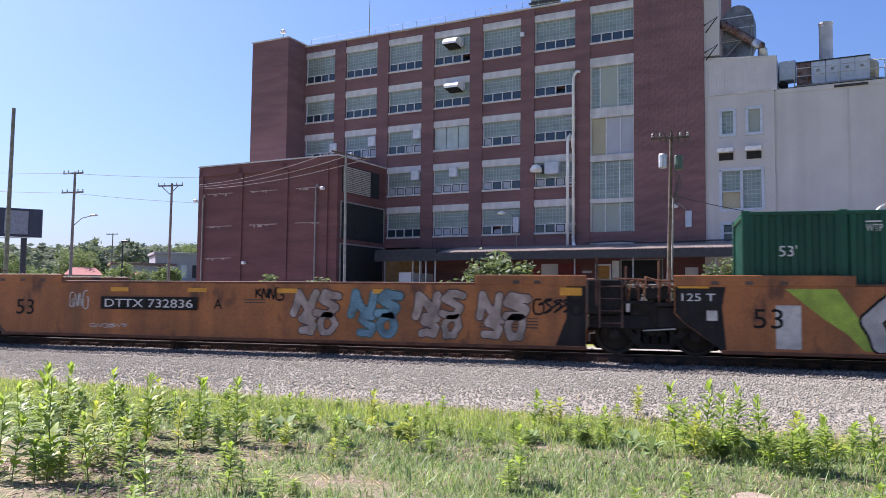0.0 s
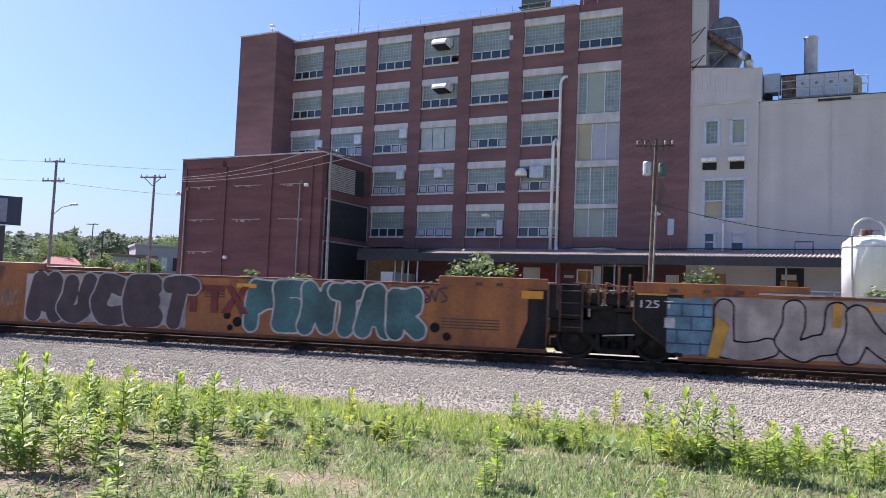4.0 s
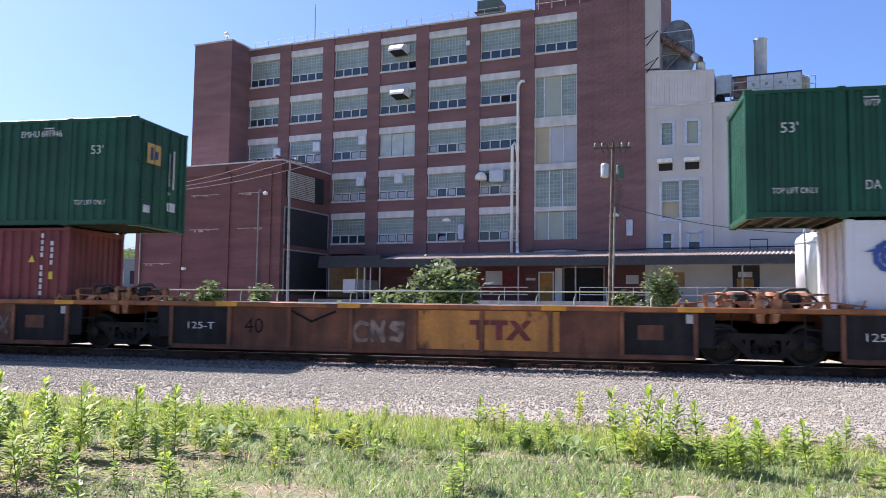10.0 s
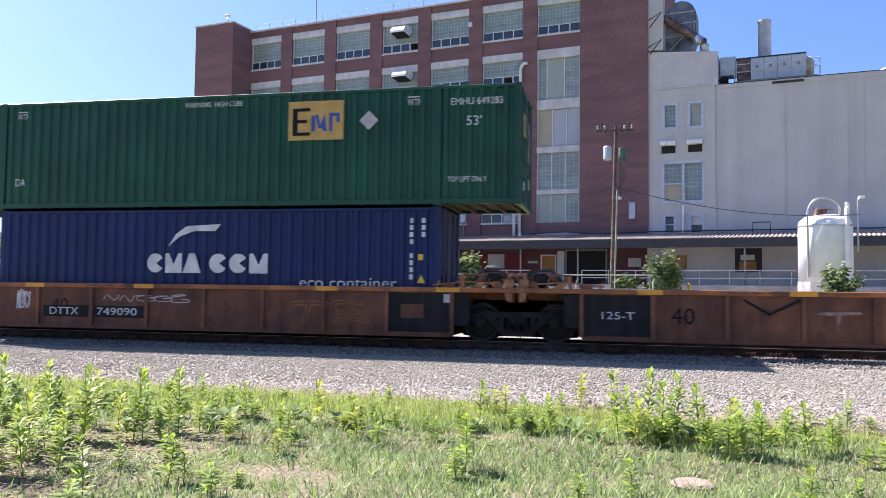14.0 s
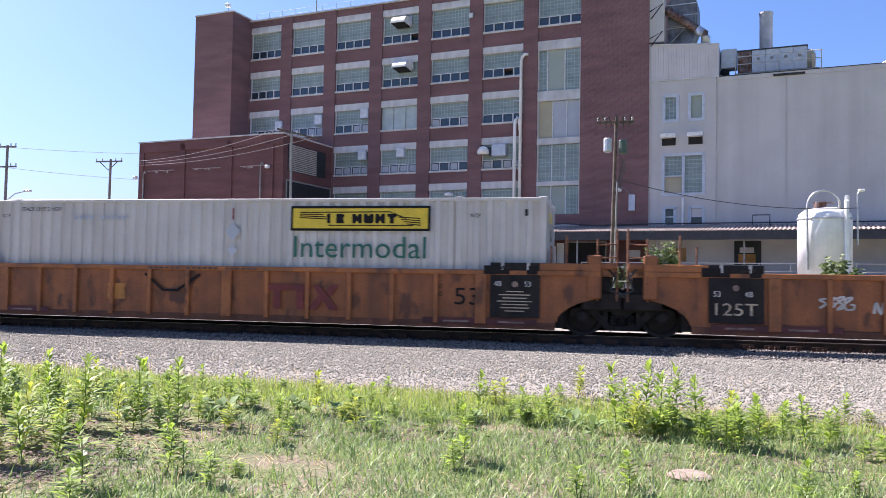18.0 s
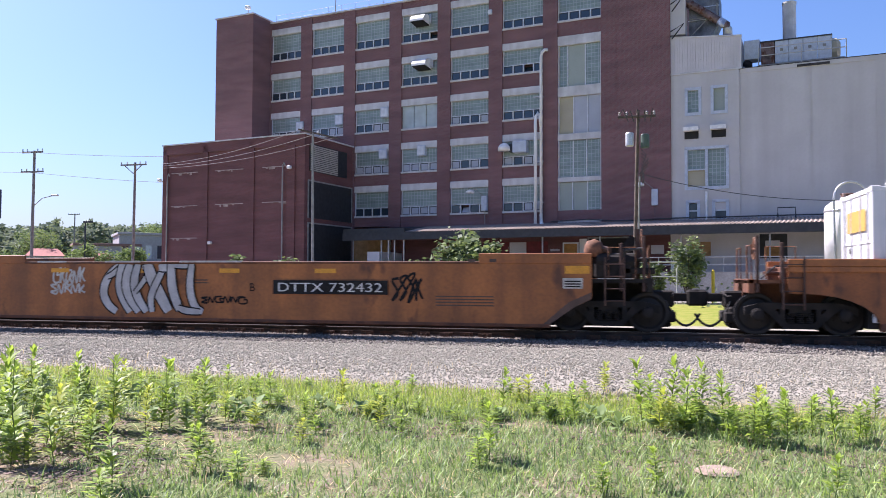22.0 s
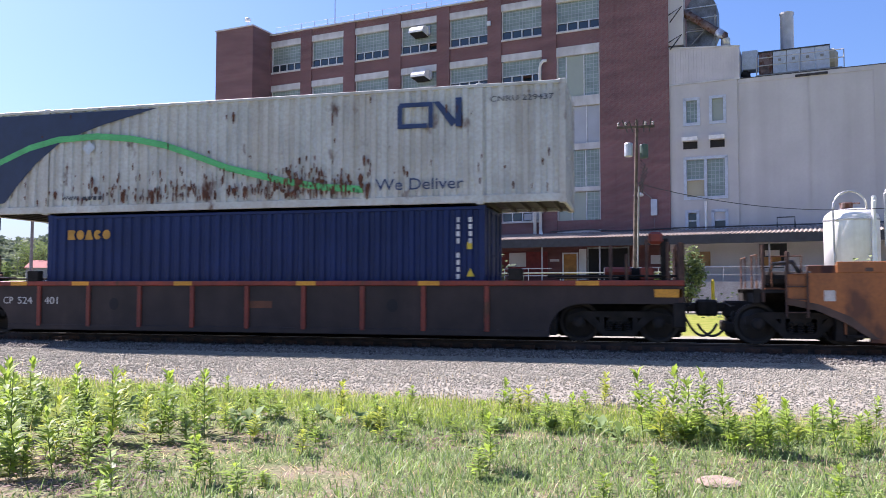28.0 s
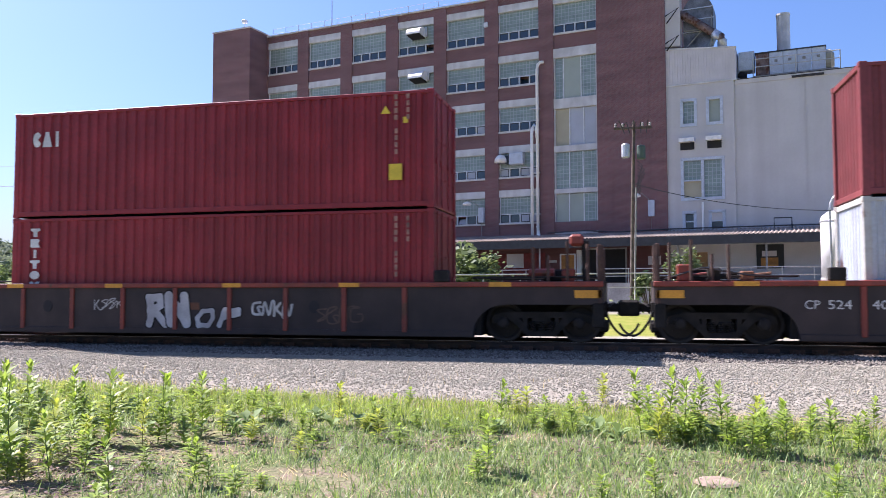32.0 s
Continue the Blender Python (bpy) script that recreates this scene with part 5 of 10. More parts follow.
far_house(-75, 150, 20, 12, 6.0, 0.0, "distant grey works hall with white panels", roof_mt="far_wall", win=9)
far_house(-92, 122, 4, 3, 2.2, 1.0, "small distant kiosk with a red roof")


def parked_car(x, y, rz, paint, label):
    z = ground_z(x, y)
    c = thing("parked_car", label, "car", group="parked cars", at=pose(x, y, z, 0, 0, rz))
    part("body", Mesh().prism([(-2.2, 0.3), (2.2, 0.3), (2.25, 0.75), (1.3, 0.9), (0.7, 1.42), (-1.0, 1.45), (-1.8, 0.95), (-2.25, 0.9)], -0.85, 0.85), paint, c)
    part("glazing", Mesh().prism([(1.2, 0.92), (0.68, 1.36), (-0.95, 1.38), (-1.65, 0.97)], -0.87, 0.87), "pane_dark", c)
    for dx in (-1.35, 1.35):
        for s_ in (-1, 1):
            part("wheel", Mesh().lathe([(0.1, -0.1), (0.32, -0.1), (0.33, 0.1), (0.1, 0.1)], (dx, s_ * 0.78, 0.32), axis="y", n=12), "car_dark", c)


for k, (x, y, mt) in enumerate(((-74, 86, "car_white"), (-69, 89, "car_dark"), (-79, 92, "car_white"), (-64, 93, "car_white"), (-58, 98, "car_dark"), (-84, 86, "car_dark"))):
    parked_car(x, y, 40, mt, "white parked saloon car" if mt == "car_white" else "dark parked saloon car")


def tree(x, y, h, r, seed, label):
    rng = np.random.default_rng(seed)
    ob = thing("tree", label, "tree", group="distant trees", at=pose(x, y, ground_z(x, y) - 0.3))
    tr = Mesh().tube([(0, 0, 0), (0.1, 0, h * 0.4), (0, 0.1, h * 0.75)], r * 0.09, 7, 0.06)
    cs = []
    for k in range(26):
        a, q = rng.uniform(0, 6.28), math.sqrt(rng.uniform(0, 1))
        zz = rng.uniform(0.28, 1.0)
        rad = r * q * math.sqrt(max(0.05, 1 - ((zz - 0.6) / 0.5) ** 2))
        tip = (rad * math.cos(a), rad * math.sin(a), h * zz)
        if k < 9:
            tr.tube([(0, 0, h * 0.3), tip], 0.1, 5, 0.03)
        cs.append(tip)
    part("trunk", tr, "bark", ob)
    v, f = leaf_quads(rng, cs, r * 0.17, 0.42, 110, 0.1)
    part("crown", raw_mesh("crown", v, f, "lot_leaf"), None, ob)


for k, (x, y, h, r) in enumerate(((-81, 105, 4.4, 3.0), (-76, 108, 3.6, 2.2), (-68, 112, 3.4, 2.0), (-112, 116, 5.0, 2.8), (-104, 112, 3.4, 2.2), (-118, 138, 8, 4.5), (-106, 158, 9, 4.5), (-94, 166, 9, 4.5), (-125, 125, 7.0, 3.8), (-128, 112, 5.5, 3.0))):
    tree(x, y, h, r, 100 + k, "leafy broadleaved tree beside the distant street")
rng_w = np.random.default_rng(9)
cs = []
for k in range(1100):
    az = rng_w.uniform(radians(20), radians(52))
    dist = rng_w.uniform(230, 560)
    x, y = -dist * math.sin(az), dist * math.cos(az)
    zz, h, r = ground_z(x, y), rng_w.uniform(6, 11.5), rng_w.uniform(3.4, 5.8)
    for q in range(14):
        a, u = rng_w.uniform(0, 6.28), rng_w.uniform(0.15, 1.0)
        rad = r * math.sqrt(rng_w.uniform(0, 1)) * math.sqrt(max(0.08, 1 - ((u - 0.5) / 0.55) ** 2))
        cs.append((x + rad * math.cos(a), y + rad * math.sin(a), zz + h * u))
v, f = leaf_quads(rng_w, cs, 0.8, 1.9, 16, 0.1)
thing("far_woods", "wooded hillside of mixed green trees", "woods", raw_mesh("far_woods", v, f, "hazy_leaf"), kind="stuff")

# ------------------------------------------------------------ gravel, grass, weeds
rng_g = np.random.default_rng(3)


def ground_zs(x, y):
    return np.array([ground_z(a, b) for a, b in zip(x, y)])


def edge(x):
    """Where the grass ends and the gravel begins."""
    return 11.0 + 0.55 * noise.noise(Vector((x * 0.5, 0, 1.0))) - (0.10 * (x + 4) if x < 0 else 0.4 + 0.33 * x)


def stones(n, x0, x1, y0, y1, s0, s1, name, material="stone", label="loose grey and brownish crushed ballast stones", thin=1.2):
    x, y = rng_g.uniform(x0, x1, n), rng_g.uniform(y0, y1, n)
    fade = np.clip((y - np.array([edge(q) for q in x]) + 0.25) / thin, 0, 1) if y0 < 15 else np.ones(n)
    keep = rng_g.uniform(0, 1, n) < fade
    x, y = x[keep], y[keep]
    n = len(x)
    z = ground_zs(x, y)
    s_ = rng_g.uniform(s0, s1, (n, 1, 1))
    base = np.array([(1, 0, 0), (-1, 0, 0), (0, 1, 0), (0, -1, 0), (0, 0, 1), (0, 0, -1)], dtype=float)
    v = base[None] * rng_g.uniform(0.55, 1.25, (n, 6, 1)) + rng_g.normal(0, 0.22, (n, 6, 3))
    v[:, :, 2] *= 0.75
    a = rng_g.uniform(0, 6.28, n)
    ca, sa = np.cos(a), np.sin(a)
    vx, vy = v[:, :, 0] * ca[:, None] - v[:, :, 1] * sa[:, None], v[:, :, 0] * sa[:, None] + v[:, :, 1] * ca[:, None]
    v = np.stack([vx, vy, v[:, :, 2]], 2) * s_ + np.stack([x, y, z + 0.008], 1)[:, None, :]
    t_ = np.array([(0, 2, 4), (2, 1, 4), (1, 3, 4), (3, 0, 4), (2, 0, 5), (1, 2, 5), (3, 1, 5), (0, 3, 5)])
    f = (t_[None] + (np.arange(n) * 6)[:, None, None]).reshape(-1, 3)
    return thing(name, label, "gravel", raw_mesh(name, v.reshape(-1, 3), f, material), kind="stuff")


stones(125000, -26, 13, 9.4, 17.75, 0.008, 0.022, "fine_gravel", thin=0.8)
stones(22000, -26, 13, 12.6, 17.75, 0.016, 0.034, "ballast_stones", thin=5.5)
# these two strips are coloured dark to stand in for the train's shade
stones(20000, -28, 13, 17.35, 18.95, 0.022, 0.048, "oily_ballast", "stone_shade_tone", "oil-darkened ballast stones beside the rail")
stones(11000, -30, 13, 20.5, 24.4, 0.025, 0.05, "oily_ballast_far_side", "stone_shade_tone", "dark ballast stones behind the track, shade put into their colour")
stones(2500, -30, 13, 24.2, 26.0, 0.025, 0.05, "ballast_stones_far_side")


def blades(n, y0, y1, h0, h1, wdt, material, name, label, mask=None, lie=0.0, lean=0.5):
    y = np.sqrt(rng_g.uniform(y0 * y0, y1 * y1, n))
    x = rng_g.uniform(-1, 1, n) * 0.5 * (y * 1.42 + 2.4) - y * 0.36
    if mask is not None:
        m_ = np.array([mask(a, b) for a, b in zip(x, y)])
        keep = rng_g.uniform(0, 1, n) < m_
        x, y = x[keep], y[keep]
        n = len(x)
    z = ground_zs(x, y) - 0.01
    h = rng_g.uniform(h0, h1, n) * (0.7 + 0.7 * rng_g.uniform(0, 1, n) ** 2)
    a = rng_g.uniform(0, 6.28, n)
    d = np.stack([np.cos(a), np.sin(a)], 1)
    ln = rng_g.uniform(0.05, lean, n) + lie
    up_ = np.cos(np.clip(ln, 0, 1.5))
    out = np.sin(np.clip(ln, 0, 1.5))
    s_ = np.stack([-d[:, 1], d[:, 0]], 1) * (wdt * rng_g.uniform(0.6, 1.3, n))[:, None]
    p0 = np.stack([x, y, z], 1)

    def ring(k, b, w_):
        c = p0.copy()
        c[:, 0] += d[:, 0] * h * out * b
        c[:, 1] += d[:, 1] * h * out * b
        c[:, 2] += h * up_ * k + 0.012 * (lie > 0.5)
        e = np.concatenate([s_ * w_, np.zeros((n, 1))], 1)
        return c - e, c + e
    a0, b0 = ring(0, 0, 1)
    a1, b1 = ring(0.55, 0.3, 0.8)
    a2, b2 = ring(1.0, 1.0, 0.12)
    v = np.stack([a0, b0, b1, a1, b2, a2], 1).reshape(-1, 3)
    q = np.array([(0, 1, 2, 3), (3, 2, 4, 5)])
    f = (q[None] + (np.arange(n) * 6)[:, None, None]).reshape(-1, 4)
    return thing(name, label, "grass", raw_mesh(name, v, f, material), kind="stuff")


def bare(x, y):
    """How much grass grows there: thin on the trampled soil at one side and along a worn strip, full elsewhere."""
    k = noise.noise(Vector((x * 0.55, y * 0.8, 7.0))) + 0.5 * noise.noise(Vector((x * 1.9, y * 1.9, 3.0)))
    k += 1.35 * max(0.0, 1 - abs(x + 5.0) / 2.2) * max(0.0, 1 - abs(y - 6.7) / 2.6)
    k += 0.34 * max(0.0, 1 - abs(y - 8.75 + 0.1 * x) / 0.75) * (1.0 if x < 0.2 else 0.3)
    return max(0.0, min(1.0, 1.0 - 2.0 * max(0.0, k - 0.20)))


def meadow(x, y):
    return bare(x, y) if y < min(9.4, edge(x)) else 0.25 if y < edge(x) else 0.0


def fringe(x, y):
    e = edge(x)
    if y > e:
        return max(0.0, 1 - (y - e) / 0.45)
    return max(0.0, min(1.0, (y - 8.7) / 0.9)) * (0.45 + 0.55 * bare(x, y))


blades(150000, 4.4, 11.6, 0.05, 0.15, 0.0050, "blade", "grass", "short grey-green grass with bare patches", meadow, 0.3, 1.45)
blades(15000, 4.4, 10.8, 0.06, 0.17, 0.0042, "pale_blade", "pale_grass", "bent grass blades with silvery glints put into their pale colour", meadow, 0.5, 1.3)
blades(80000, 8.6, 12.4, 0.05, 0.13, 0.0055, "fringe_blade", "fringe_grass", "bright yellow-green grass along the gravel edge", fringe, 0.1, 0.9)
blades(24000, 4.4, 14.2, 0.06, 0.18, 0.004, "dry_blade", "dry_grass", "dry straw-coloured grass", lambda x, y: 0.25 if y < 9.0 else 0.10 if y < edge(x) - 0.5 else 0.9 if y < edge(x) + 0.75 else 0.07, 0.2, 1.2)
blades(11000, 4.4, 11.0, 0.08, 0.26, 0.005, "dry_blade", "straw_litter", "straw and dead stems lying on the soil", lambda x, y: 1.0 - 0.85 * bare(x, y), 1.35, 0.2)


def weed_variant(seed):
    rng = np.random.default_rng(seed)
    n = 54
    stem = Mesh().tube([(0, 0, 0), (0.02 * rng.normal(), 0.02 * rng.normal(), 0.5), (0.05 * rng.normal(), 0.05 * rng.normal(), 1.0)], 0.008, 5, 0.004)
    vs, fs_l = [], []
    for k in range(n):
        z = 0.12 + 0.88 * (k / n) ** 0.85
        a = k * 2.4 + rng.uniform(-0.3, 0.3)
        L = (0.28 if z < 0.75 else 0.20) * rng.uniform(0.65, 1.2) * (0.6 + 0.4 * min(1, z * 3))
        el = rng.uniform(0.15, 0.85) + (0.5 if z > 0.85 else 0)
        d = np.array([math.cos(a) * math.cos(el), math.sin(a) * math.cos(el), math.sin(el)])
        s_ = np.array([-math.sin(a), math.cos(a), 0]) * L * 0.15
        p = np.array([0, 0, z])
        dr = np.array([0, 0, -L * 0.22])
        b = len(vs)
        vs += [p, p + d * L * 0.45 + s_, p + d * L * 0.45 - s_, p + d * L * 0.45 + np.array([0, 0, -0.006]), p + d * L + dr]
        fs_l += [(b, b + 1, b + 3), (b, b + 3, b + 2), (b + 1, b + 4, b + 3), (b + 3, b + 4, b + 2)]
    return stem.data("stem", "stem"), raw_mesh("leaves", np.array(vs), np.array(fs_l), "weed_leaf_yellow" if seed == 65 else "weed_leaf")


WEEDS = [weed_variant(60 + k) for k in range(6)]
LEFT_WEEDS = [(-5.13, 5.78, 0.86), (-6.65, 7.25, 0.75), (-6.93, 8.01, 0.69), (-6.64, 8.44, 0.61), (-5.30, 7.26, 0.73), (-6.62, 9.32, 0.45), (-4.88, 7.49, 0.68), (-5.55, 8.80, 0.45), (-4.48, 7.69, 0.64), (-4.37, 8.96, 0.42), (-3.41, 8.06, 0.26), (-3.41, 8.92, 0.48), (-2.90, 8.76, 0.36), (-3.83, 5.26, 0.45), (-3.51, 5.88, 0.38), (-3.00, 5.63, 0.25), (-4.77, 5.78, 0.55)] + [(-6.9 + 0.24 * k + 0.5 * math.sin(5 * k), 7.9 - 0.27 * k + 0.4 * math.sin(7 * k), 0.42 + 0.12 * math.sin(3 * k)) for k in range(8)]
RIGHT_WEEDS = [(-1.53, 9.27, 0.50), (-1.25, 6.91, 0.46), (-0.96, 8.94, 0.40), (-0.65, 8.92, 0.40), (-0.43, 11.15, 0.42), (0.08, 8.70, 0.68), (0.39, 9.18, 0.68), (0.47, 8.55, 0.62), (0.70, 9.00, 0.66), (0.89, 8.75, 0.58), (1.23, 8.91, 0.45), (1.40, 8.12, 0.50), (1.91, 8.47, 0.48), (1.78, 8.91, 0.36), (2.24, 8.70, 0.36)]
rp = random.Random(17)
SPOTS = LEFT_WEEDS + RIGHT_WEEDS
for x, y, h in LEFT_WEEDS + RIGHT_WEEDS:
    near_left = x < -4
    for k in range(3 if near_left else 2 if x > -0.2 else 1):
        SPOTS.append((x + rp.gauss(0, 0.28), y + rp.gauss(0, 0.35), h * rp.uniform(0.4, 0.8)))
for k in range(78):
    y = rp.uniform(8.2, 11.2) if k > 12 else rp.uniform(5.8, 8.0)
    SPOTS.append((-y * 0.95 + rp.random() * y * 1.35, y, rp.uniform(0.14, 0.34)))
for k, (x, y, h) in enumerate(SPOTS):
    wd_ = new("weed")
    wd_.matrix_basis = pose(x, y, ground_z(x, y) - 0.01, rp.uniform(-7, 7), rp.uniform(-7, 7), rp.uniform(0, 360)) @ Matrix.Diagonal((0.36 + h * 0.55, 0.36 + h * 0.55, h * 1.06, 1))
    tagged(wd_, "upright green weed with narrow pointed leaves" if h > 0.35 else "small green weed seedling in the grass", "weed", "meadow weeds")
    st_me, lf_me = WEEDS[k % 6]
    part("stem", st_me, None, wd_)
    part("leaves", lf_me, None, wd_)


LEAF = raw_mesh("leaf", np.array([(0, 0, 0), (0.55, 0.26, 0.04), (0.55, -0.26, 0.04), (0.55, 0, 0), (1.0, 0, -0.25)]), np.array([(0, 1, 3), (0, 3, 2), (1, 4, 3), (3, 4, 2)]), "broad_leaf")
for k in range(26):
    x, y = (rp.gauss(-4.3, 1.2), rp.gauss(8.5, 0.45)) if k < 18 else (rp.gauss(-0.2, 1.6), rp.gauss(9.0, 0.3))
    if y < edge(x) - 0.3:
        bl = thing("broadleaf_weed", "low dark broad-leaved weed on the bare soil", "weed", group="broadleaf weeds", at=pose(x, y, ground_z(x, y), 0, 0, rp.uniform(0, 360)))
        for q in range(11):
            L = rp.uniform(0.10, 0.22)
            part("leaf", LEAF, None, bl).matrix_basis = pose(0, 0, rp.uniform(0.0, 0.10), 0, -rp.uniform(10, 60), q * 137.5) @ Matrix.Diagonal((L, L, L, 1))
# dead leaves, stalks and twigs on the bare soil
mat("dead_litter", (0.15, 0.10, 0.075), 0.9, var=0.2, scale=6.0, island=0.75)
rl = np.random.default_rng(33)
v = []
for cx, cy, sp, n in ((-5.2, 7.2, 0.45, 420), (-4.6, 6.3, 0.4, 420), (-4.3, 5.5, 0.35, 320), (-5.6, 6.2, 0.4, 300), (-3.6, 7.9, 0.5, 260), (-2.2, 8.2, 0.5, 200), (-0.3, 7.9, 0.6, 200), (1.6, 7.6, 0.6, 160)):
    for k in range(n):
        x, y = cx + rl.normal(0, sp), cy + rl.normal(0, sp * 0.8)
        a, L, w_ = rl.uniform(0, 6.28), rl.uniform(0.03, 0.14), rl.uniform(0.004, 0.016)
        z = ground_z(x, y) + rl.uniform(0.006, 0.045)
        dx, dy, tz = L * math.cos(a), L * math.sin(a), rl.uniform(-0.01, 0.02)
        nx, ny = -w_ * math.sin(a), w_ * math.cos(a)
        v += [(x - dx / 2, y - dy / 2, z), (x + nx, y + ny, z + 0.008), (x + dx / 2, y + dy / 2, z + tz), (x - nx, y - ny, z + 0.002)]
v = np.array(v)
thing("leaf_litter", "brown dead leaves and stalks on bare soil", "litter", raw_mesh("leaf_litter", v, np.arange(len(v)).reshape(-1, 4), "dead_litter"), kind="stuff")
mat("sandstone", (0.36, 0.27, 0.20), 0.95, var=0.15, scale=8, bump=0.5)
ant = thing("soil_mound", "low bare mound of pinkish soil in the grass", "mound", Mesh().lathe([(0.19, 0), (0.15, 0.02), (0.09, 0.035), (0.03, 0.04)], (0, 0, 0), n=11), material="sandstone", at=pose(0.66, 7.02, 0.0))

# ------------------------------------------------------------ train
# distance that the train has run, by seconds; 0 at 13 s
RUN_T = (0, 2, 4, 6, 8, 10, 12, 14, 16, 18, 20, 22, 24, 26, 28, 30, 32)
RUN_S = (-135.80, -114.63, -93.60, -72.70, -51.93, -31.20, -10.41, 10.43, 31.32, 52.25, 73.20, 94.20, 115.30, 136.45, 157.61, 178.72, 199.72)


def run(t):
    k = 0
    while k < len(RUN_T) - 2 and t > RUN_T[k + 1]:
        k += 1
    a = (t - RUN_T[k]) / (RUN_T[k + 1] - RUN_T[k])
    return RUN_S[k] + a * (RUN_S[k + 1] - RUN_S[k])


MOVING, WHEELSETS = [], []
WHEEL_R = 0.457


def on_train(ob, o):
    """The thing rides with the train, o metres ahead of the train's zero mark."""
    ob.matrix_basis = pose(o, TRACK_Y, 0)
    MOVING.append((ob, o))
    return ob


FONT_CACHE = {}


def text_mesh(s, size, width=None):
    key = (s, round(size, 3), width)
    if key not in FONT_CACHE:
        cu = bpy.data.curves.new("letters", "FONT")
        cu.body, cu.size, cu.align_x = s, 1.0, "LEFT"
        cu.resolution_u = 3
        ob = bpy.data.objects.new("letters", cu)
        me = bpy.data.meshes.new_from_object(ob)
        bpy.data.objects.remove(ob)
        co = np.empty(len(me.vertices) * 3)
        me.vertices.foreach_get("co", co)
        co = co.reshape(-1, 3)
        lo, hi = co.min(0), co.max(0)
        k = size / max(hi[1] - lo[1], 1e-6)
        kx = k if width is None else width / max(hi[0] - lo[0], 1e-6)
        co = np.stack([(co[:, 0] - lo[0]) * kx, np.zeros(len(co)), (co[:, 1] - lo[1]) * k], 1)
        me.vertices.foreach_set("co", co.ravel())
        me.update()
        FONT_CACHE[key] = me
    return FONT_CACHE[key]


def lettering(parent, s, x, y, z, h, material, width=None, vertical=False, name="lettering"):
    """Painted words, standing upright on the side that faces -y; z is their foot. vertical: one letter under another."""
    if vertical:
        obs = []
        for i, ch in enumerate(s):
            if ch != " ":
                obs.append(lettering(parent, ch, x, y, z - i * h * 1.28, h, material))
        return obs
    me = text_mesh(s, h, width).copy()
    me.materials.append(MATS[material])
    ob = new(name, me)
    ob.parent = parent
    ob.location = (x, y, z)
    return ob


def flat(parent, name, polys, y, material, label=""):
    """Painted flat shapes on a side that faces -y, 4 mm thick; a few shapes become parts of their own."""
    groups = [[p] for p in polys] if len(polys) <= 9 else [polys]
    ob = None
    for g in groups:
        m = Mesh()
        for k, p in enumerate(g):
            n = len(p)
            yk = y - 0.0004 * (k % 24)
            m.add([(a, yk, b) for a, b in p] + [(a, y + 0.004, b) for a, b in p], [tuple(range(n))] + [(i, (i + 1) % n, (i + 1) % n + n, i + n) for i in range(n)])
        ob = part(name, m, material, parent, label)
    return ob


def rect(x0, x1, z0, z1):
    return [(x0, z0), (x1, z0), (x1, z1), (x0, z1)]


def silhouettes(x, z, w_, h, kinds, gap=0.14):
    """A word mark as a row of plain solid shapes: slabs, notched slabs, peaks, discs and bars."""
    out = []
    cw = w_ / len(kinds)
    for i, k in enumerate(kinds):
        a, b = x + i * cw, x + (i + 1 - gap) * cw
        m = (a + b) / 2
        if k == "n":      # slab notched from above
            out.append([(a, z), (b, z), (b, z + h), (b - (b - a) * 0.22, z + h), (m, z + h * 0.42), (a + (b - a) * 0.22, z + h), (a, z + h)])
        elif k == "p":    # peak
            out.append([(a - cw * 0.04, z), (b + cw * 0.04, z), (m + (b - a) * 0.17, z + h), (m - (b - a) * 0.17, z + h)])
        elif k == "k":    # slab notched from the side
            out.append([(a, z), (b, z), (m + (b - a) * 0.12, z + h * 0.5), (b, z + h), (a, z + h)])
        elif k == "d":    # disc
            out.append([(m + (b - a) * 0.5 * math.cos(q), z + h * (0.5 + 0.5 * math.sin(q))) for q in [math.pi * j / 7 + 0.2 for j in range(14)]])
        elif k == "c":    # disc notched from the side
            out.append([(m + (b - a) * 0.5 * math.cos(q), z + h * (0.5 + 0.5 * math.sin(q))) for q in [0.55 + (2 * math.pi - 1.1) * j / 12 for j in range(13)]] + [(m + (b - a) * 0.05, z + h * 0.5)])
        elif k == "i":    # bar
            out.append(rect(m - cw * 0.14, m + cw * 0.14, z, z + h))
        elif k == "r":    # slab with one corner cut
            out.append([(a, z), (b, z), (b - (b - a) * 0.2, z + h * 0.5), (b, z + h * 0.85), (b - (b - a) * 0.2, z + h), (a, z + h)])
        elif k == "h":    # slab notched from above and below
            q = (b - a) * 0.3
            out.append([(a, z), (a + q, z), (m, z + h * 0.3), (b - q, z), (b, z), (b, z + h), (b - q, z + h), (m, z + h * 0.7), (a + q, z + h), (a, z + h)])
        elif k == "u":    # tub
            out.append([(a + (b - a) * 0.15, z), (b - (b - a) * 0.15, z), (b, z + h * 0.2), (b, z + h), (m + (b - a) * 0.2, z + h), (m, z + h * 0.75), (m - (b - a) * 0.2, z + h), (a, z + h), (a, z + h * 0.2)])
        elif k == "t":    # wedge on a narrow foot
            out.append([(m - (b - a) * 0.2, z), (m + (b - a) * 0.2, z), (m + (b - a) * 0.2, z + h * 0.6), (b, z + h * 0.75), (b, z + h), (a, z + h), (a, z + h * 0.75), (m - (b - a) * 0.2, z + h * 0.6)])
        elif k == "s":    # plain slab
            out.append(rect(a, b, z, z + h))
    return out


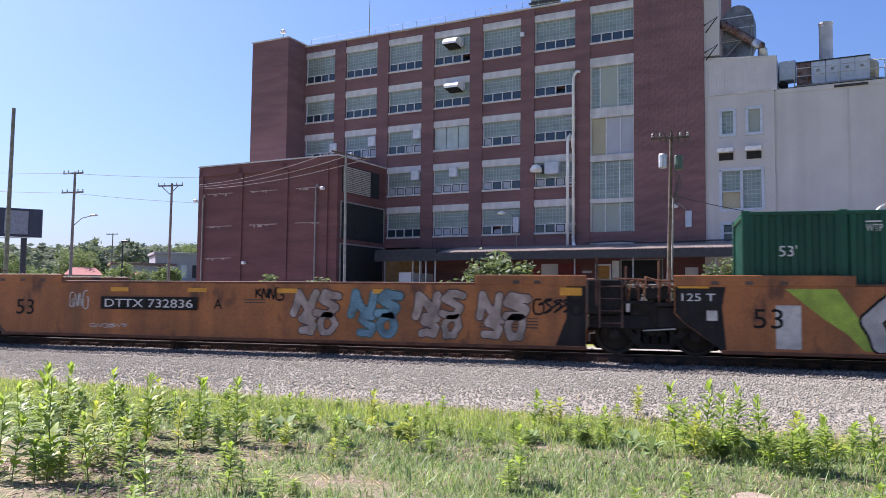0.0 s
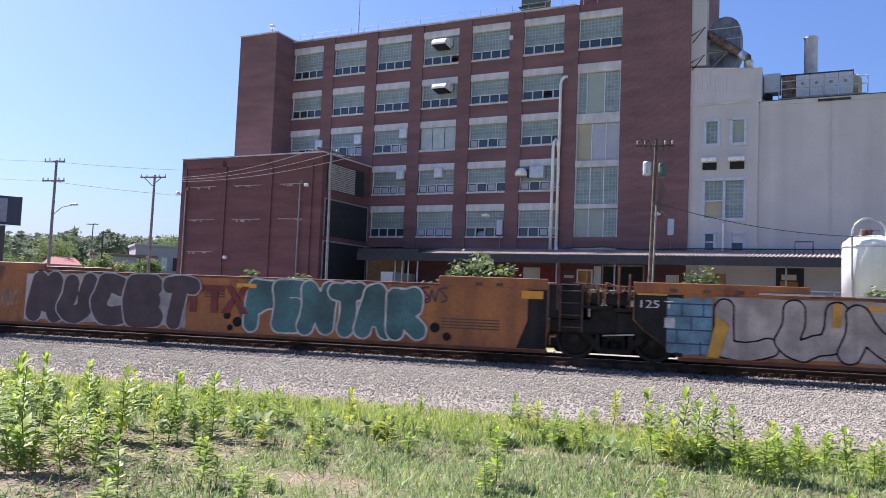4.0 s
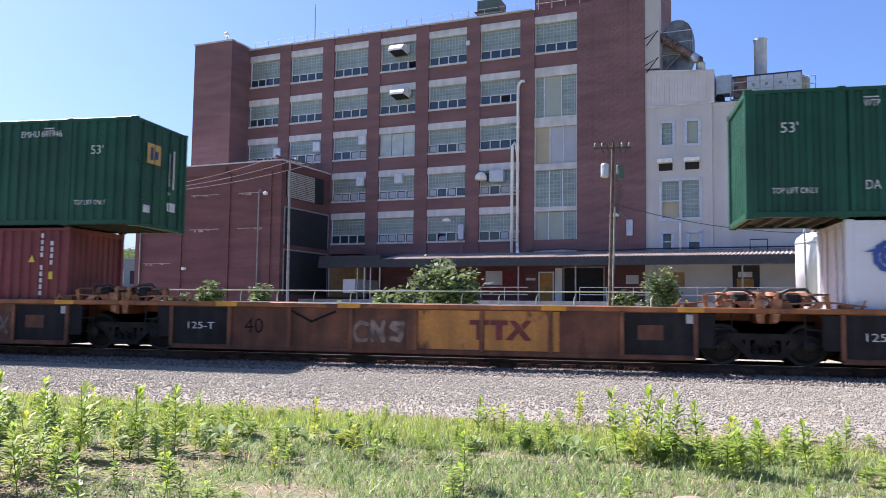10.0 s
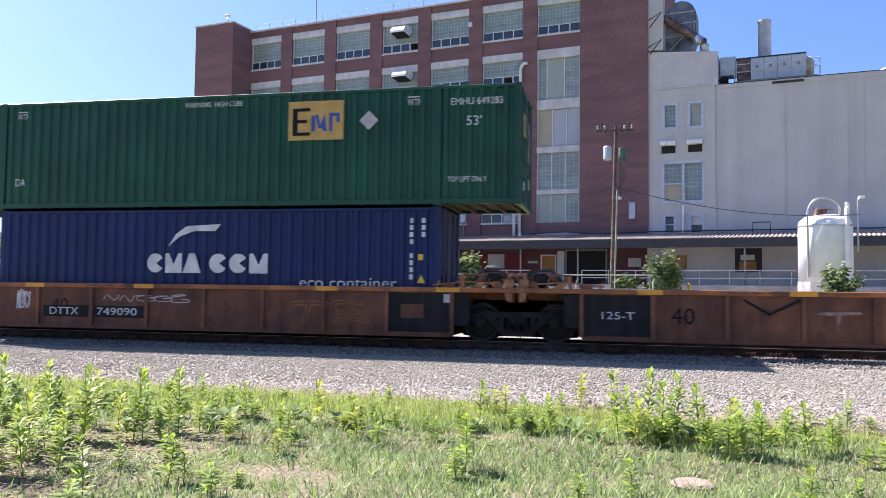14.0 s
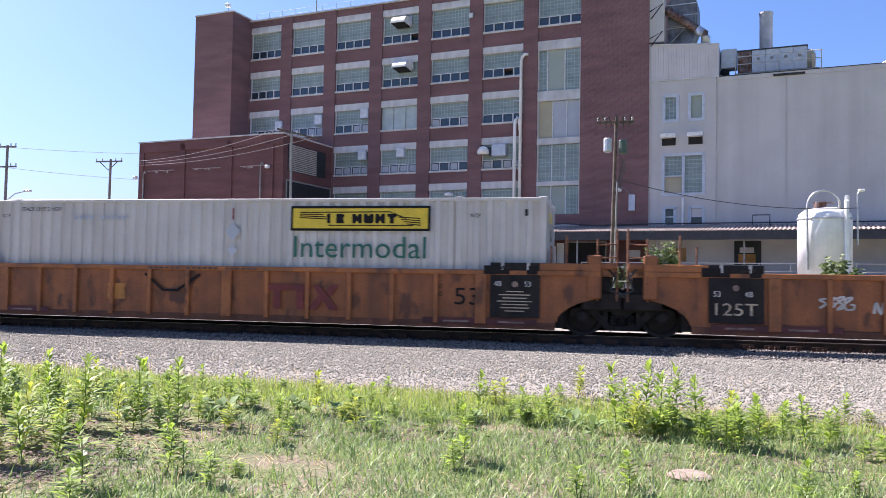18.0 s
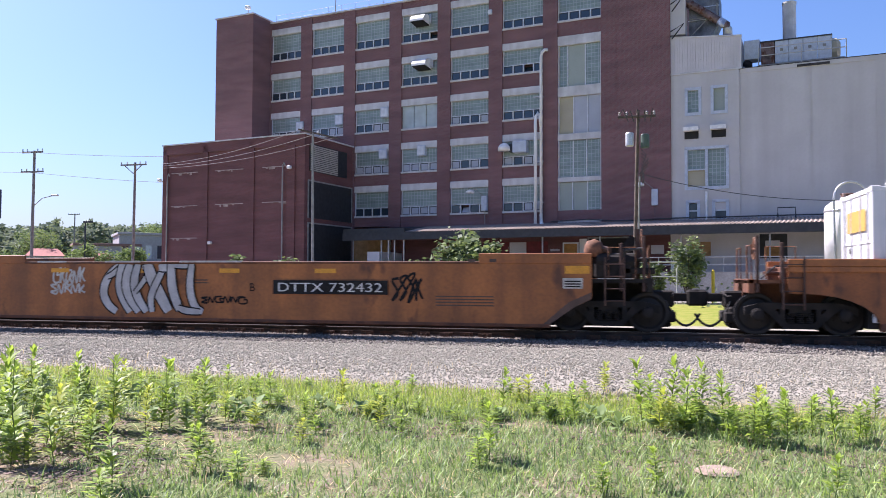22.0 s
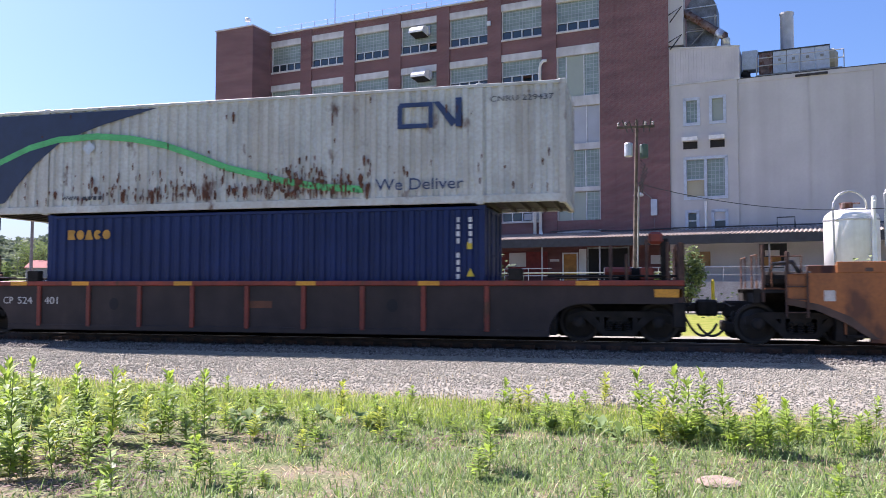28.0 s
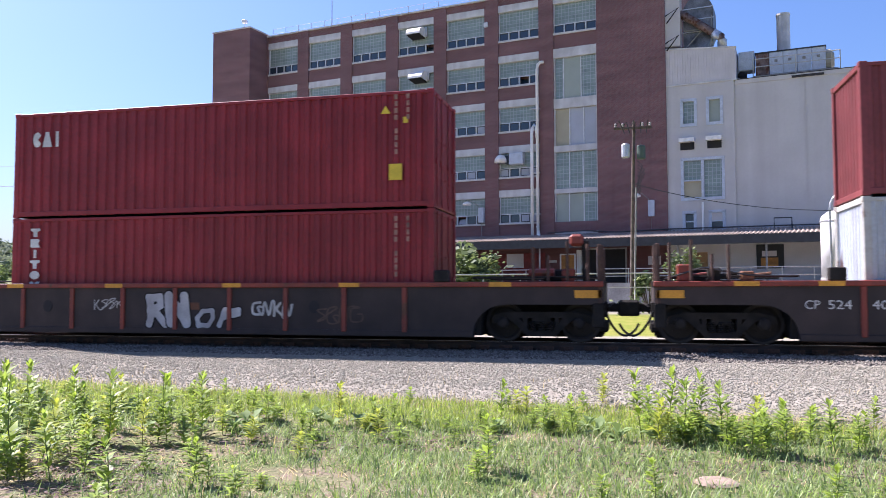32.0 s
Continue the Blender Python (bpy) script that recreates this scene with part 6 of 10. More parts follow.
# letter strokes on a 4 x 6 grid, for the sprayed pieces
STROKES = {"A": ((0, 0, 1.6, 6), (1.6, 6, 2.4, 6), (2.4, 6, 4, 0), (0.8, 2.2, 3.2, 2.2)), "C": ((4, 5.6, 1, 6), (1, 6, 0, 3), (0, 3, 1, 0), (1, 0, 4, 0.4)),
           "E": ((0.2, 0, 0.2, 6), (0.2, 6, 3.8, 5.8), (0.2, 3, 3.2, 3), (0.2, 0.1, 3.8, 0.2)), "K": ((0.2, 0, 0.2, 6), (0.4, 2.8, 3.8, 6), (1.2, 3.6, 4, 0)),
           "L": ((0.3, 6, 0.3, 0.2), (0.3, 0.2, 3.8, 0.4)), "M": ((0, 0, 0.6, 6), (0.6, 6, 2, 2), (2, 2, 3.4, 6), (3.4, 6, 4, 0)),
           "N": ((0.2, 0, 0.2, 6), (0.2, 6, 3.8, 0), (3.8, 0, 3.8, 6)), "O": ((1, 0, 0, 3), (0, 3, 1, 6), (1, 6, 3, 6), (3, 6, 4, 3), (4, 3, 3, 0), (3, 0, 1, 0)),
           "P": ((0.3, 0, 0.3, 6), (0.3, 6, 3.2, 5.8), (3.2, 5.8, 3.6, 4), (3.6, 4, 0.5, 2.8)), "R": ((0.3, 0, 0.3, 6), (0.3, 6, 3.2, 5.8), (3.2, 5.8, 3.4, 4), (3.4, 4, 0.5, 3), (1.4, 3, 4, 0)),
           "S": ((3.8, 5.4, 1, 6), (1, 6, 0.3, 4.4), (0.3, 4.4, 3.6, 2.4), (3.6, 2.4, 3, 0.2), (3, 0.2, 0.2, 0.6)), "T": ((0, 5.8, 4, 5.8), (2, 5.8, 2, 0)),
           "U": ((0.3, 6, 0.3, 1.4), (0.3, 1.4, 2, 0), (2, 0, 3.7, 1.4), (3.7, 1.4, 3.7, 6)), "V": ((0, 6, 2, 0), (2, 0, 4, 6)), "X": ((0, 6, 4, 0), (0, 0, 4, 6)),
           "7": ((0, 5.6, 4, 6), (4, 6, 1.4, 0)), "G": ((4, 5.4, 1, 6), (1, 6, 0, 3), (0, 3, 1, 0), (1, 0, 3.8, 0.4), (3.8, 0.4, 3.8, 3), (3.8, 3, 2, 3))}


def ribbon(x0, z0, x1, z1, r):
    d = Vector((x1 - x0, z1 - z0))
    if d.length < 1e-6:
        return None
    d.normalize()
    n = Vector((-d.y, d.x)) * r
    e = d * r * 0.8
    return [(x0 - e.x + n.x * 0.9, z0 - e.y + n.y * 0.9), (x0 - e.x - n.x * 0.9, z0 - e.y - n.y * 0.9), (x1 + e.x - n.x, z1 + e.y - n.y), (x1 + e.x + n.x, z1 + e.y + n.y)]


def blob_mesh(name, segs, r, y, material, z0=0.58, z1=2.17, cell=0.036, seed=0, rough=0.0):
    """One rounded flat sheet: all that lies within r of the strokes, cut at the levels z0 and z1."""
    P = np.array(segs, dtype=float)
    xa, xb = P[:, [0, 2]].min() - r - 0.08, P[:, [0, 2]].max() + r + 0.08
    za, zb = max(z0, P[:, [1, 3]].min() - r - 0.08), min(z1, P[:, [1, 3]].max() + r + 0.08)
    nx, nz = max(2, int((xb - xa) / cell)), max(2, int((zb - za) / cell))
    gx, gz = np.meshgrid(np.linspace(xa, xb, nx + 1), np.linspace(za, zb, nz + 1))
    dist = np.full(gx.shape, 9.0)
    for a0, b0, a1, b1 in P:
        dx, dz = a1 - a0, b1 - b0
        q = np.clip(((gx - a0) * dx + (gz - b0) * dz) / max(1e-9, dx * dx + dz * dz), 0, 1)
        dist = np.minimum(dist, np.hypot(gx - a0 - q * dx, gz - b0 - q * dz))
    f = r - dist + rough * (np.sin(gx * 9.1 + seed) * np.sin(gz * 8.3 + seed * 2.0) + 0.5 * np.sin(gx * 23 + gz * 17 + seed))
    verts, index, faces = [], {}, []

    def corner(i, j):
        k = (i, j)
        if k not in index:
            index[k] = len(verts)
            verts.append((gx[j, i], y, gz[j, i]))
        return index[k]

    def cross(i, j, m, n):
        k = (i, j, m, n) if (i, j) < (m, n) else (m, n, i, j)
        if k not in index:
            q = f[j, i] / (f[j, i] - f[n, m])
            index[k] = len(verts)
            verts.append((gx[j, i] + q * (gx[n, m] - gx[j, i]), y, gz[j, i] + q * (gz[n, m] - gz[j, i])))
        return index[k]

    inside = f > 0
    any_in = inside[:-1, :-1] | inside[1:, :-1] | inside[:-1, 1:] | inside[1:, 1:]
    for j, i in zip(*np.nonzero(any_in)):
        ring = ((i, j), (i + 1, j), (i + 1, j + 1), (i, j + 1))
        poly = []
        for (a0, b0), (a1, b1) in zip(ring, ring[1:] + ring[:1]):
            if inside[b0, a0]:
                poly.append(corner(a0, b0))
            if inside[b0, a0] != inside[b1, a1]:
                poly.append(cross(a0, b0, a1, b1))
        if len(poly) > 2:
            faces.append(poly)
    me = bpy.data.meshes.new(name)
    me.from_pydata([tuple(float(c) for c in v) for v in verts], [], faces)
    me.materials.append(MATS[material])
    return me


def sprayed(parent, word, x, z, w_, h, y, fill, outline, seed=1, fat=0.17, lean=0.12, shadow=None, label="", halo=None, lift=0.0, thin=1.0):
    """A sprayed piece: each fat rounded letter has a fill over its outline, and overlaps the one before."""
    r_ = random.Random(seed)
    cw = w_ / len(word)
    ln = thin * min(0.055, 0.05 * h + 0.012)
    for i, ch in enumerate(word):
        wob = [r_.uniform(-0.45, 0.45) for _ in range(6)]
        tilt, grow = r_.uniform(-0.12, 0.12), r_.uniform(0.9, 1.08)
        rr_ = h * fat * r_.uniform(0.85, 1.1) * 0.62

        def place(u, v):
            u2 = 2 + (u - 2) * (0.86 + 0.1 * math.sin(v + seed))
            px = x + cw * (i + 0.08) + cw * 0.84 * (u2 + wob[int(v) % 6] * 0.5) / 4 + lean * v / 6 * cw + tilt * (v / 6 - 0.5) * cw
            pz = z + rr_ + (h - 2 * rr_) * min(1.0, max(0.0, (v * grow + wob[int(u + 1) % 6] * 0.6) / 6))
            return px, pz
        segs = []
        for (a, b, c, d) in STROKES[ch]:
            p, q = place(a, b), place(c, d)
            bow = r_.uniform(-0.10, 0.10) * math.hypot(q[0] - p[0], q[1] - p[1])
            nx_, nz_ = -(q[1] - p[1]), q[0] - p[0]
            nn = math.hypot(nx_, nz_) + 1e-6
            pts = [(p[0] + (q[0] - p[0]) * k / 4 + nx_ / nn * bow * math.sin(math.pi * k / 4), p[1] + (q[1] - p[1]) * k / 4 + nz_ / nn * bow * math.sin(math.pi * k / 4)) for k in range(5)]
            segs += [(*m, *n) for m, n in zip(pts, pts[1:])]
        dy = y - 0.008 - lift - 0.0048 * (i % 6)
        if shadow:
            part("sprayed_shadow", blob_mesh("sprayed_shadow", [(a + 0.09, b - 0.06, c + 0.09, d - 0.06) for a, b, c, d in segs], rr_ + ln + 0.03, y - 0.004 - 0.0002 * i, shadow, seed=seed + i, rough=0.006), None, parent)
        if halo:
            part("sprayed_halo", blob_mesh("sprayed_halo", segs, rr_ + 2.0 * ln, dy + 0.0016, halo, seed=seed + i, rough=0.006), None, parent)
        part("sprayed_outline", blob_mesh("sprayed_outline", segs, rr_ + ln, dy, outline, seed=seed + i, rough=0.006), None, parent)
        part("sprayed_letter", blob_mesh("sprayed_letter", segs, rr_, dy - 0.0018, fill, seed=seed + i, rough=0.006), None, parent, label or "sprayed graffiti letter")


def scribble(parent, x, z, w_, h, y, material, n=5, seed=0, r=0.022):
    """A thin sprayed tag that cannot be read: one bent line with turns and loops."""
    r_ = random.Random(seed)
    n = max(n, 4)
    ctrl = []
    for i in range(n):
        kind = r_.choice((0, 1, 2, 3))
        c = (i + 0.5) / n
        u = 0.55 / n
        top, low, mid = r_.uniform(0.8, 1.0), r_.uniform(0.0, 0.2), r_.uniform(0.35, 0.6)
        if kind == 0:
            ctrl += [(c - u, low), (c - u * 0.6, top), (c + u * 0.2, low), (c + u * 0.7, top)]
        elif kind == 1:
            ctrl += [(c + u * 0.6, top), (c - u * 0.8, top * 0.9), (c - u * 0.8, low), (c + u * 0.8, low), (c + u * 0.9, mid), (c, mid)]
        elif kind == 2:
            ctrl += [(c - u * 0.7, top), (c - u * 0.7, low), (c - u * 0.5, mid), (c + u * 0.5, top), (c - u * 0.2, mid), (c + u, low)]
        else:
            ctrl += [(c + u * 0.8, top), (c - u * 0.7, top * 0.9), (c + u * 0.7, mid * 0.9), (c - u * 0.7, low)]
    ctrl = [(x + w_ * a, z + h * b) for a, b in ctrl]
    pts = []
    for i in range(len(ctrl) - 1):
        p0, p1, p2, p3 = ctrl[max(0, i - 1)], ctrl[i], ctrl[i + 1], ctrl[min(len(ctrl) - 1, i + 2)]
        for k in range(5):
            t_ = k / 5
            pts.append(tuple(0.5 * (2 * q1 + (q2 - q0) * t_ + (2 * q0 - 5 * q1 + 4 * q2 - q3) * t_ ** 2 + (3 * q1 - q0 - 3 * q2 + q3) * t_ ** 3) for q0, q1, q2, q3 in zip(p0, p1, p2, p3)))
    v, f = [], []
    last = len(pts) - 1
    for k, p in enumerate(pts):
        a, b = pts[max(0, k - 1)], pts[min(last, k + 1)]
        dx, dz = b[0] - a[0], b[1] - a[1]
        nn = math.hypot(dx, dz) + 1e-6
        v += [(p[0] - dz / nn * r, y - 0.006 - 0.00002 * k, p[1] + dx / nn * r), (p[0] + dz / nn * r, y - 0.006 - 0.00002 * k, p[1] - dx / nn * r)]
        if k:
            f.append((2 * k - 2, 2 * k - 1, 2 * k + 1, 2 * k))
    part("sprayed_tag", raw_mesh("sprayed_tag", np.array(v), np.array(f), material), None, parent, "thin illegible sprayed tag")


def wobbly(x0, x1, z0, z1, seed=0, k=0.08):
    r_ = random.Random(seed)
    n = 9
    top = [(x0 + (x1 - x0) * i / n, z1 - r_.uniform(0, k)) for i in range(n + 1)]
    bot = [(x1 - (x1 - x0) * i / n, z0 + r_.uniform(0, k)) for i in range(n + 1)]
    return bot[::-1] + top[::-1]


SHARED = {}


def shared(name, make):
    if name not in SHARED:
        SHARED[name] = make()
    return SHARED[name]


def truck_frame():
    m = Mesh()
    for s_ in (-1, 1):
        y0, y1 = s_ * 1.02 - 0.07, s_ * 1.02 + 0.07
        z = RAIL_Z + WHEEL_R
        up = [(-1.15, z - 0.02), (-1.15, z + 0.16), (-0.8, z + 0.26), (-0.35, z + 0.26), (0.35, z + 0.26), (0.8, z + 0.26), (1.15, z + 0.16), (1.15, z - 0.02), (0.92, z + 0.05), (0.5, z + 0.12), (0.34, z + 0.12), (-0.34, z + 0.12), (-0.5, z + 0.12), (-0.92, z + 0.05)]
        m.prism(up, y0, y1)
        m.prism([(0.55, z + 0.16), (0.80, z + 0.14), (0.36, z - 0.27), (0.20, z - 0.27)], y0, y1)
        m.prism([(-0.55, z + 0.16), (-0.80, z + 0.14), (-0.36, z - 0.27), (-0.20, z - 0.27)], y0, y1)
        m.prism([(-0.36, z - 0.31), (0.36, z - 0.31), (0.33, z - 0.19), (-0.33, z - 0.19)], y0, y1)
        m.box(-0.42, -0.32, y0, y1, z - 0.25, z + 0.2).box(0.32, 0.42, y0, y1, z - 0.25, z + 0.2)
    m.box(-0.22, 0.22, -1.05, 1.05, RAIL_Z + WHEEL_R - 0.02, RAIL_Z + WHEEL_R + 0.18)
    return m.data("side_frame", "truck_iron")


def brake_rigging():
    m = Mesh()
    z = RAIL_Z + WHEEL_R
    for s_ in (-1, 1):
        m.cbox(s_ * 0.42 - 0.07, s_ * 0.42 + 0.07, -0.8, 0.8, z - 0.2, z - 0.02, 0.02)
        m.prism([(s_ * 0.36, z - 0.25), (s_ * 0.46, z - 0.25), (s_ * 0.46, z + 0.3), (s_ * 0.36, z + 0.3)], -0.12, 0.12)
    # added boxes, no part of the rigging, hide lit ground between the wheels
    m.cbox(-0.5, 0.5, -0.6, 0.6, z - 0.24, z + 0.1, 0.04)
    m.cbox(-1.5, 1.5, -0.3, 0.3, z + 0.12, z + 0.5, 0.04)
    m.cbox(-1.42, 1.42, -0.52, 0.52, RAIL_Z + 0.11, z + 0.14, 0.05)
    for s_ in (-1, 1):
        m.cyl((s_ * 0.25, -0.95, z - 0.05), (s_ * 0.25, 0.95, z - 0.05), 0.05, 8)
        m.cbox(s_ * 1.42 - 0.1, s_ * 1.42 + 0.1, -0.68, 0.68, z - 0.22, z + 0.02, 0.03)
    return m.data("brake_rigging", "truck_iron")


def spring_mesh():
    prof = []
    for i in range(5):
        prof += [(0.055, i * 0.048), (0.085, i * 0.048 + 0.012), (0.085, i * 0.048 + 0.03), (0.055, i * 0.048 + 0.042)]
    return Mesh().lathe(prof, (0, 0, 0), n=8).data("spring", "truck_iron")


def bearing_cap():
    return Mesh().lathe([(0.03, -0.14), (0.09, -0.13), (0.14, -0.10), (0.14, 0)], (0, 0, 0), axis="y", n=12).data("bearing_cap", "truck_iron")


def wheelset_mesh():
    m = Mesh()
    for s_ in (-1, 1):
        y = s_ * 0.755
        m.lathe([(0.10, -0.09), (0.34, -0.03), (0.39, -0.07), (WHEEL_R, -0.07), (WHEEL_R - 0.004, 0.05), (WHEEL_R + 0.022, 0.055), (WHEEL_R + 0.02, 0.075), (0.39, 0.075), (0.34, 0.02), (0.10, 0.09)] if s_ < 0 else
                [(0.10, -0.09), (0.34, -0.02), (0.39, -0.075), (WHEEL_R + 0.02, -0.075), (WHEEL_R + 0.022, -0.055), (WHEEL_R - 0.004, -0.05), (WHEEL_R, 0.07), (0.39, 0.07), (0.34, 0.03), (0.10, 0.09)], (0, y, 0), axis="y", n=28)
    m.cyl((0, -1.05, 0), (0, 1.05, 0), 0.085, 12)
    for k in range(4):
        a = k * math.pi / 2 + 0.4
        m.cbox(0.22 * math.cos(a) - 0.02, 0.22 * math.cos(a) + 0.02, -0.84, -0.80, 0.22 * math.sin(a) - 0.02, 0.22 * math.sin(a) + 0.02, 0.004)
    return m.data("wheelset", "wheel_steel")


def truck(car, x, o):
    """A two-axle truck under the car at its place x; o is where it rides in the train."""
    t_ = new("truck")
    t_.parent = car
    t_.location = (x, 0, 0)
    t_["label"] = "black two-axle freight truck"
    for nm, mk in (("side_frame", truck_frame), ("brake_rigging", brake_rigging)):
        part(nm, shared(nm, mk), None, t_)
    for sx in (-0.89, 0.89):
        for s_ in (-1, 1):
            part("bearing_cap", shared("bearing_cap", bearing_cap), None, t_).matrix_basis = pose(sx, s_ * 1.08, RAIL_Z + WHEEL_R, 0, 0, 0 if s_ < 0 else 180)
    for sx in (-0.2, 0.0, 0.2):
        for sy in (-1.02, 1.02):
            part("spring", shared("spring", spring_mesh), None, t_).location = (sx, sy, RAIL_Z + WHEEL_R - 0.19)
    for dx in (-0.89, 0.89):
        ws = part("wheelset", shared("wheelset", wheelset_mesh), None, t_, "pair of dark steel wheels on an axle")
        ws.location = (dx, 0, RAIL_Z + WHEEL_R)
        WHEELSETS.append((ws, dx, o))


def coupler(car, x, s_, lower=True):
    """Draft sill, knuckle, air hose and cut lever at a coupled end; s_ is the side on which it stands out."""
    m = Mesh().cbox(min(x - s_ * 1.6, x + s_ * 0.55), max(x - s_ * 1.6, x + s_ * 0.55), -0.28, 0.28, 0.98, 1.32, 0.02)
    part("draft_sill", m, "truck_iron", car)
    a, b = sorted((x + s_ * 0.55, x + s_ * 1.15))
    part("coupler_shank", Mesh().cbox(a, b, -0.11, 0.11, 1.08, 1.28, 0.02).cbox(x + s_ * 1.15 - 0.16, x + s_ * 1.15 + 0.16, -0.2, 0.2, 0.98, 1.36, 0.05), "truck_iron", car)
    part("air_hose", Mesh().tube([(x + s_ * (0.5 + 0.78 * k / 10), -0.35 + 0.02 * k, 1.1 - 0.3 * k / 10 - 0.42 * math.sin(math.pi * k / 10) ** 0.8) for k in range(11)], 0.03, 7), "hose", car)
    part("cut_lever", Mesh().tube([(x + s_ * 0.6, -1.4, 1.25), (x + s_ * 0.62, -0.9, 1.22), (x + s_ * 0.7, -0.2, 1.3)], 0.018, 5), "truck_iron", car)


def ladder(car, x, y, z0, z1, material, w_=0.42, n=4):
    m = Mesh()
    for dx in (0, w_):
        m.box(x + dx - 0.02, x + dx + 0.02, y - 0.03, y + 0.03, z0, z1)
    for k in range(n):
        z = z0 + (z1 - z0) * (k + 0.4) / n
        m.cyl((x, y, z), (x + w_, y, z), 0.016, 6)
    part("ladder", m, material, car)


def brake_wheel(car, x, y, z):
    m = Mesh()
    ring = [(x, y + 0.24 * math.cos(a), z + 0.24 * math.sin(a)) for a in [2 * math.pi * k / 16 for k in range(17)]]
    m.tube(ring, 0.02, 6, caps=False)
    for k in range(5):
        a = 2 * math.pi * k / 5
        m.cyl((x, y, z), (x, y + 0.24 * math.cos(a), z + 0.24 * math.sin(a)), 0.012, 5)
    part("brake_wheel", m, "anchor_rust", car, "rusty hand brake wheel")


def reflectors(car, xs, z, y):
    for x in xs:
        flat(car, "reflector", [rect(x - 0.28, x + 0.28, z, z + 0.11)], y - 0.016, "reflector", "amber reflective strip")


def floor_and_ends(car, x0, x1, zb, zt, half, paint):
    """Ledges along the sides, cross-members and end floors; the rest of the bottom is open."""
    a, b = x0 + 0.3, x1 - 0.3
    for s_ in (-1, 1):
        part("floor_ledge", Mesh().box(a, b, min(s_ * (half - 0.06), s_ * (half - 0.3)), max(s_ * (half - 0.06), s_ * (half - 0.3)), zb + 0.02, zb + 0.07), "truck_iron", car)
    for k, w_ in ((0.0, 1.6), (0.36, 0.5), (0.64, 0.5), (1.0, 1.6)):
        c = a + (b - a) * k
        part("cross_member", Mesh().box(max(a, c - w_ / 2), min(b, c + w_ / 2), -half + 0.3, half - 0.3, zb + 0.0, zb + 0.08), "truck_iron", car)
    # made-up dark boxes that stop lit ground showing through the wheel arches
    for q in (x0 + 0.10, x1 - 0.5):
        part("end_underframe", Mesh().box(q, q + 0.4, -half + 0.12, half - 0.12, zb - 0.06, 1.2), "truck_iron", car)
    part("bulkhead", Mesh().box(x0 + 0.25, x0 + 0.29, -half + 0.05, half - 0.05, zb + 0.09, zt - 0.25), paint, car)
    part("bulkhead", Mesh().box(x1 - 0.29, x1 - 0.25, -half + 0.05, half - 0.05, zb + 0.09, zt - 0.25), paint, car)


def end_platform(car, x, s_, z, paint, wide=1.35, rails=True, reach=1.0):
    """Deck, posts and grab irons over the truck, towards the side s_."""
    a, b = sorted((x - s_ * 1.3, x + s_ * reach))
    part("end_deck", Mesh().box(a, b, -wide, wide, z - 0.1, z - 0.02).box(a, b, -0.4, 0.4, 1.02, z - 0.1), paint, car)
    part("end_sill", Mesh().cbox(b - 0.14 if s_ > 0 else a, b if s_ > 0 else a + 0.14, -wide, wide, z - 0.32, z, 0.015), paint, car)
    if rails:
        e = b - 0.08 if s_ > 0 else a + 0.08
        for y in (-wide + 0.06, 0.55):
            part("grab_iron", Mesh().tube([(e, y, z), (e, y, z + 0.74), (e, y + wide - 0.61, z + 0.74), (e, y + wide - 0.61, z)], 0.022, 6), "anchor_rust", car)
        for q_, top in ((0.12, 0.95), (0.62, 0.8)):
            part("end_post", Mesh().cbox(e - s_ * q_ - 0.035, e - s_ * q_ + 0.035, -wide + 0.0, -wide + 0.07, z - 0.3, z + top, 0.01), "post_brown", car, "rusty upright post")
        m = Mesh()
        m.tube([(e - s_ * 0.9, -wide + 0.05, z), (e - s_ * 0.9, -wide + 0.05, z + 0.7), (e - s_ * 0.3, -wide + 0.05, z + 0.7), (e - s_ * 0.3, -wide + 0.05, z)], 0.018, 6)
        part("grab_iron", m, "anchor_rust", car)
        part("brake_gear", Mesh().cbox(x - 0.35, x + 0.15, -0.9, -0.45, z, z + 0.28, 0.03).cyl((x - 0.7, -0.7, z + 0.12), (x + 0.5, -0.7, z + 0.12), 0.05, 8).cbox(x + 0.3, x + 0.6, 0.2, 0.7, z, z + 0.35, 0.03).cyl((x - 0.5, 0.1, z + 0.18), (x + 0.4, 0.1, z + 0.18), 0.11, 10), "well_rust", car, "rusty brake cylinder and valves on the deck")
        part("brake_hose", Mesh().tube([(x - 0.8, -1.0, z), (x - 0.5, -1.05, z + 0.28), (x, -1.1, z + 0.3), (x + 0.5, -1.0, z + 0.05)], 0.025, 6), "hose", car)


HALF = 1.42   # half width over the well sides


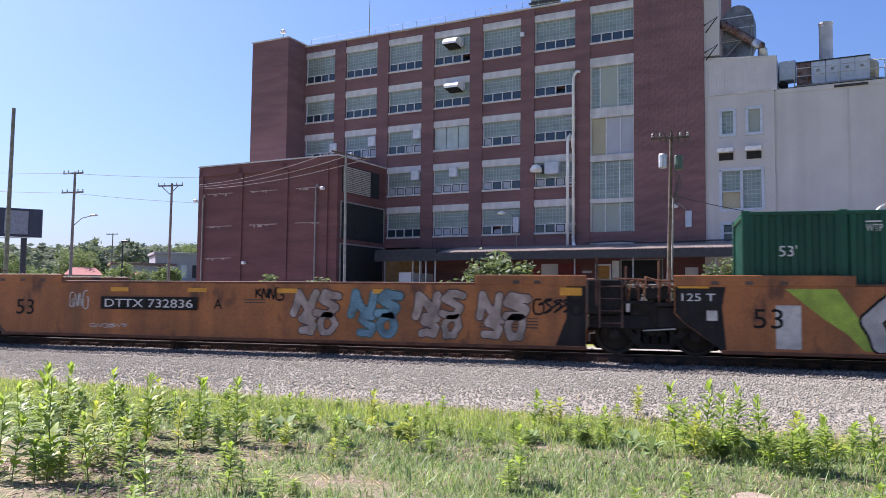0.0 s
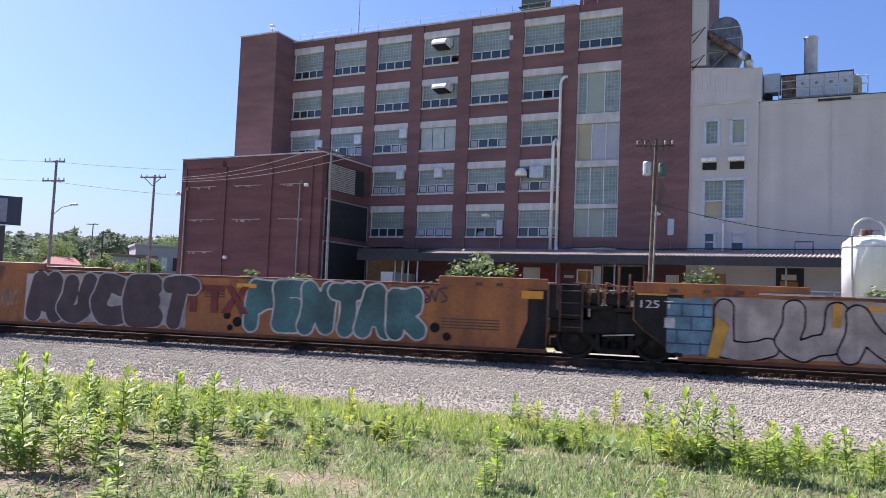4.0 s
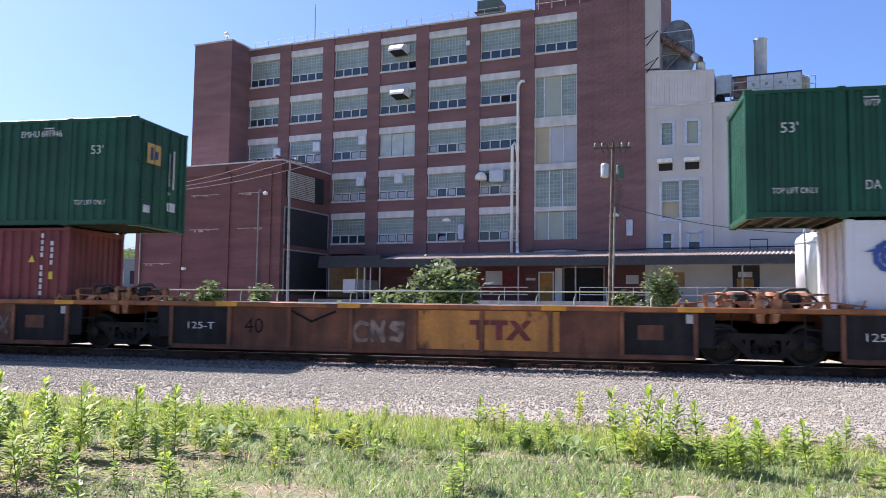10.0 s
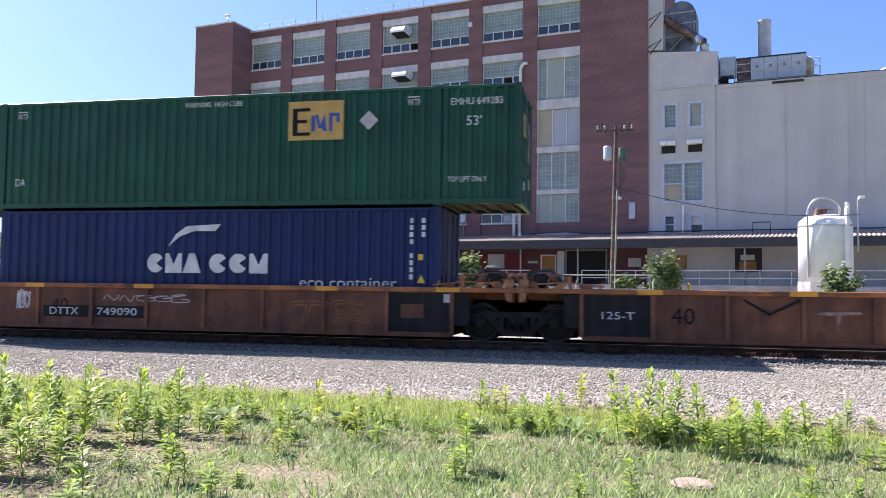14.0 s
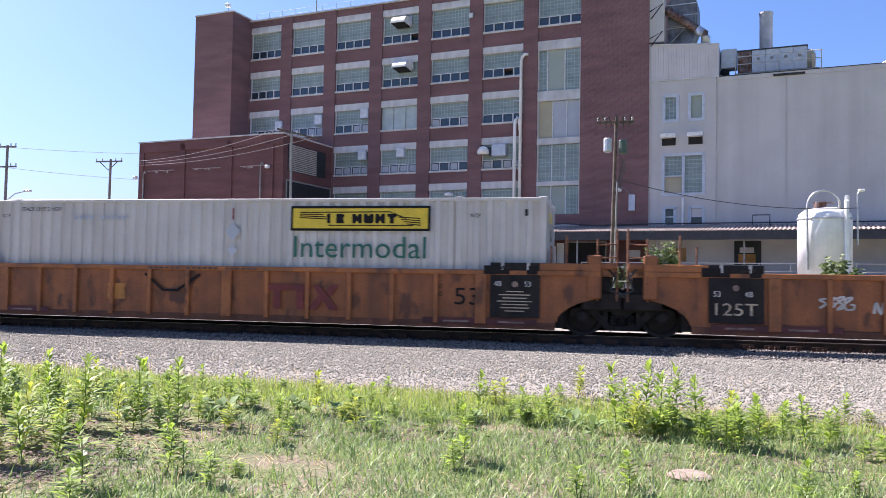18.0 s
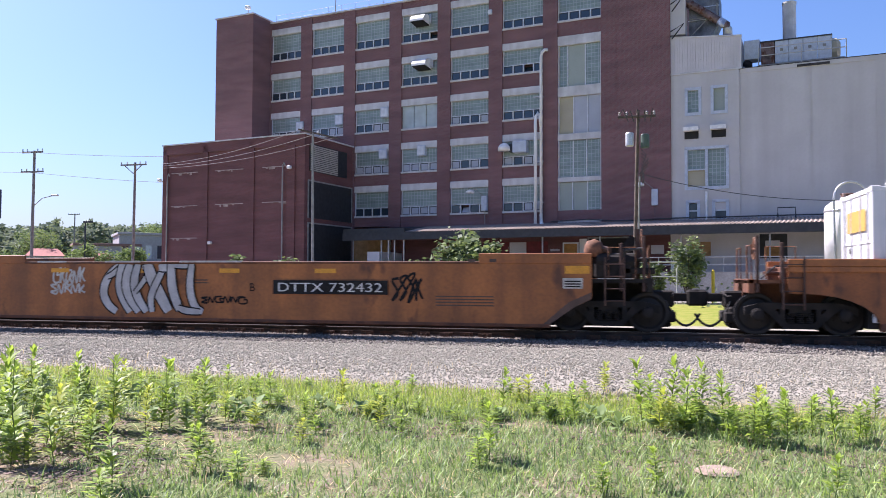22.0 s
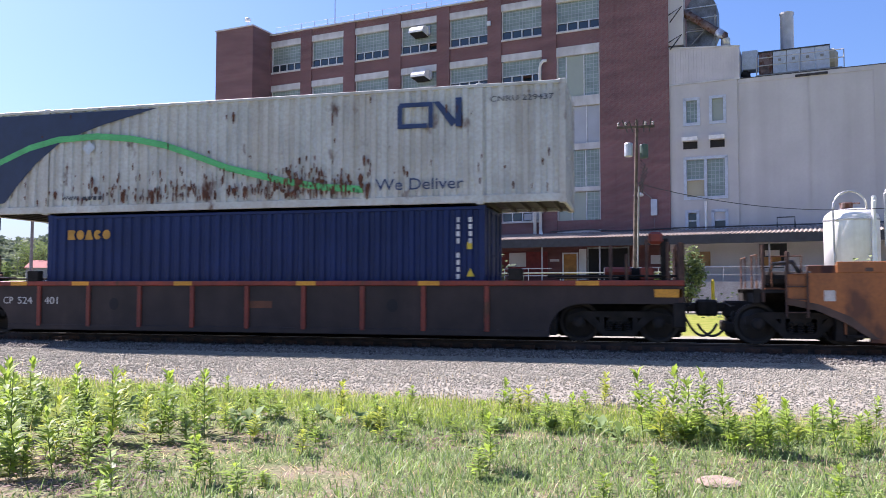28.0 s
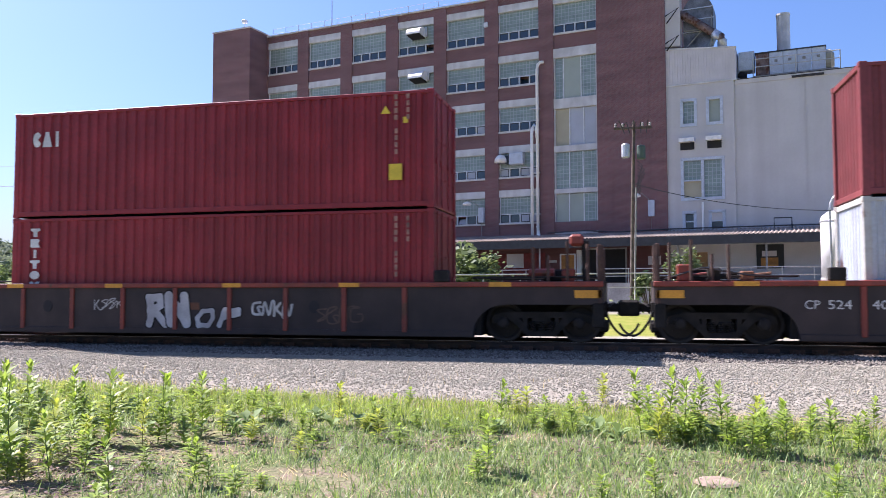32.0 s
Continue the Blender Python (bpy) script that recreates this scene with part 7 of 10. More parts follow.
def smooth_unit(lo, ro, own_left, own_right, label, lead_truck):
    """Smooth-sided orange well between truck centres lo and ro."""
    c = (lo + ro) / 2
    h = (ro - lo) / 2
    car = on_train(new("well_car"), c)
    tagged(car, label, "rail car", "well cars")
    zb, zt, zh = 0.56, 1.95, 2.19
    L = [(-h - 0.35, 1.95), (-h - 0.35, 1.28), (-h + 0.25, 1.15), (-h + 0.8, 0.9), (-h + 1.3, zb)] if own_left else [(-h + 0.42, 1.95), (-h + 0.42, 1.35), (-h + 0.6, 1.15), (-h + 1.4, zb)]
    Rr = [(h - 1.3, zb), (h - 0.75, 0.95), (h - 0.35, 1.15), (h - 0.35, 1.95)] if own_right else [(h - 1.5, zb), (h - 1.5, 1.95)]
    xl, xr = L[0][0], Rr[-1][0]
    for s_ in (-1, 1):
        y0, y1 = sorted((s_ * HALF, s_ * (HALF - 0.05)))
        part("side_panel", Mesh().prism(L + Rr, y0, y1), "well_orange", car)
        part("top_chord", Mesh().cbox(xl + 3.6, xr - 2.6, min(s_ * (HALF + 0.012), s_ * (HALF - 0.16)), max(s_ * (HALF + 0.012), s_ * (HALF - 0.16)), zt, zt + 0.06, 0.012), "well_rust", car, "rusted top edge")
        for a, b in ((xl + (1.0 if own_left else 0.0), xl + 3.65), (xr - 2.6, xr)):
            part("raised_end", Mesh().cbox(a, b, y0 - (0.014 if s_ < 0 else 0), y1 + (0.014 if s_ > 0 else 0), zt, zh, 0.012), "well_orange", car)
        part("bottom_sill", Mesh().cbox(L[-1][0], Rr[0][0], min(s_ * (HALF + 0.01), s_ * (HALF - 0.2)), max(s_ * (HALF + 0.01), s_ * (HALF - 0.2)), zb - 0.085, zb, 0.01), "well_rust", car)
    floor_and_ends(car, xl + 0.9, xr - 0.9, zb, zt, HALF, "well_orange_old")
    fy = -HALF
    if own_left:
        end_platform(car, -h, -1, 1.62, "truck_iron")
        coupler(car, -h - 0.8, -1)
        part("brake_box", Mesh().cbox(-h - 0.3, -h + 0.7, -1.3, -0.9, 1.62, 1.9, 0.04), "truck_iron", car)
        flat(car, "placard", [rect(-h + 0.4, -h + 0.62, 1.35, 1.58)], fy - 0.006, "plate_white", "small white placard")
        flat(car, "wheel_guard", [[(-h - 0.34, 1.28), (-h + 0.25, 1.15), (-h + 0.8, 0.9), (-h + 1.3, zb), (-h + 1.45, zb), (-h + 0.92, 1.02), (-h + 0.32, 1.28), (-h - 0.34, 1.42)]], fy - 0.004, "letter_dark", "soot-dark edge over the truck")
        ladder(car, -h - 0.35, fy - 0.05, 1.0, 2.1, "post_brown")
        part("reservoir", Mesh().cyl((-h - 0.75, -1.1, 1.82), (-h + 0.2, -1.1, 1.82), 0.18, 12), "truck_iron", car, "black air reservoir")
        part("hose_loop", Mesh().tube([(-h - 0.7, -1.2, 1.7), (-h - 0.6, -1.28, 2.15), (-h - 0.2, -1.28, 2.2), (-h + 0.1, -1.2, 1.75)], 0.05, 7), "hose", car)
    else:
        flat(car, "end_paint", [[(-h + 0.44, 1.93), (-h + 0.44, 1.36), (-h + 0.62, 1.16), (-h + 1.38, zb + 0.01), (-h + 1.5, zb + 0.01), (-h + 1.42, 1.5), (-h + 1.5, 1.93)]], fy - 0.004, "black_paint", "black-painted end")
        lettering(car, "125 T", -h + 0.58, fy - 0.012, 1.62, 0.17, "letter_white", 0.7)
        flat(car, "placard", [rect(-h + 1.1, -h + 1.32, 1.2, 1.42)], fy - 0.010, "plate_white", "small white placard")
        part("articulation_arm", Mesh().cbox(-h - 0.3, -h + 1.4, -0.45, 0.45, 0.98, 1.35, 0.03), "truck_iron", car)
        part("end_deck", Mesh().box(-h + 0.0, -h + 1.3, -1.35, 1.35, 1.5, 1.58), "black_paint", car)
        part("end_bulkhead", Mesh().cbox(-h + 0.05, -h + 1.35, -1.25, 1.25, 1.0, 1.5, 0.03), "black_paint", car)
        flat(car, "end_reflector", [rect(-h + 0.5, -h + 1.15, 1.90, 1.945)], fy - 0.016, "reflector")
        for dx, top in ((0.1, 2.52), (0.34, 2.36)):
            part("grab_post", Mesh().tube([(-h + dx, -1.3, 1.5), (-h + dx, -1.32, top)], 0.024, 6), "well_rust", car)
        part("joint_housing", Mesh().cbox(-h - 0.55, -h + 0.6, -1.2, 1.2, 0.98, 1.62, 0.06), "truck_iron", car, "black housing over the shared truck")
        part("hand_brake_chain_box", Mesh().cbox(-h - 0.2, -h + 0.35, -1.25, -0.7, 1.62, 1.95, 0.05), "truck_iron", car)
        for k in range(7):
            x_ = -h - 0.75 + 0.17 * k
            part("brake_pipe", Mesh().tube([(x_, -1.22 + 0.05 * (k % 3), 1.6), (x_ + 0.05, -1.25, 1.95 + 0.07 * (k % 4)), (x_ + 0.28, -1.2, 2.08 - 0.06 * (k % 3)), (x_ + 0.42, -1.1, 1.72)], 0.026, 6), "sun_toned_rust" if k % 2 else "anchor_rust", car)
        part("lever_rod", Mesh().tube([(-h - 0.9, -1.24, 2.12), (-h + 0.5, -1.24, 2.06)], 0.028, 6), "anchor_rust", car, "rusty lever rod across the joint")
        part("white_rod", Mesh().tube([(-h - 0.25, -1.30, 0.95), (-h + 0.45, -1.30, 1.0)], 0.016, 5), "plate_white", car, "thin pale brake rod")
    if own_right:
        end_platform(car, h, 1, 1.62, "truck_iron")
        coupler(car, h + 0.8, 1)
        brake_wheel(car, h + 0.75, -0.9, 2.5)
        flat(car, "end_reflector", [rect(h - 0.95, h - 0.4, 1.72, 1.9)], fy - 0.016, "reflector", "amber reflective strip")
        part("brake_stand", Mesh().box(h + 0.62, h + 0.72, -1.05, -0.75, 1.6, 2.75), "post_brown", car)
        part("brake_lever", Mesh().prism([(h - 0.35, 1.62), (h + 0.5, 1.62), (h + 0.62, 2.55), (h + 0.5, 2.62), (h + 0.1, 2.05), (h - 0.35, 1.95)], -0.9, -0.6), "truck_iron", car, "black brake gear casing")
        part("brake_box", Mesh().cbox(h - 0.3, h + 0.55, -1.3, -0.95, 1.62, 1.98, 0.04), "truck_iron", car)
        part("gear_case", Mesh().cbox(h - 0.55, h + 0.45, -1.15, -0.4, 1.62, 2.12, 0.05), "truck_iron", car, "black brake gear case on the end deck")
        part("dome", Mesh().lathe([(0.20, 0), (0.23, 0.12), (0.22, 0.26), (0.16, 0.37), (0.02, 0.42)], (h - 0.32, -1.05, 2.1), n=14), "anchor_rust", car, "rusty round dome on the end deck", smooth=True)
        part("gear_shelf", Mesh().cbox(h + 0.3, h + 1.05, -1.3, -0.5, 1.72, 1.86, 0.02).cbox(h + 0.4, h + 0.95, -1.25, -0.6, 2.0, 2.08, 0.02), "truck_iron", car)
        part("bent_pipe", Mesh().tube([(h - 0.15, -1.1, 2.3), (h + 0.02, -1.12, 2.26), (h + 0.08, -1.15, 2.05), (h + 0.08, -1.15, 1.7)], 0.09, 9), "post_brown", car, "rusty bent pipe beside the dome")
        flat(car, "placard", [rect(h - 1.0, h - 0.55, 1.38, 1.62)], fy - 0.006, "plate_white", "black and white lined placard")
        flat(car, "placard_bars", [rect(h - 0.96, h - 0.59, 1.41 + k * 0.06, 1.44 + k * 0.06) for k in range(3)], fy - 0.011, "letter_black")
        flat(car, "wheel_guard", [[(h - 1.45, zb), (h - 1.3, zb), (h - 0.75, 0.95), (h - 0.36, 1.15), (h - 0.36, 1.3), (h - 0.88, 1.06)]], fy - 0.004, "letter_dark", "soot-dark edge over the truck")
        ladder(car, h - 0.05, fy - 0.05, 1.0, 2.1, "post_brown")
        part("reservoir", Mesh().cyl((h - 0.25, -1.12, 2.0), (h + 0.6, -1.12, 2.0), 0.2, 12), "truck_iron", car, "black air reservoir")
        part("hose_loop", Mesh().tube([(h + 0.2, -1.2, 1.7), (h + 0.4, -1.28, 2.25), (h + 0.75, -1.28, 2.3), (h + 0.95, -1.2, 1.55)], 0.05, 7), "hose", car)
    else:
        part("end_cabinet", Mesh().cbox(h - 1.5, h - 0.75, -1.36, 1.36, 1.30, 2.1, 0.03), "black_paint", car, "black end structure over the shared truck")
        flat(car, "end_paint", [[(h - 2.2, zb + 0.01), (h - 1.51, zb + 0.01), (h - 1.51, 1.93), (h - 1.95, 1.93), (h - 1.95, 1.2)]], fy - 0.004, "black_paint", "black-painted end")
        part("articulation_arm", Mesh().cbox(h - 1.6, h + 0.3, -0.4, 0.4, 0.9, 1.25, 0.03), "truck_iron", car)
        part("link_hose", Mesh().tube([(h - 0.8, -1.0, 1.7), (h - 0.3, -1.05, 1.95), (h + 0.1, -1.0, 1.7), (h + 0.5, -0.95, 1.9)], 0.03, 6).tube([(h - 0.75, -0.7, 1.6), (h - 0.2, -0.75, 1.75), (h + 0.3, -0.7, 1.6)], 0.03, 6), "hose", car)
        ladder(car, h - 1.2, fy - 0.04, 1.0, 2.1, "post_brown", 0.5)
        part("corner_post", Mesh().box(h - 1.3, h - 1.24, fy - 0.02, fy + 0.05, 1.5, 2.6), "post_brown", car, "tall rusty corner post")
        part("end_bulkhead", Mesh().cbox(h - 1.49, h - 0.05, -1.22, 1.22, 0.98, 1.3, 0.03), "black_paint", car)
        part("end_step", Mesh().box(h - 0.74, h - 0.1, -1.34, 1.34, 1.55, 1.62), "black_paint", car)
        for dx, top in ((0.62, 2.4), (0.35, 2.1)):
            part("grab_post", Mesh().tube([(h - dx, -1.28, 1.6), (h - dx, -1.3, top)], 0.022, 6), "well_rust", car)
        part("valve_box", Mesh().cbox(h - 0.7, h - 0.3, -1.2, -0.8, 1.62, 1.95, 0.04), "truck_iron", car)
        flat(car, "end_reflector", [rect(h - 2.1, h - 1.6, 1.72, 1.9)], fy - 0.016, "reflector")
    reflectors(car, (-h + 5.2, -h + 7.6, -h + 10.2, -h + 12.8), 1.72, fy)
    flat(car, "stencils", [rect(x, x + 0.16, 1.98, 2.06) for x in (-h + 1.2, -h + 1.9, -h + 2.6, h - 3.2, h - 2.7)], fy - 0.020, "letter_dark", "small stencilled marks")
    flat(car, "stencil_block", [rect(h - 4.0, h - 2.6, z, z + 0.03) for z in (0.95, 1.02, 1.09, 1.16)] + [rect(-h + 9.0, -h + 9.6, z, z + 0.03) for z in (1.45, 1.52)], fy - 0.006, "letter_dark", "small unreadable stencilled lines")
    for x_, o_ in ((-h, lo),) if lead_truck == "L" else ((h, ro),) if lead_truck == "R" else ((-h, lo), (h, ro)):
        truck(car, x_, o_)
    return car, h


def number_board(car, s, x, z, w_=3.0, h_=0.34):
    flat(car, "number_board", [rect(x, x + w_, z, z + h_)], -HALF - 0.036, "black_paint", "black number board")
    lettering(car, s, x + 0.14, -HALF - 0.042, z + 0.06, h_ - 0.12, "letter_white", w_ - 0.28)


def ttx_mark(car, x, z, w_, h_, y, material="logo_maroon"):
    """The owner's mark as plain bars and chevrons."""
    u = w_ / 10
    t_ = h_ * 0.24
    P = [rect(x, x + 3.2 * u, z + h_ - t_, z + h_), rect(x + 1.1 * u, x + 2.1 * u, z, z + h_ - t_), rect(x + 3.4 * u, x + 6.2 * u, z + h_ - t_, z + h_), rect(x + 4.3 * u, x + 5.3 * u, z, z + h_ - t_)]
    P += [[(x + 6.4 * u, z + h_), (x + 5.9 * u + 1.5 * u, z + h_), (x + 10 * u, z), (x + 8.8 * u, z)], [(x + 5.8 * u, z), (x + 7.0 * u, z), (x + 8.0 * u, z + h_ * 0.45), (x + 7.4 * u, z + h_ * 0.6)], [(x + 8.3 * u, z + h_ * 0.75), (x + 8.8 * u, z + h_ * 0.55), (x + 10 * u, z + h_), (x + 8.9 * u, z + h_)]]
    flat(car, "owner_mark", P, y, material, "dark maroon mark of bars and chevrons")


def panel_unit(lo, ro, label, lead, yellow=(), first=False, last=False, words=()):
    """Low rusty well for forty-foot boxes, with an orange top chord over panels and posts."""
    c, h = (lo + ro) / 2, (ro - lo) / 2
    car = on_train(new("well_car"), c)
    tagged(car, label, "rail car", "well cars")
    zb, zt = 0.56, 1.66
    xl, xr = -h + 1.5, h - 1.5
    for s_ in (-1, 1):
        y0, y1 = sorted((s_ * (HALF - 0.03), s_ * (HALF - 0.08)))
        part("side_plate", Mesh().box(xl, xr, y0, y1, zb, zt - 0.1), "well_rust", car)
        a, b = sorted((s_ * (HALF + 0.02), s_ * (HALF - 0.2)))
        part("top_chord", Mesh().cbox(-h - (1.0 if first and False else 0.0), h, a, b, zt - 0.12, zt, 0.015), "well_orange", car, "orange top chord")
        part("bottom_chord", Mesh().cbox(xl, xr, min(s_ * HALF, s_ * (HALF - 0.2)), max(s_ * HALF, s_ * (HALF - 0.2)), zb - 0.08, zb + 0.03, 0.012), "well_rust", car)
        n = 8
        for k in range(n + 1):
            x = xl + (xr - xl) * k / n
            part("side_post", Mesh().cbox(x - 0.05, x + 0.05, min(s_ * (HALF + 0.03), s_ * (HALF - 0.06)), max(s_ * (HALF + 0.03), s_ * (HALF - 0.06)), zb, zt - 0.12, 0.01), "post_rust", car)
        mid = (xl + xr) / 2
        part("centre_post", Mesh().cbox(mid - 0.22, mid - 0.02, min(s_ * (HALF + 0.03), s_ * (HALF - 0.06)), max(s_ * (HALF + 0.03), s_ * (HALF - 0.06)), zb, zt - 0.12, 0.02), "well_rust", car)
    fy = -HALF + 0.03
    floor_and_ends(car, xl, xr, zb, zt, HALF - 0.05, "well_rust")
    w8 = (xr - xl) / 8
    if not last:
        flat(car, "end_panel", [rect(xl + 0.02, xl + w8 - 0.05, zb + 0.04, zt - 0.14)], fy - 0.006, "black_paint", "black end panel")
        lettering(car, "125-T", xl + 0.45, fy - 0.013, 0.98, 0.17, "letter_white", 0.72)
    if not first:
        flat(car, "end_panel", [rect(xr - w8 + 0.05, xr - 0.02, zb + 0.04, zt - 0.14)], fy - 0.006, "black_paint", "black end panel")
        flat(car, "rust_patch", [rect(xr - w8 + 0.35, xr - w8 + 0.9, 0.92, 1.25)], fy - 0.011, "well_rust")
    flat(car, "placard", [rect(xr - 0.2, xr + 0.0, 1.3, 1.5)], fy - 0.03, "plate_white", "small white placard")
    reflectors(car, (-h + 3.0, -h + 6.2, h - 4.6, h - 1.6), zt - 0.115, -HALF - 0.012)
    for k in yellow:
        flat(car, "painted_panel", [rect(xl + w8 * k + 0.06, xl + w8 * (k + 1) + (0.20 if k == yellow[-1] else -0.06), zb + 0.05, zt - 0.14)], fy - 0.006, "well_yellow", "amber painted panel")
    if yellow:
        ttx_mark(car, xl + w8 * yellow[0] + 1.3, 0.85, 1.45, 0.45, fy - 0.03)
    lettering(car, "40", xl + w8 * 1.25, fy - 0.013, 0.9, 0.36, "letter_black", 0.5)
    lettering(car, "52,800 LBS. MAX. GROSS WT. PER APPT. CONTAINER", -h + 4.5, -HALF - 0.026, zt - 0.095, 0.075, "letter_dark", 3.0, name="stencil")
    for s2, own in ((-1, last), (1, first)):
        x = s2 * h
        end_platform(car, x - s2 * 0.3, s2, zt - 0.02, "well_orange_old", 1.36, own, 1.5 if own else 0.25)
        part("stirrup", Mesh().tube([(x - s2 * 1.1, -1.38, zt - 0.1), (x - s2 * 1.1, -1.4, 0.85), (x - s2 * 0.75, -1.4, 0.85), (x - s2 * 0.75, -1.38, zt - 0.1)], 0.02, 6).tube([(x - s2 * 1.1, -1.4, 1.2), (x - s2 * 0.75, -1.4, 1.2)], 0.018, 6), "truck_iron", car)
        if own:
            coupler(car, x + s2 * 0.9, s2)
            brake_wheel(car, x + s2 * 0.2, -0.8, 2.4)
            part("brake_stand", Mesh().box(x + s2 * 0.12 - 0.05, x + s2 * 0.12 + 0.05, -0.95, -0.65, 1.6, 2.6), "well_rust", car)
        else:
            part("valve", Mesh().cbox(x - s2 * 0.55 - 0.16, x - s2 * 0.55 + 0.16, -1.25, -0.95, zt, zt + 0.34, 0.05), "truck_iron", car)
            for k, (q_, w_, hh, ln_) in enumerate(((0.18, 0.10, 0.36, 0.02), (0.42, 0.22, 0.16, -0.08), (0.7, 0.07, 0.24, 0.05), (0.95, 0.26, 0.13, 0.10), (1.25, 0.08, 0.30, -0.04), (1.6, 0.30, 0.10, 0.0), (1.9, 0.06, 0.2, 0.06))):
                u_ = x - s2 * q_
                part("bracket", Mesh().prism([(u_ - w_ / 2, zt), (u_ + w_ / 2, zt), (u_ + w_ / 2 + ln_, zt + hh), (u_ - w_ / 2 + ln_ * 1.6, zt + hh * 0.86)], -1.34, -1.34 + 0.06 + 0.05 * (k % 3)), ("sun_toned_rust", "well_orange", "anchor_rust")[k % 3], car, "rusty bracket on the deck, the lightest ones coloured as sunlit")
            part("tie_rod", Mesh().tube([(x - s2 * 2.0, -1.3, zt + 0.05), (x - s2 * 1.2, -1.33, zt + 0.14), (x - s2 * 0.2, -1.3, zt + 0.08)], 0.02, 6), "sun_toned_rust", car)
            part("brake_cylinder", Mesh().cyl((x - s2 * 0.3, -0.85, zt + 0.24), (x - s2 * 1.0, -0.85, zt + 0.2), 0.15, 12), "sun_toned_rust", car)
            part("air_hose", Mesh().tube([(x - s2 * 1.1, -1.2, zt + 0.1), (x - s2 * 0.8, -1.25, zt + 0.42), (x - s2 * 0.45, -1.25, zt + 0.4), (x - s2 * 0.1, -1.2, zt + 0.22)], 0.035, 7), "hose", car)
            part("knee_plate", Mesh().prism([(x - s2 * 0.05, zt + 0.2), (x - s2 * 0.30, zt + 0.2), (x - s2 * 0.22, zt - 0.3), (x - s2 * 0.10, zt - 0.3)], -1.42, -1.34), "sun_toned_rust", car, "rusty hanging plate")
            part("slack_adjuster", Mesh().lathe([(0.13, 0), (0.15, 0.05), (0.07, 0.1), (0.07, 0.22), (0.17, 0.27), (0.12, 0.36)], (x - s2 * 0.15, -1.1, zt), n=12), "sun_toned_rust", car, "rusty brake valve")
            part("grab_loop", Mesh().tube([(x - s2 * 1.25, -1.3, zt), (x - s2 * 1.25, -1.3, zt + 0.3), (x - s2 * 0.85, -1.3, zt + 0.3), (x - s2 * 0.85, -1.3, zt + 0.12)], 0.03, 6), "anchor_rust", car)
            part("rod", Mesh().tube([(x - s2 * 0.9, -1.15, zt + 0.16), (x + s2 * 0.1, -1.2, zt + 0.2)], 0.035, 6), "anchor_rust", car)
            part("end_plate", Mesh().cbox(min(x - s2 * 1.5, x - s2 * 1.1), max(x - s2 * 1.5, x - s2 * 1.1), -HALF + 0.03, -HALF + 0.12, 0.75, zt - 0.12, 0.02), "black_paint", car)
            part("articulation_arm", Mesh().cbox(x - 1.2, x + 0.2, -0.4, 0.4, 0.95, 1.4, 0.03) if s2 > 0 else Mesh().cbox(x - 0.2, x + 1.2, -0.4, 0.4, 0.95, 1.4, 0.03), "truck_iron", car)
    for q, w8k, z, hh, ww, mt in words:
        lettering(car, q, xl + w8 * w8k, fy - 0.013, z, hh, mt, ww)
    for x_, o_ in ((-h, lo), (h, ro)) if lead == "B" else ((-h, lo),):
        truck(car, x_, o_)
    return car, h, xl, w8


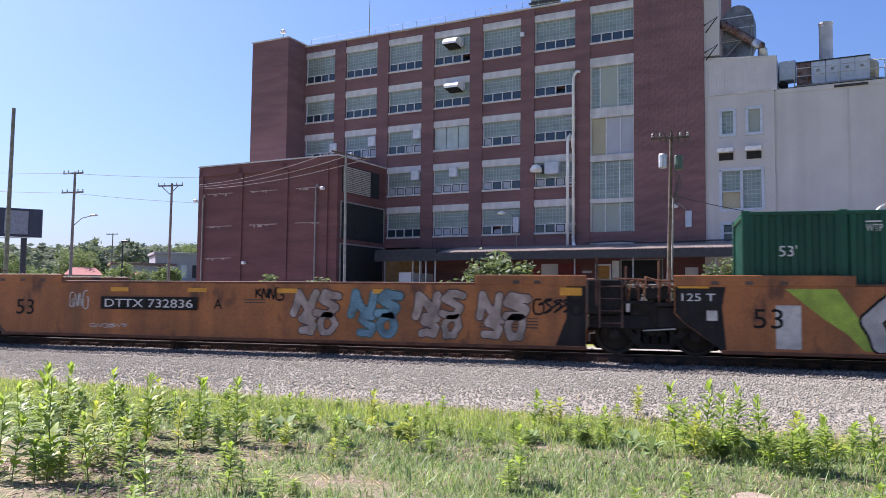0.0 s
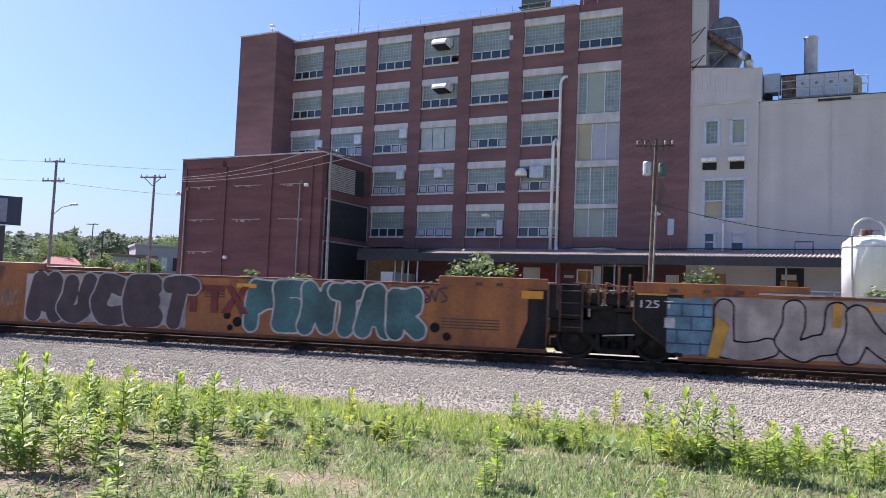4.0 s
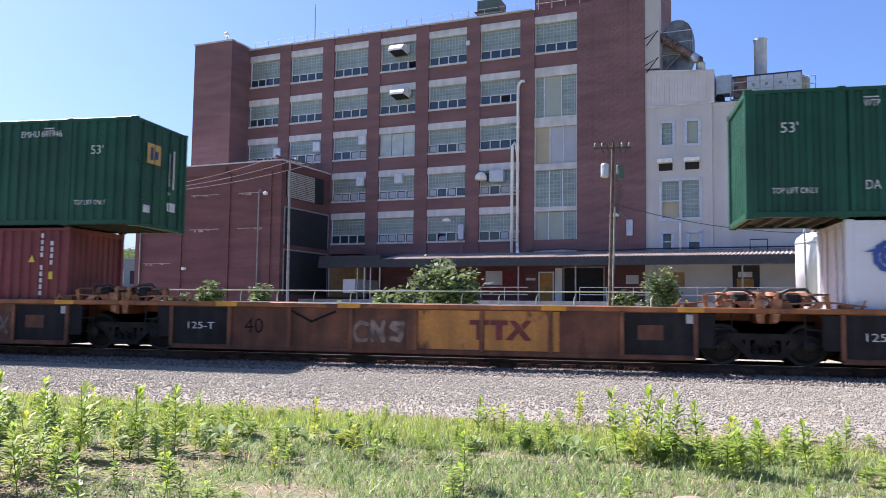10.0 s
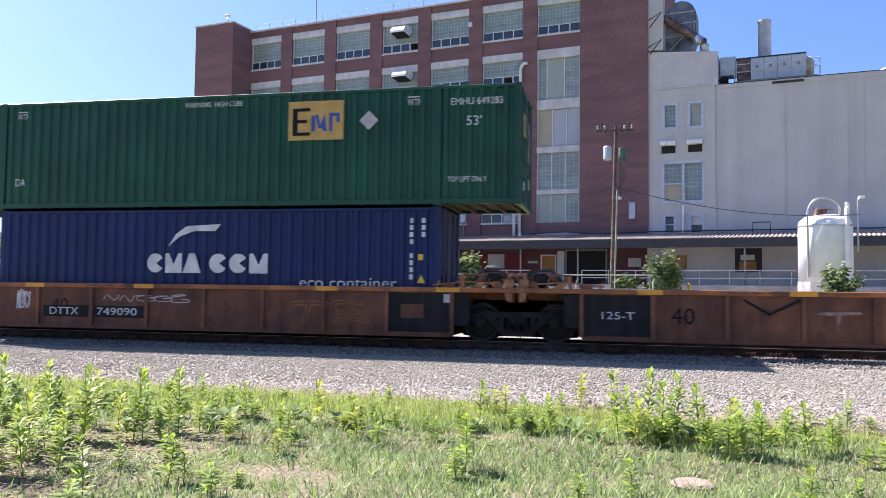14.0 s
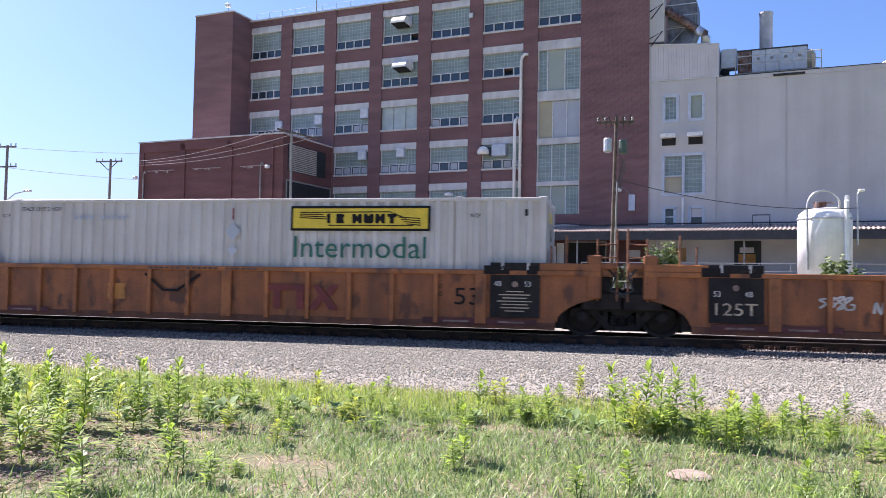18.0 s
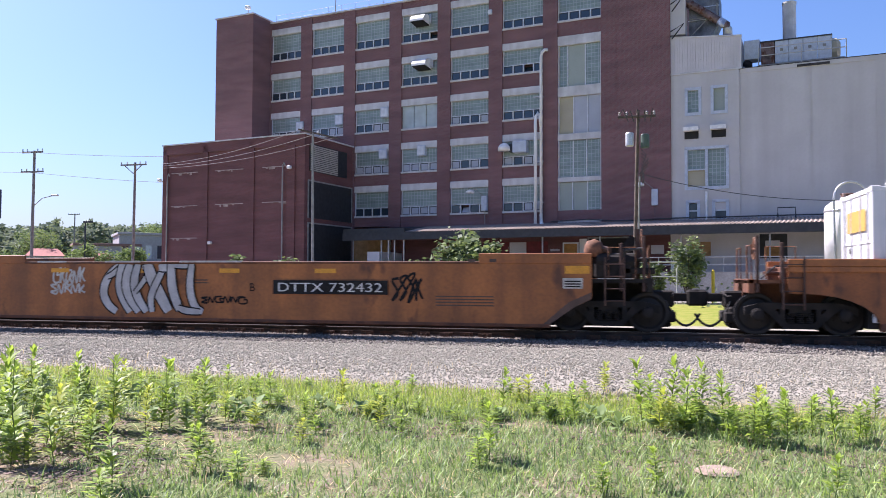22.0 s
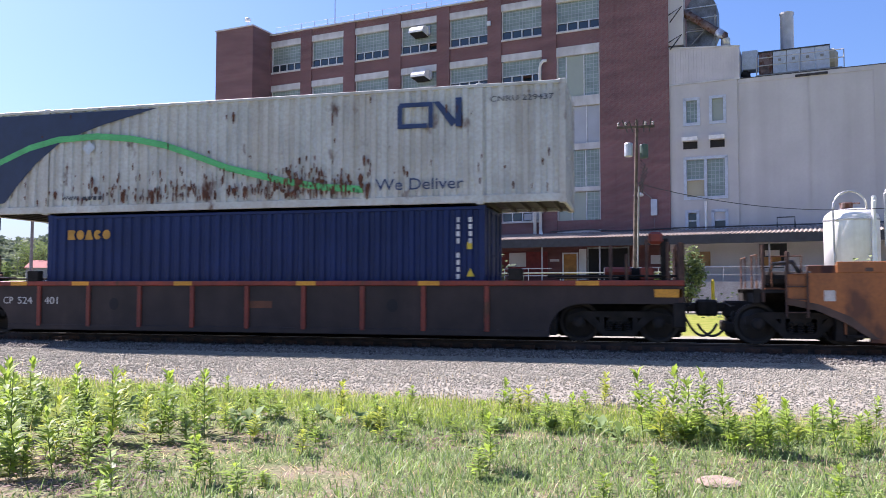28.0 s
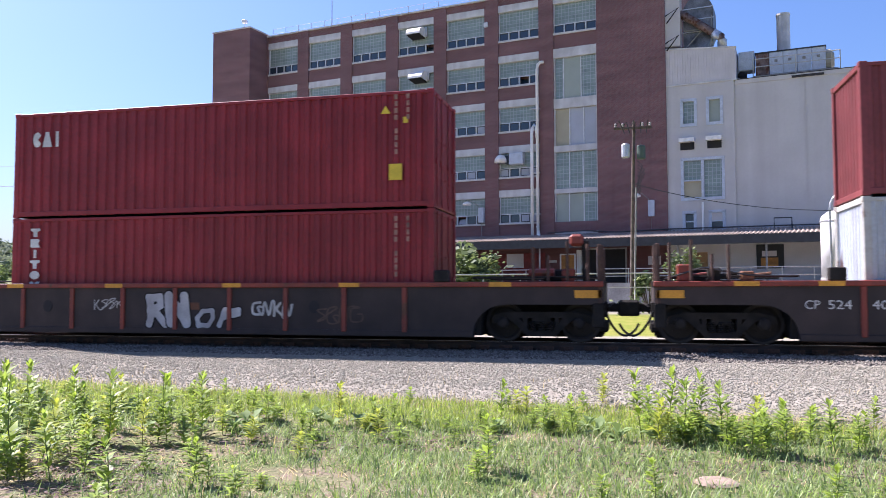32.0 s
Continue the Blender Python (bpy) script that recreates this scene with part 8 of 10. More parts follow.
def rib_unit(lo, ro, own_left, own_right, label, lead):
    """Older orange well with many side posts and raised ends."""
    c, h = (lo + ro) / 2, (ro - lo) / 2
    car = on_train(new("well_car"), c)
    tagged(car, label, "rail car", "well cars")
    zb, zt, zh = 0.62, 1.88, 2.05
    el = -h - 0.3 if own_left else -h + 0.48
    er = h + 0.3 if own_right else h - 0.48
    rl, rr_ = 1.5, 1.5
    left = [(-h + rl * math.cos(a), zb + 0.68 * math.sin(a)) for a in [math.pi / 2 * k / 7 for k in range(7, -1, -1)]]
    right = [(h - rr_ * math.cos(a), zb + 0.68 * math.sin(a)) for a in [math.pi / 2 * k / 7 for k in range(0, 8)]]
    left = [p for p in left if p[0] > el + 0.05]
    right = [p for p in right if p[0] < er - 0.05]
    poly = [(el, zt), (el, 1.3)] + left + right + [(er, 1.3), (er, zt)]
    for s_ in (-1, 1):
        y0, y1 = sorted((s_ * (HALF - 0.04), s_ * (HALF - 0.09)))
        part("side_plate", Mesh().prism(poly, y0, y1), "well_orange_old", car)
        part("top_chord", Mesh().cbox(el, er, min(s_ * (HALF + 0.02), s_ * (HALF - 0.2)), max(s_ * (HALF + 0.02), s_ * (HALF - 0.2)), zt - 0.12, zt, 0.015), "well_orange", car)
        for a, b in ((el, el + 2.2), (er - 2.2, er)):
            part("raised_end", Mesh().cbox(a, b, min(s_ * (HALF + 0.01), s_ * (HALF - 0.1)), max(s_ * (HALF + 0.01), s_ * (HALF - 0.1)), zt, zh, 0.015), "well_orange", car)
        part("bottom_chord", Mesh().cbox(-h + rl, h - rr_, min(s_ * (HALF - 0.01), s_ * (HALF - 0.2)), max(s_ * (HALF - 0.01), s_ * (HALF - 0.2)), zb - 0.10, zb + 0.06, 0.012), "well_rust", car)
        for k in range(13):
            x = -h + 3.22 + (2 * h - 6.44) * k / 12
            big = k in (0, 6, 12)
            part("side_post", Mesh().cbox(x - (0.13 if big else 0.055), x + (0.13 if big else 0.055), min(s_ * (HALF + 0.04), s_ * (HALF - 0.06)), max(s_ * (HALF + 0.04), s_ * (HALF - 0.06)), zb, zt - 0.1, 0.015), "well_post", car)
        part("lock_box", Mesh().cbox(-h + 2.5, -h + 2.85, min(s_ * (HALF + 0.03), s_ * (HALF - 0.1)), max(s_ * (HALF + 0.03), s_ * (HALF - 0.1)), zt, zt + 0.1, 0.02).cbox(h - 2.85, h - 2.5, min(s_ * (HALF + 0.03), s_ * (HALF - 0.1)), max(s_ * (HALF + 0.03), s_ * (HALF - 0.1)), zt, zt + 0.1, 0.02), "truck_iron", car)
    floor_and_ends(car, -h + 1.2, h - 1.2, zb, zt, HALF - 0.06, "well_orange_old")
    fy = -HALF + 0.04
    for s2, own in ((-1, own_left), (1, own_right)):
        x = s2 * h
        if own:
            end_platform(car, x, s2, 1.62, "well_rust", 1.30, True, 1.1)
            coupler(car, x + s2 * 0.85, s2)
            brake_wheel(car, x + s2 * 0.9, -0.8, 2.3)
            ladder(car, x + (0.0 if s2 > 0 else -0.4), -HALF, 0.95, 2.1, "post_brown")
        else:
            part("end_casting", Mesh().cbox(min(x - s2 * 0.22, x - s2 * 1.2), max(x - s2 * 0.22, x - s2 * 1.2), -1.22, 1.3, 1.2, 1.78, 0.04), "truck_iron", car)
            part("end_lug", Mesh().cbox(min(x - s2 * 0.1, x - s2 * 0.5), max(x - s2 * 0.1, x - s2 * 0.5), -1.3, -0.9, 1.75, 2.0, 0.03), "sun_toned_rust", car, "rusty lug over the joint, sunlight put into its colour")
            part("joint_cover", Mesh().cbox(min(x, x - s2 * 0.5), max(x, x - s2 * 0.5), -1.05, 1.05, 0.98, 1.5, 0.04), "truck_iron", car)
            part("articulation_arm", Mesh().cbox(min(x - s2 * 1.4, x + s2 * 0.25), max(x - s2 * 1.4, x + s2 * 0.25), -0.4, 0.4, 0.9, 1.3, 0.03), "truck_iron", car)
            for dx, top in ((0.12, 2.85), (0.55, 2.62), (1.25, 2.7), (1.6, 2.45)):
                part("grab_post", Mesh().tube([(x - s2 * dx, -1.34, 1.2), (x - s2 * dx, -1.36, top)], 0.024, 6), "anchor_rust", car, "tall rusty grab post")
            for z_ in (2.2, 2.5):
                part("grab_bar", Mesh().tube([(x - s2 * 0.12, -1.36, z_), (x - s2 * 0.55, -1.36, z_ - 0.02)], 0.018, 5), "anchor_rust", car)
            part("yoke", Mesh().cbox(min(x - s2 * 0.46, x - s2 * 0.78), max(x - s2 * 0.46, x - s2 * 0.78), -HALF - 0.01, -HALF + 0.3, 1.25, zh + 0.2, 0.03), "well_orange_old", car, "raised orange end yoke")
            part("yoke_arm", Mesh().cbox(min(x - s2 * 0.12, x - s2 * 0.47), max(x - s2 * 0.12, x - s2 * 0.47), -HALF + 0.02, -HALF + 0.25, zh - 0.12, zh + 0.02, 0.02), "well_orange_old", car)
            part("hanging_hose", Mesh().tube([(x - s2 * 0.35, -1.3, zt + 0.1), (x - s2 * 0.15, -1.35, 1.75), (x - s2 * 0.25, -1.35, 1.45), (x + s2 * 0.1, -1.3, 1.3)], 0.04, 7), "hose", car)
            part("side_skirt", Mesh().cbox(min(x - s2 * 0.02, x - s2 * 0.9), max(x - s2 * 0.02, x - s2 * 0.9), -1.3, -1.2, 1.0, 1.4, 0.03), "truck_iron", car)
            part("dock_tick", Mesh().box(x - s2 * 2.1 - 0.02, x - s2 * 2.1 + 0.02, -HALF - 0.02, -HALF - 0.012, zh - 0.16, zh + 0.01), "plate_white", car)
            part("dock_tick", Mesh().box(x - s2 * 2.7 - 0.02, x - s2 * 2.7 + 0.02, -HALF - 0.02, -HALF - 0.012, zh - 0.16, zh + 0.01), "plate_white", car)
            flat(car, "lower_band", [rect(min(x - s2 * 1.9, x - s2 * 4.6), max(x - s2 * 1.9, x - s2 * 4.6), zb - 0.02, zb + 0.13)], -HALF - 0.018, "maroon_dark", "dark maroon lower band")
            flat(car, "band_lines", [rect(x - s2 * q - 0.3, x - s2 * q + 0.3, zb + 0.03, zb + 0.07) for q in (2.5, 3.8)], -HALF - 0.024, "faded_paint", "small unreadable line")
            flat(car, "emblem", [[(x - s2 * 2.42 + 0.07 * math.cos(k_ * math.pi / 8), 1.55 + 0.07 * math.sin(k_ * math.pi / 8)) for k_ in range(16)]], -HALF - 0.021, "faded_paint", "small round emblem")
            part("link_hose", Mesh().tube([(x - s2 * 0.2, -1.1, 1.9), (x - s2 * 0.1, -1.15, 2.1), (x + s2 * 0.05, -1.1, 1.7)], 0.03, 6), "hose", car)
            a, b = sorted((x - s2 * 1.85, x - s2 * 3.0))
            for q_ in (a + 0.28, b - 0.28):
                flat(car, "dock_tick", [rect(q_ - 0.02, q_ + 0.02, zt, zh + 0.02)], -HALF - 0.030, "plate_white", "thin white tick")
            flat(car, "data_panel", [rect(a, b, 0.78, zh - 0.0)], -HALF - 0.015, "black_paint", "black data panel")
            if s2 < 0:
                lettering(car, "125T", a + 0.14, -HALF - 0.022, 0.95, 0.27, "stencil_tan", 0.88)
                lettering(car, "53", a + 0.1, -HALF - 0.022, 1.36, 0.12, "letter_white")
                lettering(car, "48", a + 0.75, -HALF - 0.022, 1.36, 0.12, "letter_white")
            else:
                lettering(car, "48", a + 0.1, -HALF - 0.022, 1.5, 0.12, "letter_white")
                lettering(car, "53", a + 0.8, -HALF - 0.022, 1.5, 0.12, "letter_white")
                for k in range(7):
                    w_ = (0.22, 0.34, 0.3, 0.4, 0.28, 0.36, 0.2)[k]
                    flat(car, "data_line", [rect((a + b) / 2 - w_, (a + b) / 2 + w_, 0.92 + k * 0.075, 0.945 + k * 0.075)], -HALF - 0.021, "stencil_tan", "small unreadable data line")
                lettering(car, "20", a - 1.3, -HALF - 0.022, 1.42, 0.12, "letter_black")
                lettering(car, "40", a - 1.3, -HALF - 0.022, 1.24, 0.12, "letter_black")
                lettering(car, "53", a - 0.85, fy - 0.012, 1.05, 0.4, "letter_black", 0.6)
            flat(car, "dock_mark", [rect(a + 0.15 - 0.3, a + 0.45, zt - 0.1, zt + 0.1), rect(b - 0.3, b - 0.05, zt - 0.1, zt + 0.1)], -HALF - 0.026, "letter_black")
    flat(car, "chord_marks", [rect(-h + 7.5 + k * 0.15, -h + 7.6 + k * 0.15, zt - 0.085, zt - 0.04) for k in range(20) if k % 7 != 6], -HALF - 0.026, "letter_dark", "unreadable stencilled line")
    for x_, o_ in ((-h, lo), (h, ro)) if lead == "B" else ((-h, lo),):
        truck(car, x_, o_)
    return car, h


def red_unit(lo, ro, label):
    """Single dark well car with bright red chord and posts, on two trucks of its own."""
    c, h = (lo + ro) / 2, (ro - lo) / 2
    car = on_train(new("well_car"), c)
    tagged(car, label, "rail car", "well cars")
    zb, zt = 0.60, 1.80
    za = 1.27
    left = [(-h + 1.55 - 0.75 * (1 - math.cos(a)), zb + (za - zb) * math.sin(a)) for a in [math.pi / 2 * k / 6 for k in range(6, -1, -1)]]
    right = [(-x, z) for x, z in left[::-1]]
    poly = [(-h - 1.4, zt - 0.1), (-h - 1.4, za)] + left + right + [(h + 1.4, za), (h + 1.4, zt - 0.1)]
    for s_ in (-1, 1):
        y0, y1 = sorted((s_ * (HALF - 0.04), s_ * (HALF - 0.09)))
        part("side_plate", Mesh().prism(poly, y0, y1), "cp_dark", car)
        part("top_chord", Mesh().cbox(-h - 1.45, h + 1.45, min(s_ * (HALF + 0.02), s_ * (HALF - 0.2)), max(s_ * (HALF + 0.02), s_ * (HALF - 0.2)), zt - 0.12, zt, 0.015), "cp_red", car, "bright red top chord")
        part("bottom_chord", Mesh().cbox(-h + 1.55, h - 1.55, min(s_ * (HALF - 0.01), s_ * (HALF - 0.2)), max(s_ * (HALF - 0.01), s_ * (HALF - 0.2)), zb - 0.10, zb + 0.05, 0.012), "cp_dark", car)
        for k in range(9):
            x = -6.38 + 1.537 * k
            part("side_post", Mesh().cbox(x - 0.06, x + 0.06, min(s_ * (HALF + 0.01), s_ * (HALF - 0.06)), max(s_ * (HALF + 0.01), s_ * (HALF - 0.06)), zb, zt - 0.12, 0.015), "cp_red", car, "red side post")
    floor_and_ends(car, -h + 1.3, h - 1.3, zb, zt, HALF - 0.06, "cp_dark")
    fy = -HALF + 0.04
    for word, x, w_ in (("CP", -7.53, 0.30), ("524", -7.07, 0.46), ("401", -6.22, 0.42)):
        lettering(car, word, x, fy - 0.012, 1.19, 0.19, "letter_white", w_)
    for x in (-4.07, 3.6):
        flat(car, "port", [[(x + 0.14 * math.cos(a), 1.2 + 0.16 * math.sin(a)) for a in [2 * math.pi * k / 14 for k in range(14)]]], fy - 0.010, "black_hole", "dark round port")
    flat(car, "stencil_block", [rect(-0.2, 0.45, 1.12, 1.3)], fy - 0.008, "well_rust")
    for x in (-8.7, -7.0, -5.07, -2.02, 1.38, 4.52, 8.24):
        flat(car, "reflector", [rect(x - 0.26, x + 0.26, zt - 0.115, zt - 0.01)], -HALF - 0.028, "reflector", "amber reflective strip")
    for s2 in (-1, 1):
        x = s2 * h
        a, b = sorted((x - s2 * 0.9, x + s2 * 1.45))
        part("end_deck", Mesh().box(a, b, -1.36, 1.36, zt - 0.14, zt - 0.06), "cp_dark", car)
        part("end_sill", Mesh().cbox(min(x + s2 * 1.3, x + s2 * 1.45), max(x + s2 * 1.3, x + s2 * 1.45), -1.36, 1.36, 1.3, zt, 0.015), "cp_dark", car)
        for y in (-1.36, -0.5, 0.5, 1.36):
            part("end_post", Mesh().cbox(x + s2 * 1.36 - 0.045, x + s2 * 1.36 + 0.045, y - 0.04, y + 0.04, zt - 0.5, zt + 0.85, 0.01), "post_brown", car)
        for y in (-1.2, 1.2):
            part("walkway_rail", Mesh().tube([(x - s2 * 1.6, y, zt + 0.1), (x + s2 * 1.3, y, zt + 0.1)], 0.03, 6), "truck_iron", car)
        for q_, hh in ((1.42, 0.82), (1.1, 0.86), (0.64, 0.92), (0.2, 0.6), (-0.15, 0.8)):
            part("grab_post", Mesh().tube([(x + s2 * q_, -1.33, zt - 0.1), (x + s2 * q_, -1.33, zt + hh)], 0.038, 7), "post_brown", car)
        part("brake_gear", Mesh().cbox(x + s2 * 0.3 - 0.3, x + s2 * 0.3 + 0.3, -0.6, 0.1, zt, zt + 0.3, 0.04), "truck_iron", car)
        part("end_stile", Mesh().cbox(min(x + s2 * 1.2, x + s2 * 1.46), max(x + s2 * 1.2, x + s2 * 1.46), -1.4, -1.32, 0.75, 1.3, 0.02), "truck_iron", car)
        part("walkway", Mesh().box(a, b, -1.0, 1.0, zt - 0.05, zt + 0.02), "truck_iron", car)
        flat(car, "end_reflector", [rect(x + s2 * 1.1 - 0.3, x + s2 * 1.1 + 0.3, 1.42, 1.6)], -HALF + 0.02, "reflector")
        coupler(car, x + s2 * 0.95, s2)
        part("container_guide", Mesh().cbox(min(x - s2 * 2.15, x - s2 * 2.5), max(x - s2 * 2.15, x - s2 * 2.5), -HALF - 0.02, -HALF + 0.2, zt, zt + 0.28, 0.02), "truck_iron", car)
    part("brake_cylinder", Mesh().cyl((h - 0.3, -0.9, zt + 0.2), (h + 0.3, -0.9, zt + 0.2), 0.12, 10).cbox(h + 0.5, h + 0.8, -1.2, -0.9, zt, zt + 0.3, 0.03), "cp_red", car)
    for k, (dx, mt) in enumerate(((-0.55, "anchor_rust"), (0.15, "truck_iron"), (0.8, "cp_red"))):
        part("valve", Mesh().cbox(-h - dx - 0.14, -h - dx + 0.14, -1.25, -0.95, zt, zt + 0.22 + 0.08 * k, 0.03).cyl((-h - dx, -1.1, zt + 0.1), (-h - dx + 0.5, -1.1, zt + 0.16), 0.045, 8), mt, car)
    part("air_pipe", Mesh().tube([(-h - 1.2, -1.25, zt + 0.05), (-h - 0.4, -1.28, zt + 0.3), (-h + 0.6, -1.25, zt + 0.12), (-h + 1.4, -1.25, zt + 0.1)], 0.025, 6), "hose", car)
    part("brake_stand", Mesh().cbox(h + 0.95, h + 1.12, -1.15, -0.95, zt - 0.1, zt + 0.95, 0.02), "truck_iron", car)
    part("brake_light", Mesh().cbox(h + 0.68, h + 1.0, -1.25, -0.95, zt + 0.82, zt + 1.1, 0.06), "cp_red", car, "red brake housing on a post")
    brake_wheel(car, h + 1.3, -0.5, zt + 0.6)
    truck(car, -h, lo)
    truck(car, h, ro)
    return car, h


def box53(lo, hi, z, paint, label, height=2.9, posts=True, width=2.59, pitch=0.29, depth=0.048, flatside=False, doors="R", frame_paint=None, rail_h=0.16):
    """A corrugated freight container from lo to hi along the train, its floor at z."""
    c, hl, hw = (lo + hi) / 2, (hi - lo) / 2, width / 2
    con = on_train(new("freight_container"), c)
    tagged(con, label, "container", "freight containers")
    fp = frame_paint or paint
    zt = z + height
    for s_ in (-1, 1):
        m = Mesh()
        yo, yi = s_ * (hw - 0.012), s_ * (hw - 0.012 - depth)
        x0, x1 = -hl + 0.14, hl - 0.14
        if flatside:
            m.box(x0, x1, min(yo, yo - s_ * 0.04), max(yo, yo - s_ * 0.04), z + rail_h, zt - 0.1)
            for k in range(int((x1 - x0) / 0.9)):
                part("seam", Mesh().box(x0 + 0.9 * k, x0 + 0.9 * k + 0.014, min(yo, yo + s_ * 0.005), max(yo, yo + s_ * 0.005), z + rail_h, zt - 0.1), "con_pale", con)
        else:
            n = int(round((x1 - x0) / pitch))
            p = (x1 - x0) / n
            pts = []
            for k in range(n):
                a = x0 + k * p
                pts += [(a, yo), (a + p * 0.38, yo), (a + p * 0.5, yi), (a + p * 0.88, yi)]
            pts.append((x1, yo))
            q = len(pts)
            m.add([(a, b, z + rail_h) for a, b in pts] + [(a, b, zt - 0.09) for a, b in pts], [(i, i + 1, i + 1 + q, i + q) for i in range(q - 1)])
        part("side_wall", m, paint, con)
        part("bottom_rail", Mesh().cbox(-hl + 0.1, hl - 0.1, min(s_ * hw, s_ * (hw - 0.09)), max(s_ * hw, s_ * (hw - 0.09)), z + 0.03, z + rail_h, 0.012), fp, con)
        part("top_rail", Mesh().cbox(-hl + 0.1, hl - 0.1, min(s_ * hw, s_ * (hw - 0.07)), max(s_ * hw, s_ * (hw - 0.07)), zt - 0.10, zt - 0.02, 0.01), fp, con)
        xs = [-hl + 0.08, hl - 0.08] + ([-6.05, 6.05] if posts else [])
        for x in xs:
            part("corner_post" if abs(x) > 6.06 or not posts else "lift_post", Mesh().cbox(x - 0.08, x + 0.08, min(s_ * (hw + 0.003), s_ * (hw - 0.12)), max(s_ * (hw + 0.003), s_ * (hw - 0.12)), z, zt, 0.012), fp, con)
            for zz in (z - 0.005, zt - 0.115):
                part("corner_casting", Mesh().cbox(x - 0.09, x + 0.09, min(s_ * (hw + 0.008), s_ * (hw - 0.15)), max(s_ * (hw + 0.008), s_ * (hw - 0.15)), zz, zz + 0.12, 0.012), fp, con)
    rm = Mesh()
    n = int(2 * hl / 0.45)
    for k in range(n):
        a = -hl + 0.1 + (2 * hl - 0.2) * k / n
        b = -hl + 0.1 + (2 * hl - 0.2) * (k + 1) / n
        m_ = (a + b) / 2
        rm.add([(a, -hw + 0.05, zt - 0.03), (m_ - 0.05, -hw + 0.05, zt - 0.03), (m_, -hw + 0.05, zt - 0.015), (b, -hw + 0.05, zt - 0.03), (a, hw - 0.05, zt - 0.03), (m_ - 0.05, hw - 0.05, zt - 0.03), (m_, hw - 0.05, zt - 0.015), (b, hw - 0.05, zt - 0.03)], [(0, 1, 5, 4), (1, 2, 6, 5), (2, 3, 7, 6)])
    part("roof", rm, paint, con)
    um = Mesh().box(-hl + 0.1, hl - 0.1, -hw + 0.06, hw - 0.06, z + 0.12, z + 0.15)
    part("underframe", um, "con_under", con, "dark floor")
    beam = shared("beam%.2f" % hw, lambda: Mesh().box(-0.03, 0.03, -hw + 0.06, hw - 0.06, 0.02, 0.119).data("floor_beam", "con_under"))
    for k in range(int(2 * hl / 0.4)):
        part("floor_beam", beam, None, con).location = (-hl + 0.23 + k * 0.4, 0, z)
    d = 1 if doors == "R" else -1
    em = Mesh()
    x = -d * (hl - 0.05)
    pts = []
    for k in range(9):
        a = -hw + 0.12 + (2 * hw - 0.24) * k / 9
        p = (2 * hw - 0.24) / 9
        pts += [(x, a), (x, a + p * 0.38), (x + d * 0.04, a + p * 0.5), (x + d * 0.04, a + p * 0.88)]
    pts.append((x, hw - 0.12))
    q = len(pts)
    em.add([(a, b, z + 0.1) for a, b in pts] + [(a, b, zt - 0.08) for a, b in pts], [(i, i + 1, i + 1 + q, i + q) for i in range(q - 1)])
    part("end_wall", em, paint, con)
    for q0, q1 in ((zt - 0.14, zt - 0.01), (z + 0.01, z + 0.14)):
        part("end_header", Mesh().cbox(min(x - d * 0.04, x + d * 0.06), max(x - d * 0.04, x + d * 0.06), -hw + 0.1, hw - 0.1, q0, q1, 0.01), fp, con)
    xd = d * (hl - 0.03)
    for s_ in (-1, 1):
        dr = part("door", Mesh().cbox(min(xd - d * 0.05, xd), max(xd - d * 0.05, xd), min(0.01 * s_, s_ * (hw - 0.1)), max(0.01 * s_, s_ * (hw - 0.1)), z + 0.12, zt - 0.12, 0.012), paint, con)
        for k in (0.3, 0.72):
            part("lock_rod", Mesh().cyl((xd + d * 0.03, s_ * hw * k, z + 0.06), (xd + d * 0.03, s_ * hw * k, zt - 0.06), 0.02, 6).cbox(xd - 0.02, xd + 0.05 if d > 0 else xd + 0.02, s_ * hw * k - 0.05, s_ * hw * k + 0.05, z + 1.1, z + 1.25, 0.01), "galv" if paint == "con_white" else fp, dr)
        for q in (0.75, 1.7):
            part("panel_rib", Mesh().box(min(xd, xd + d * 0.02), max(xd, xd + d * 0.02), min(s_ * 0.1, s_ * (hw - 0.2)), max(s_ * 0.1, s_ * (hw - 0.2)), z + q, z + q + 0.07), fp, dr)
    for q0, q1 in ((zt - 0.12, zt - 0.01), (z + 0.01, z + 0.12)):
        part("door_frame", Mesh().cbox(min(xd - d * 0.06, xd + d * 0.02), max(xd - d * 0.06, xd + d * 0.02), -hw + 0.1, hw - 0.1, q0, q1, 0.01), fp, con)
    return con, -hw - 0.008

# ------------------------------------------------------------ the consist, from the head backwards; o are places along the train
LOW_Z, TOP_Z = 0.70, 3.62
FY = -HALF - 0.006


def at_(car):
    return next(o for ob, o in MOVING if ob == car)


class Deco:
    """Painted marks placed by their distance along the train."""

    def __init__(self, ob, y):
        self.ob, self.c, self.y = ob, at_(ob), y

    def text(self, s, o, z, h, material="letter_white", width=None, vertical=False, dy=0.008):
        lettering(self.ob, s, o - self.c, self.y - dy, z, h, material, width, vertical)

    def shape(self, name, polys, material, label="", dy=0.004):
        flat(self.ob, name, [[(a - self.c, b) for a, b in p] for p in polys], self.y - dy, material, label)

    def spray(self, word, o, z, w_, h, fill, outline, **k):
        sprayed(self.ob, word, o - self.c, z, w_, h, self.y, fill, outline, **k)

    def tag(self, o, z, w_, h, material="letter_black", **k):
        scribble(self.ob, o - self.c, z, w_, h, self.y, material, **k)

    def board(self, s, o, z):
        number_board(self.ob, s, o - self.c, z)


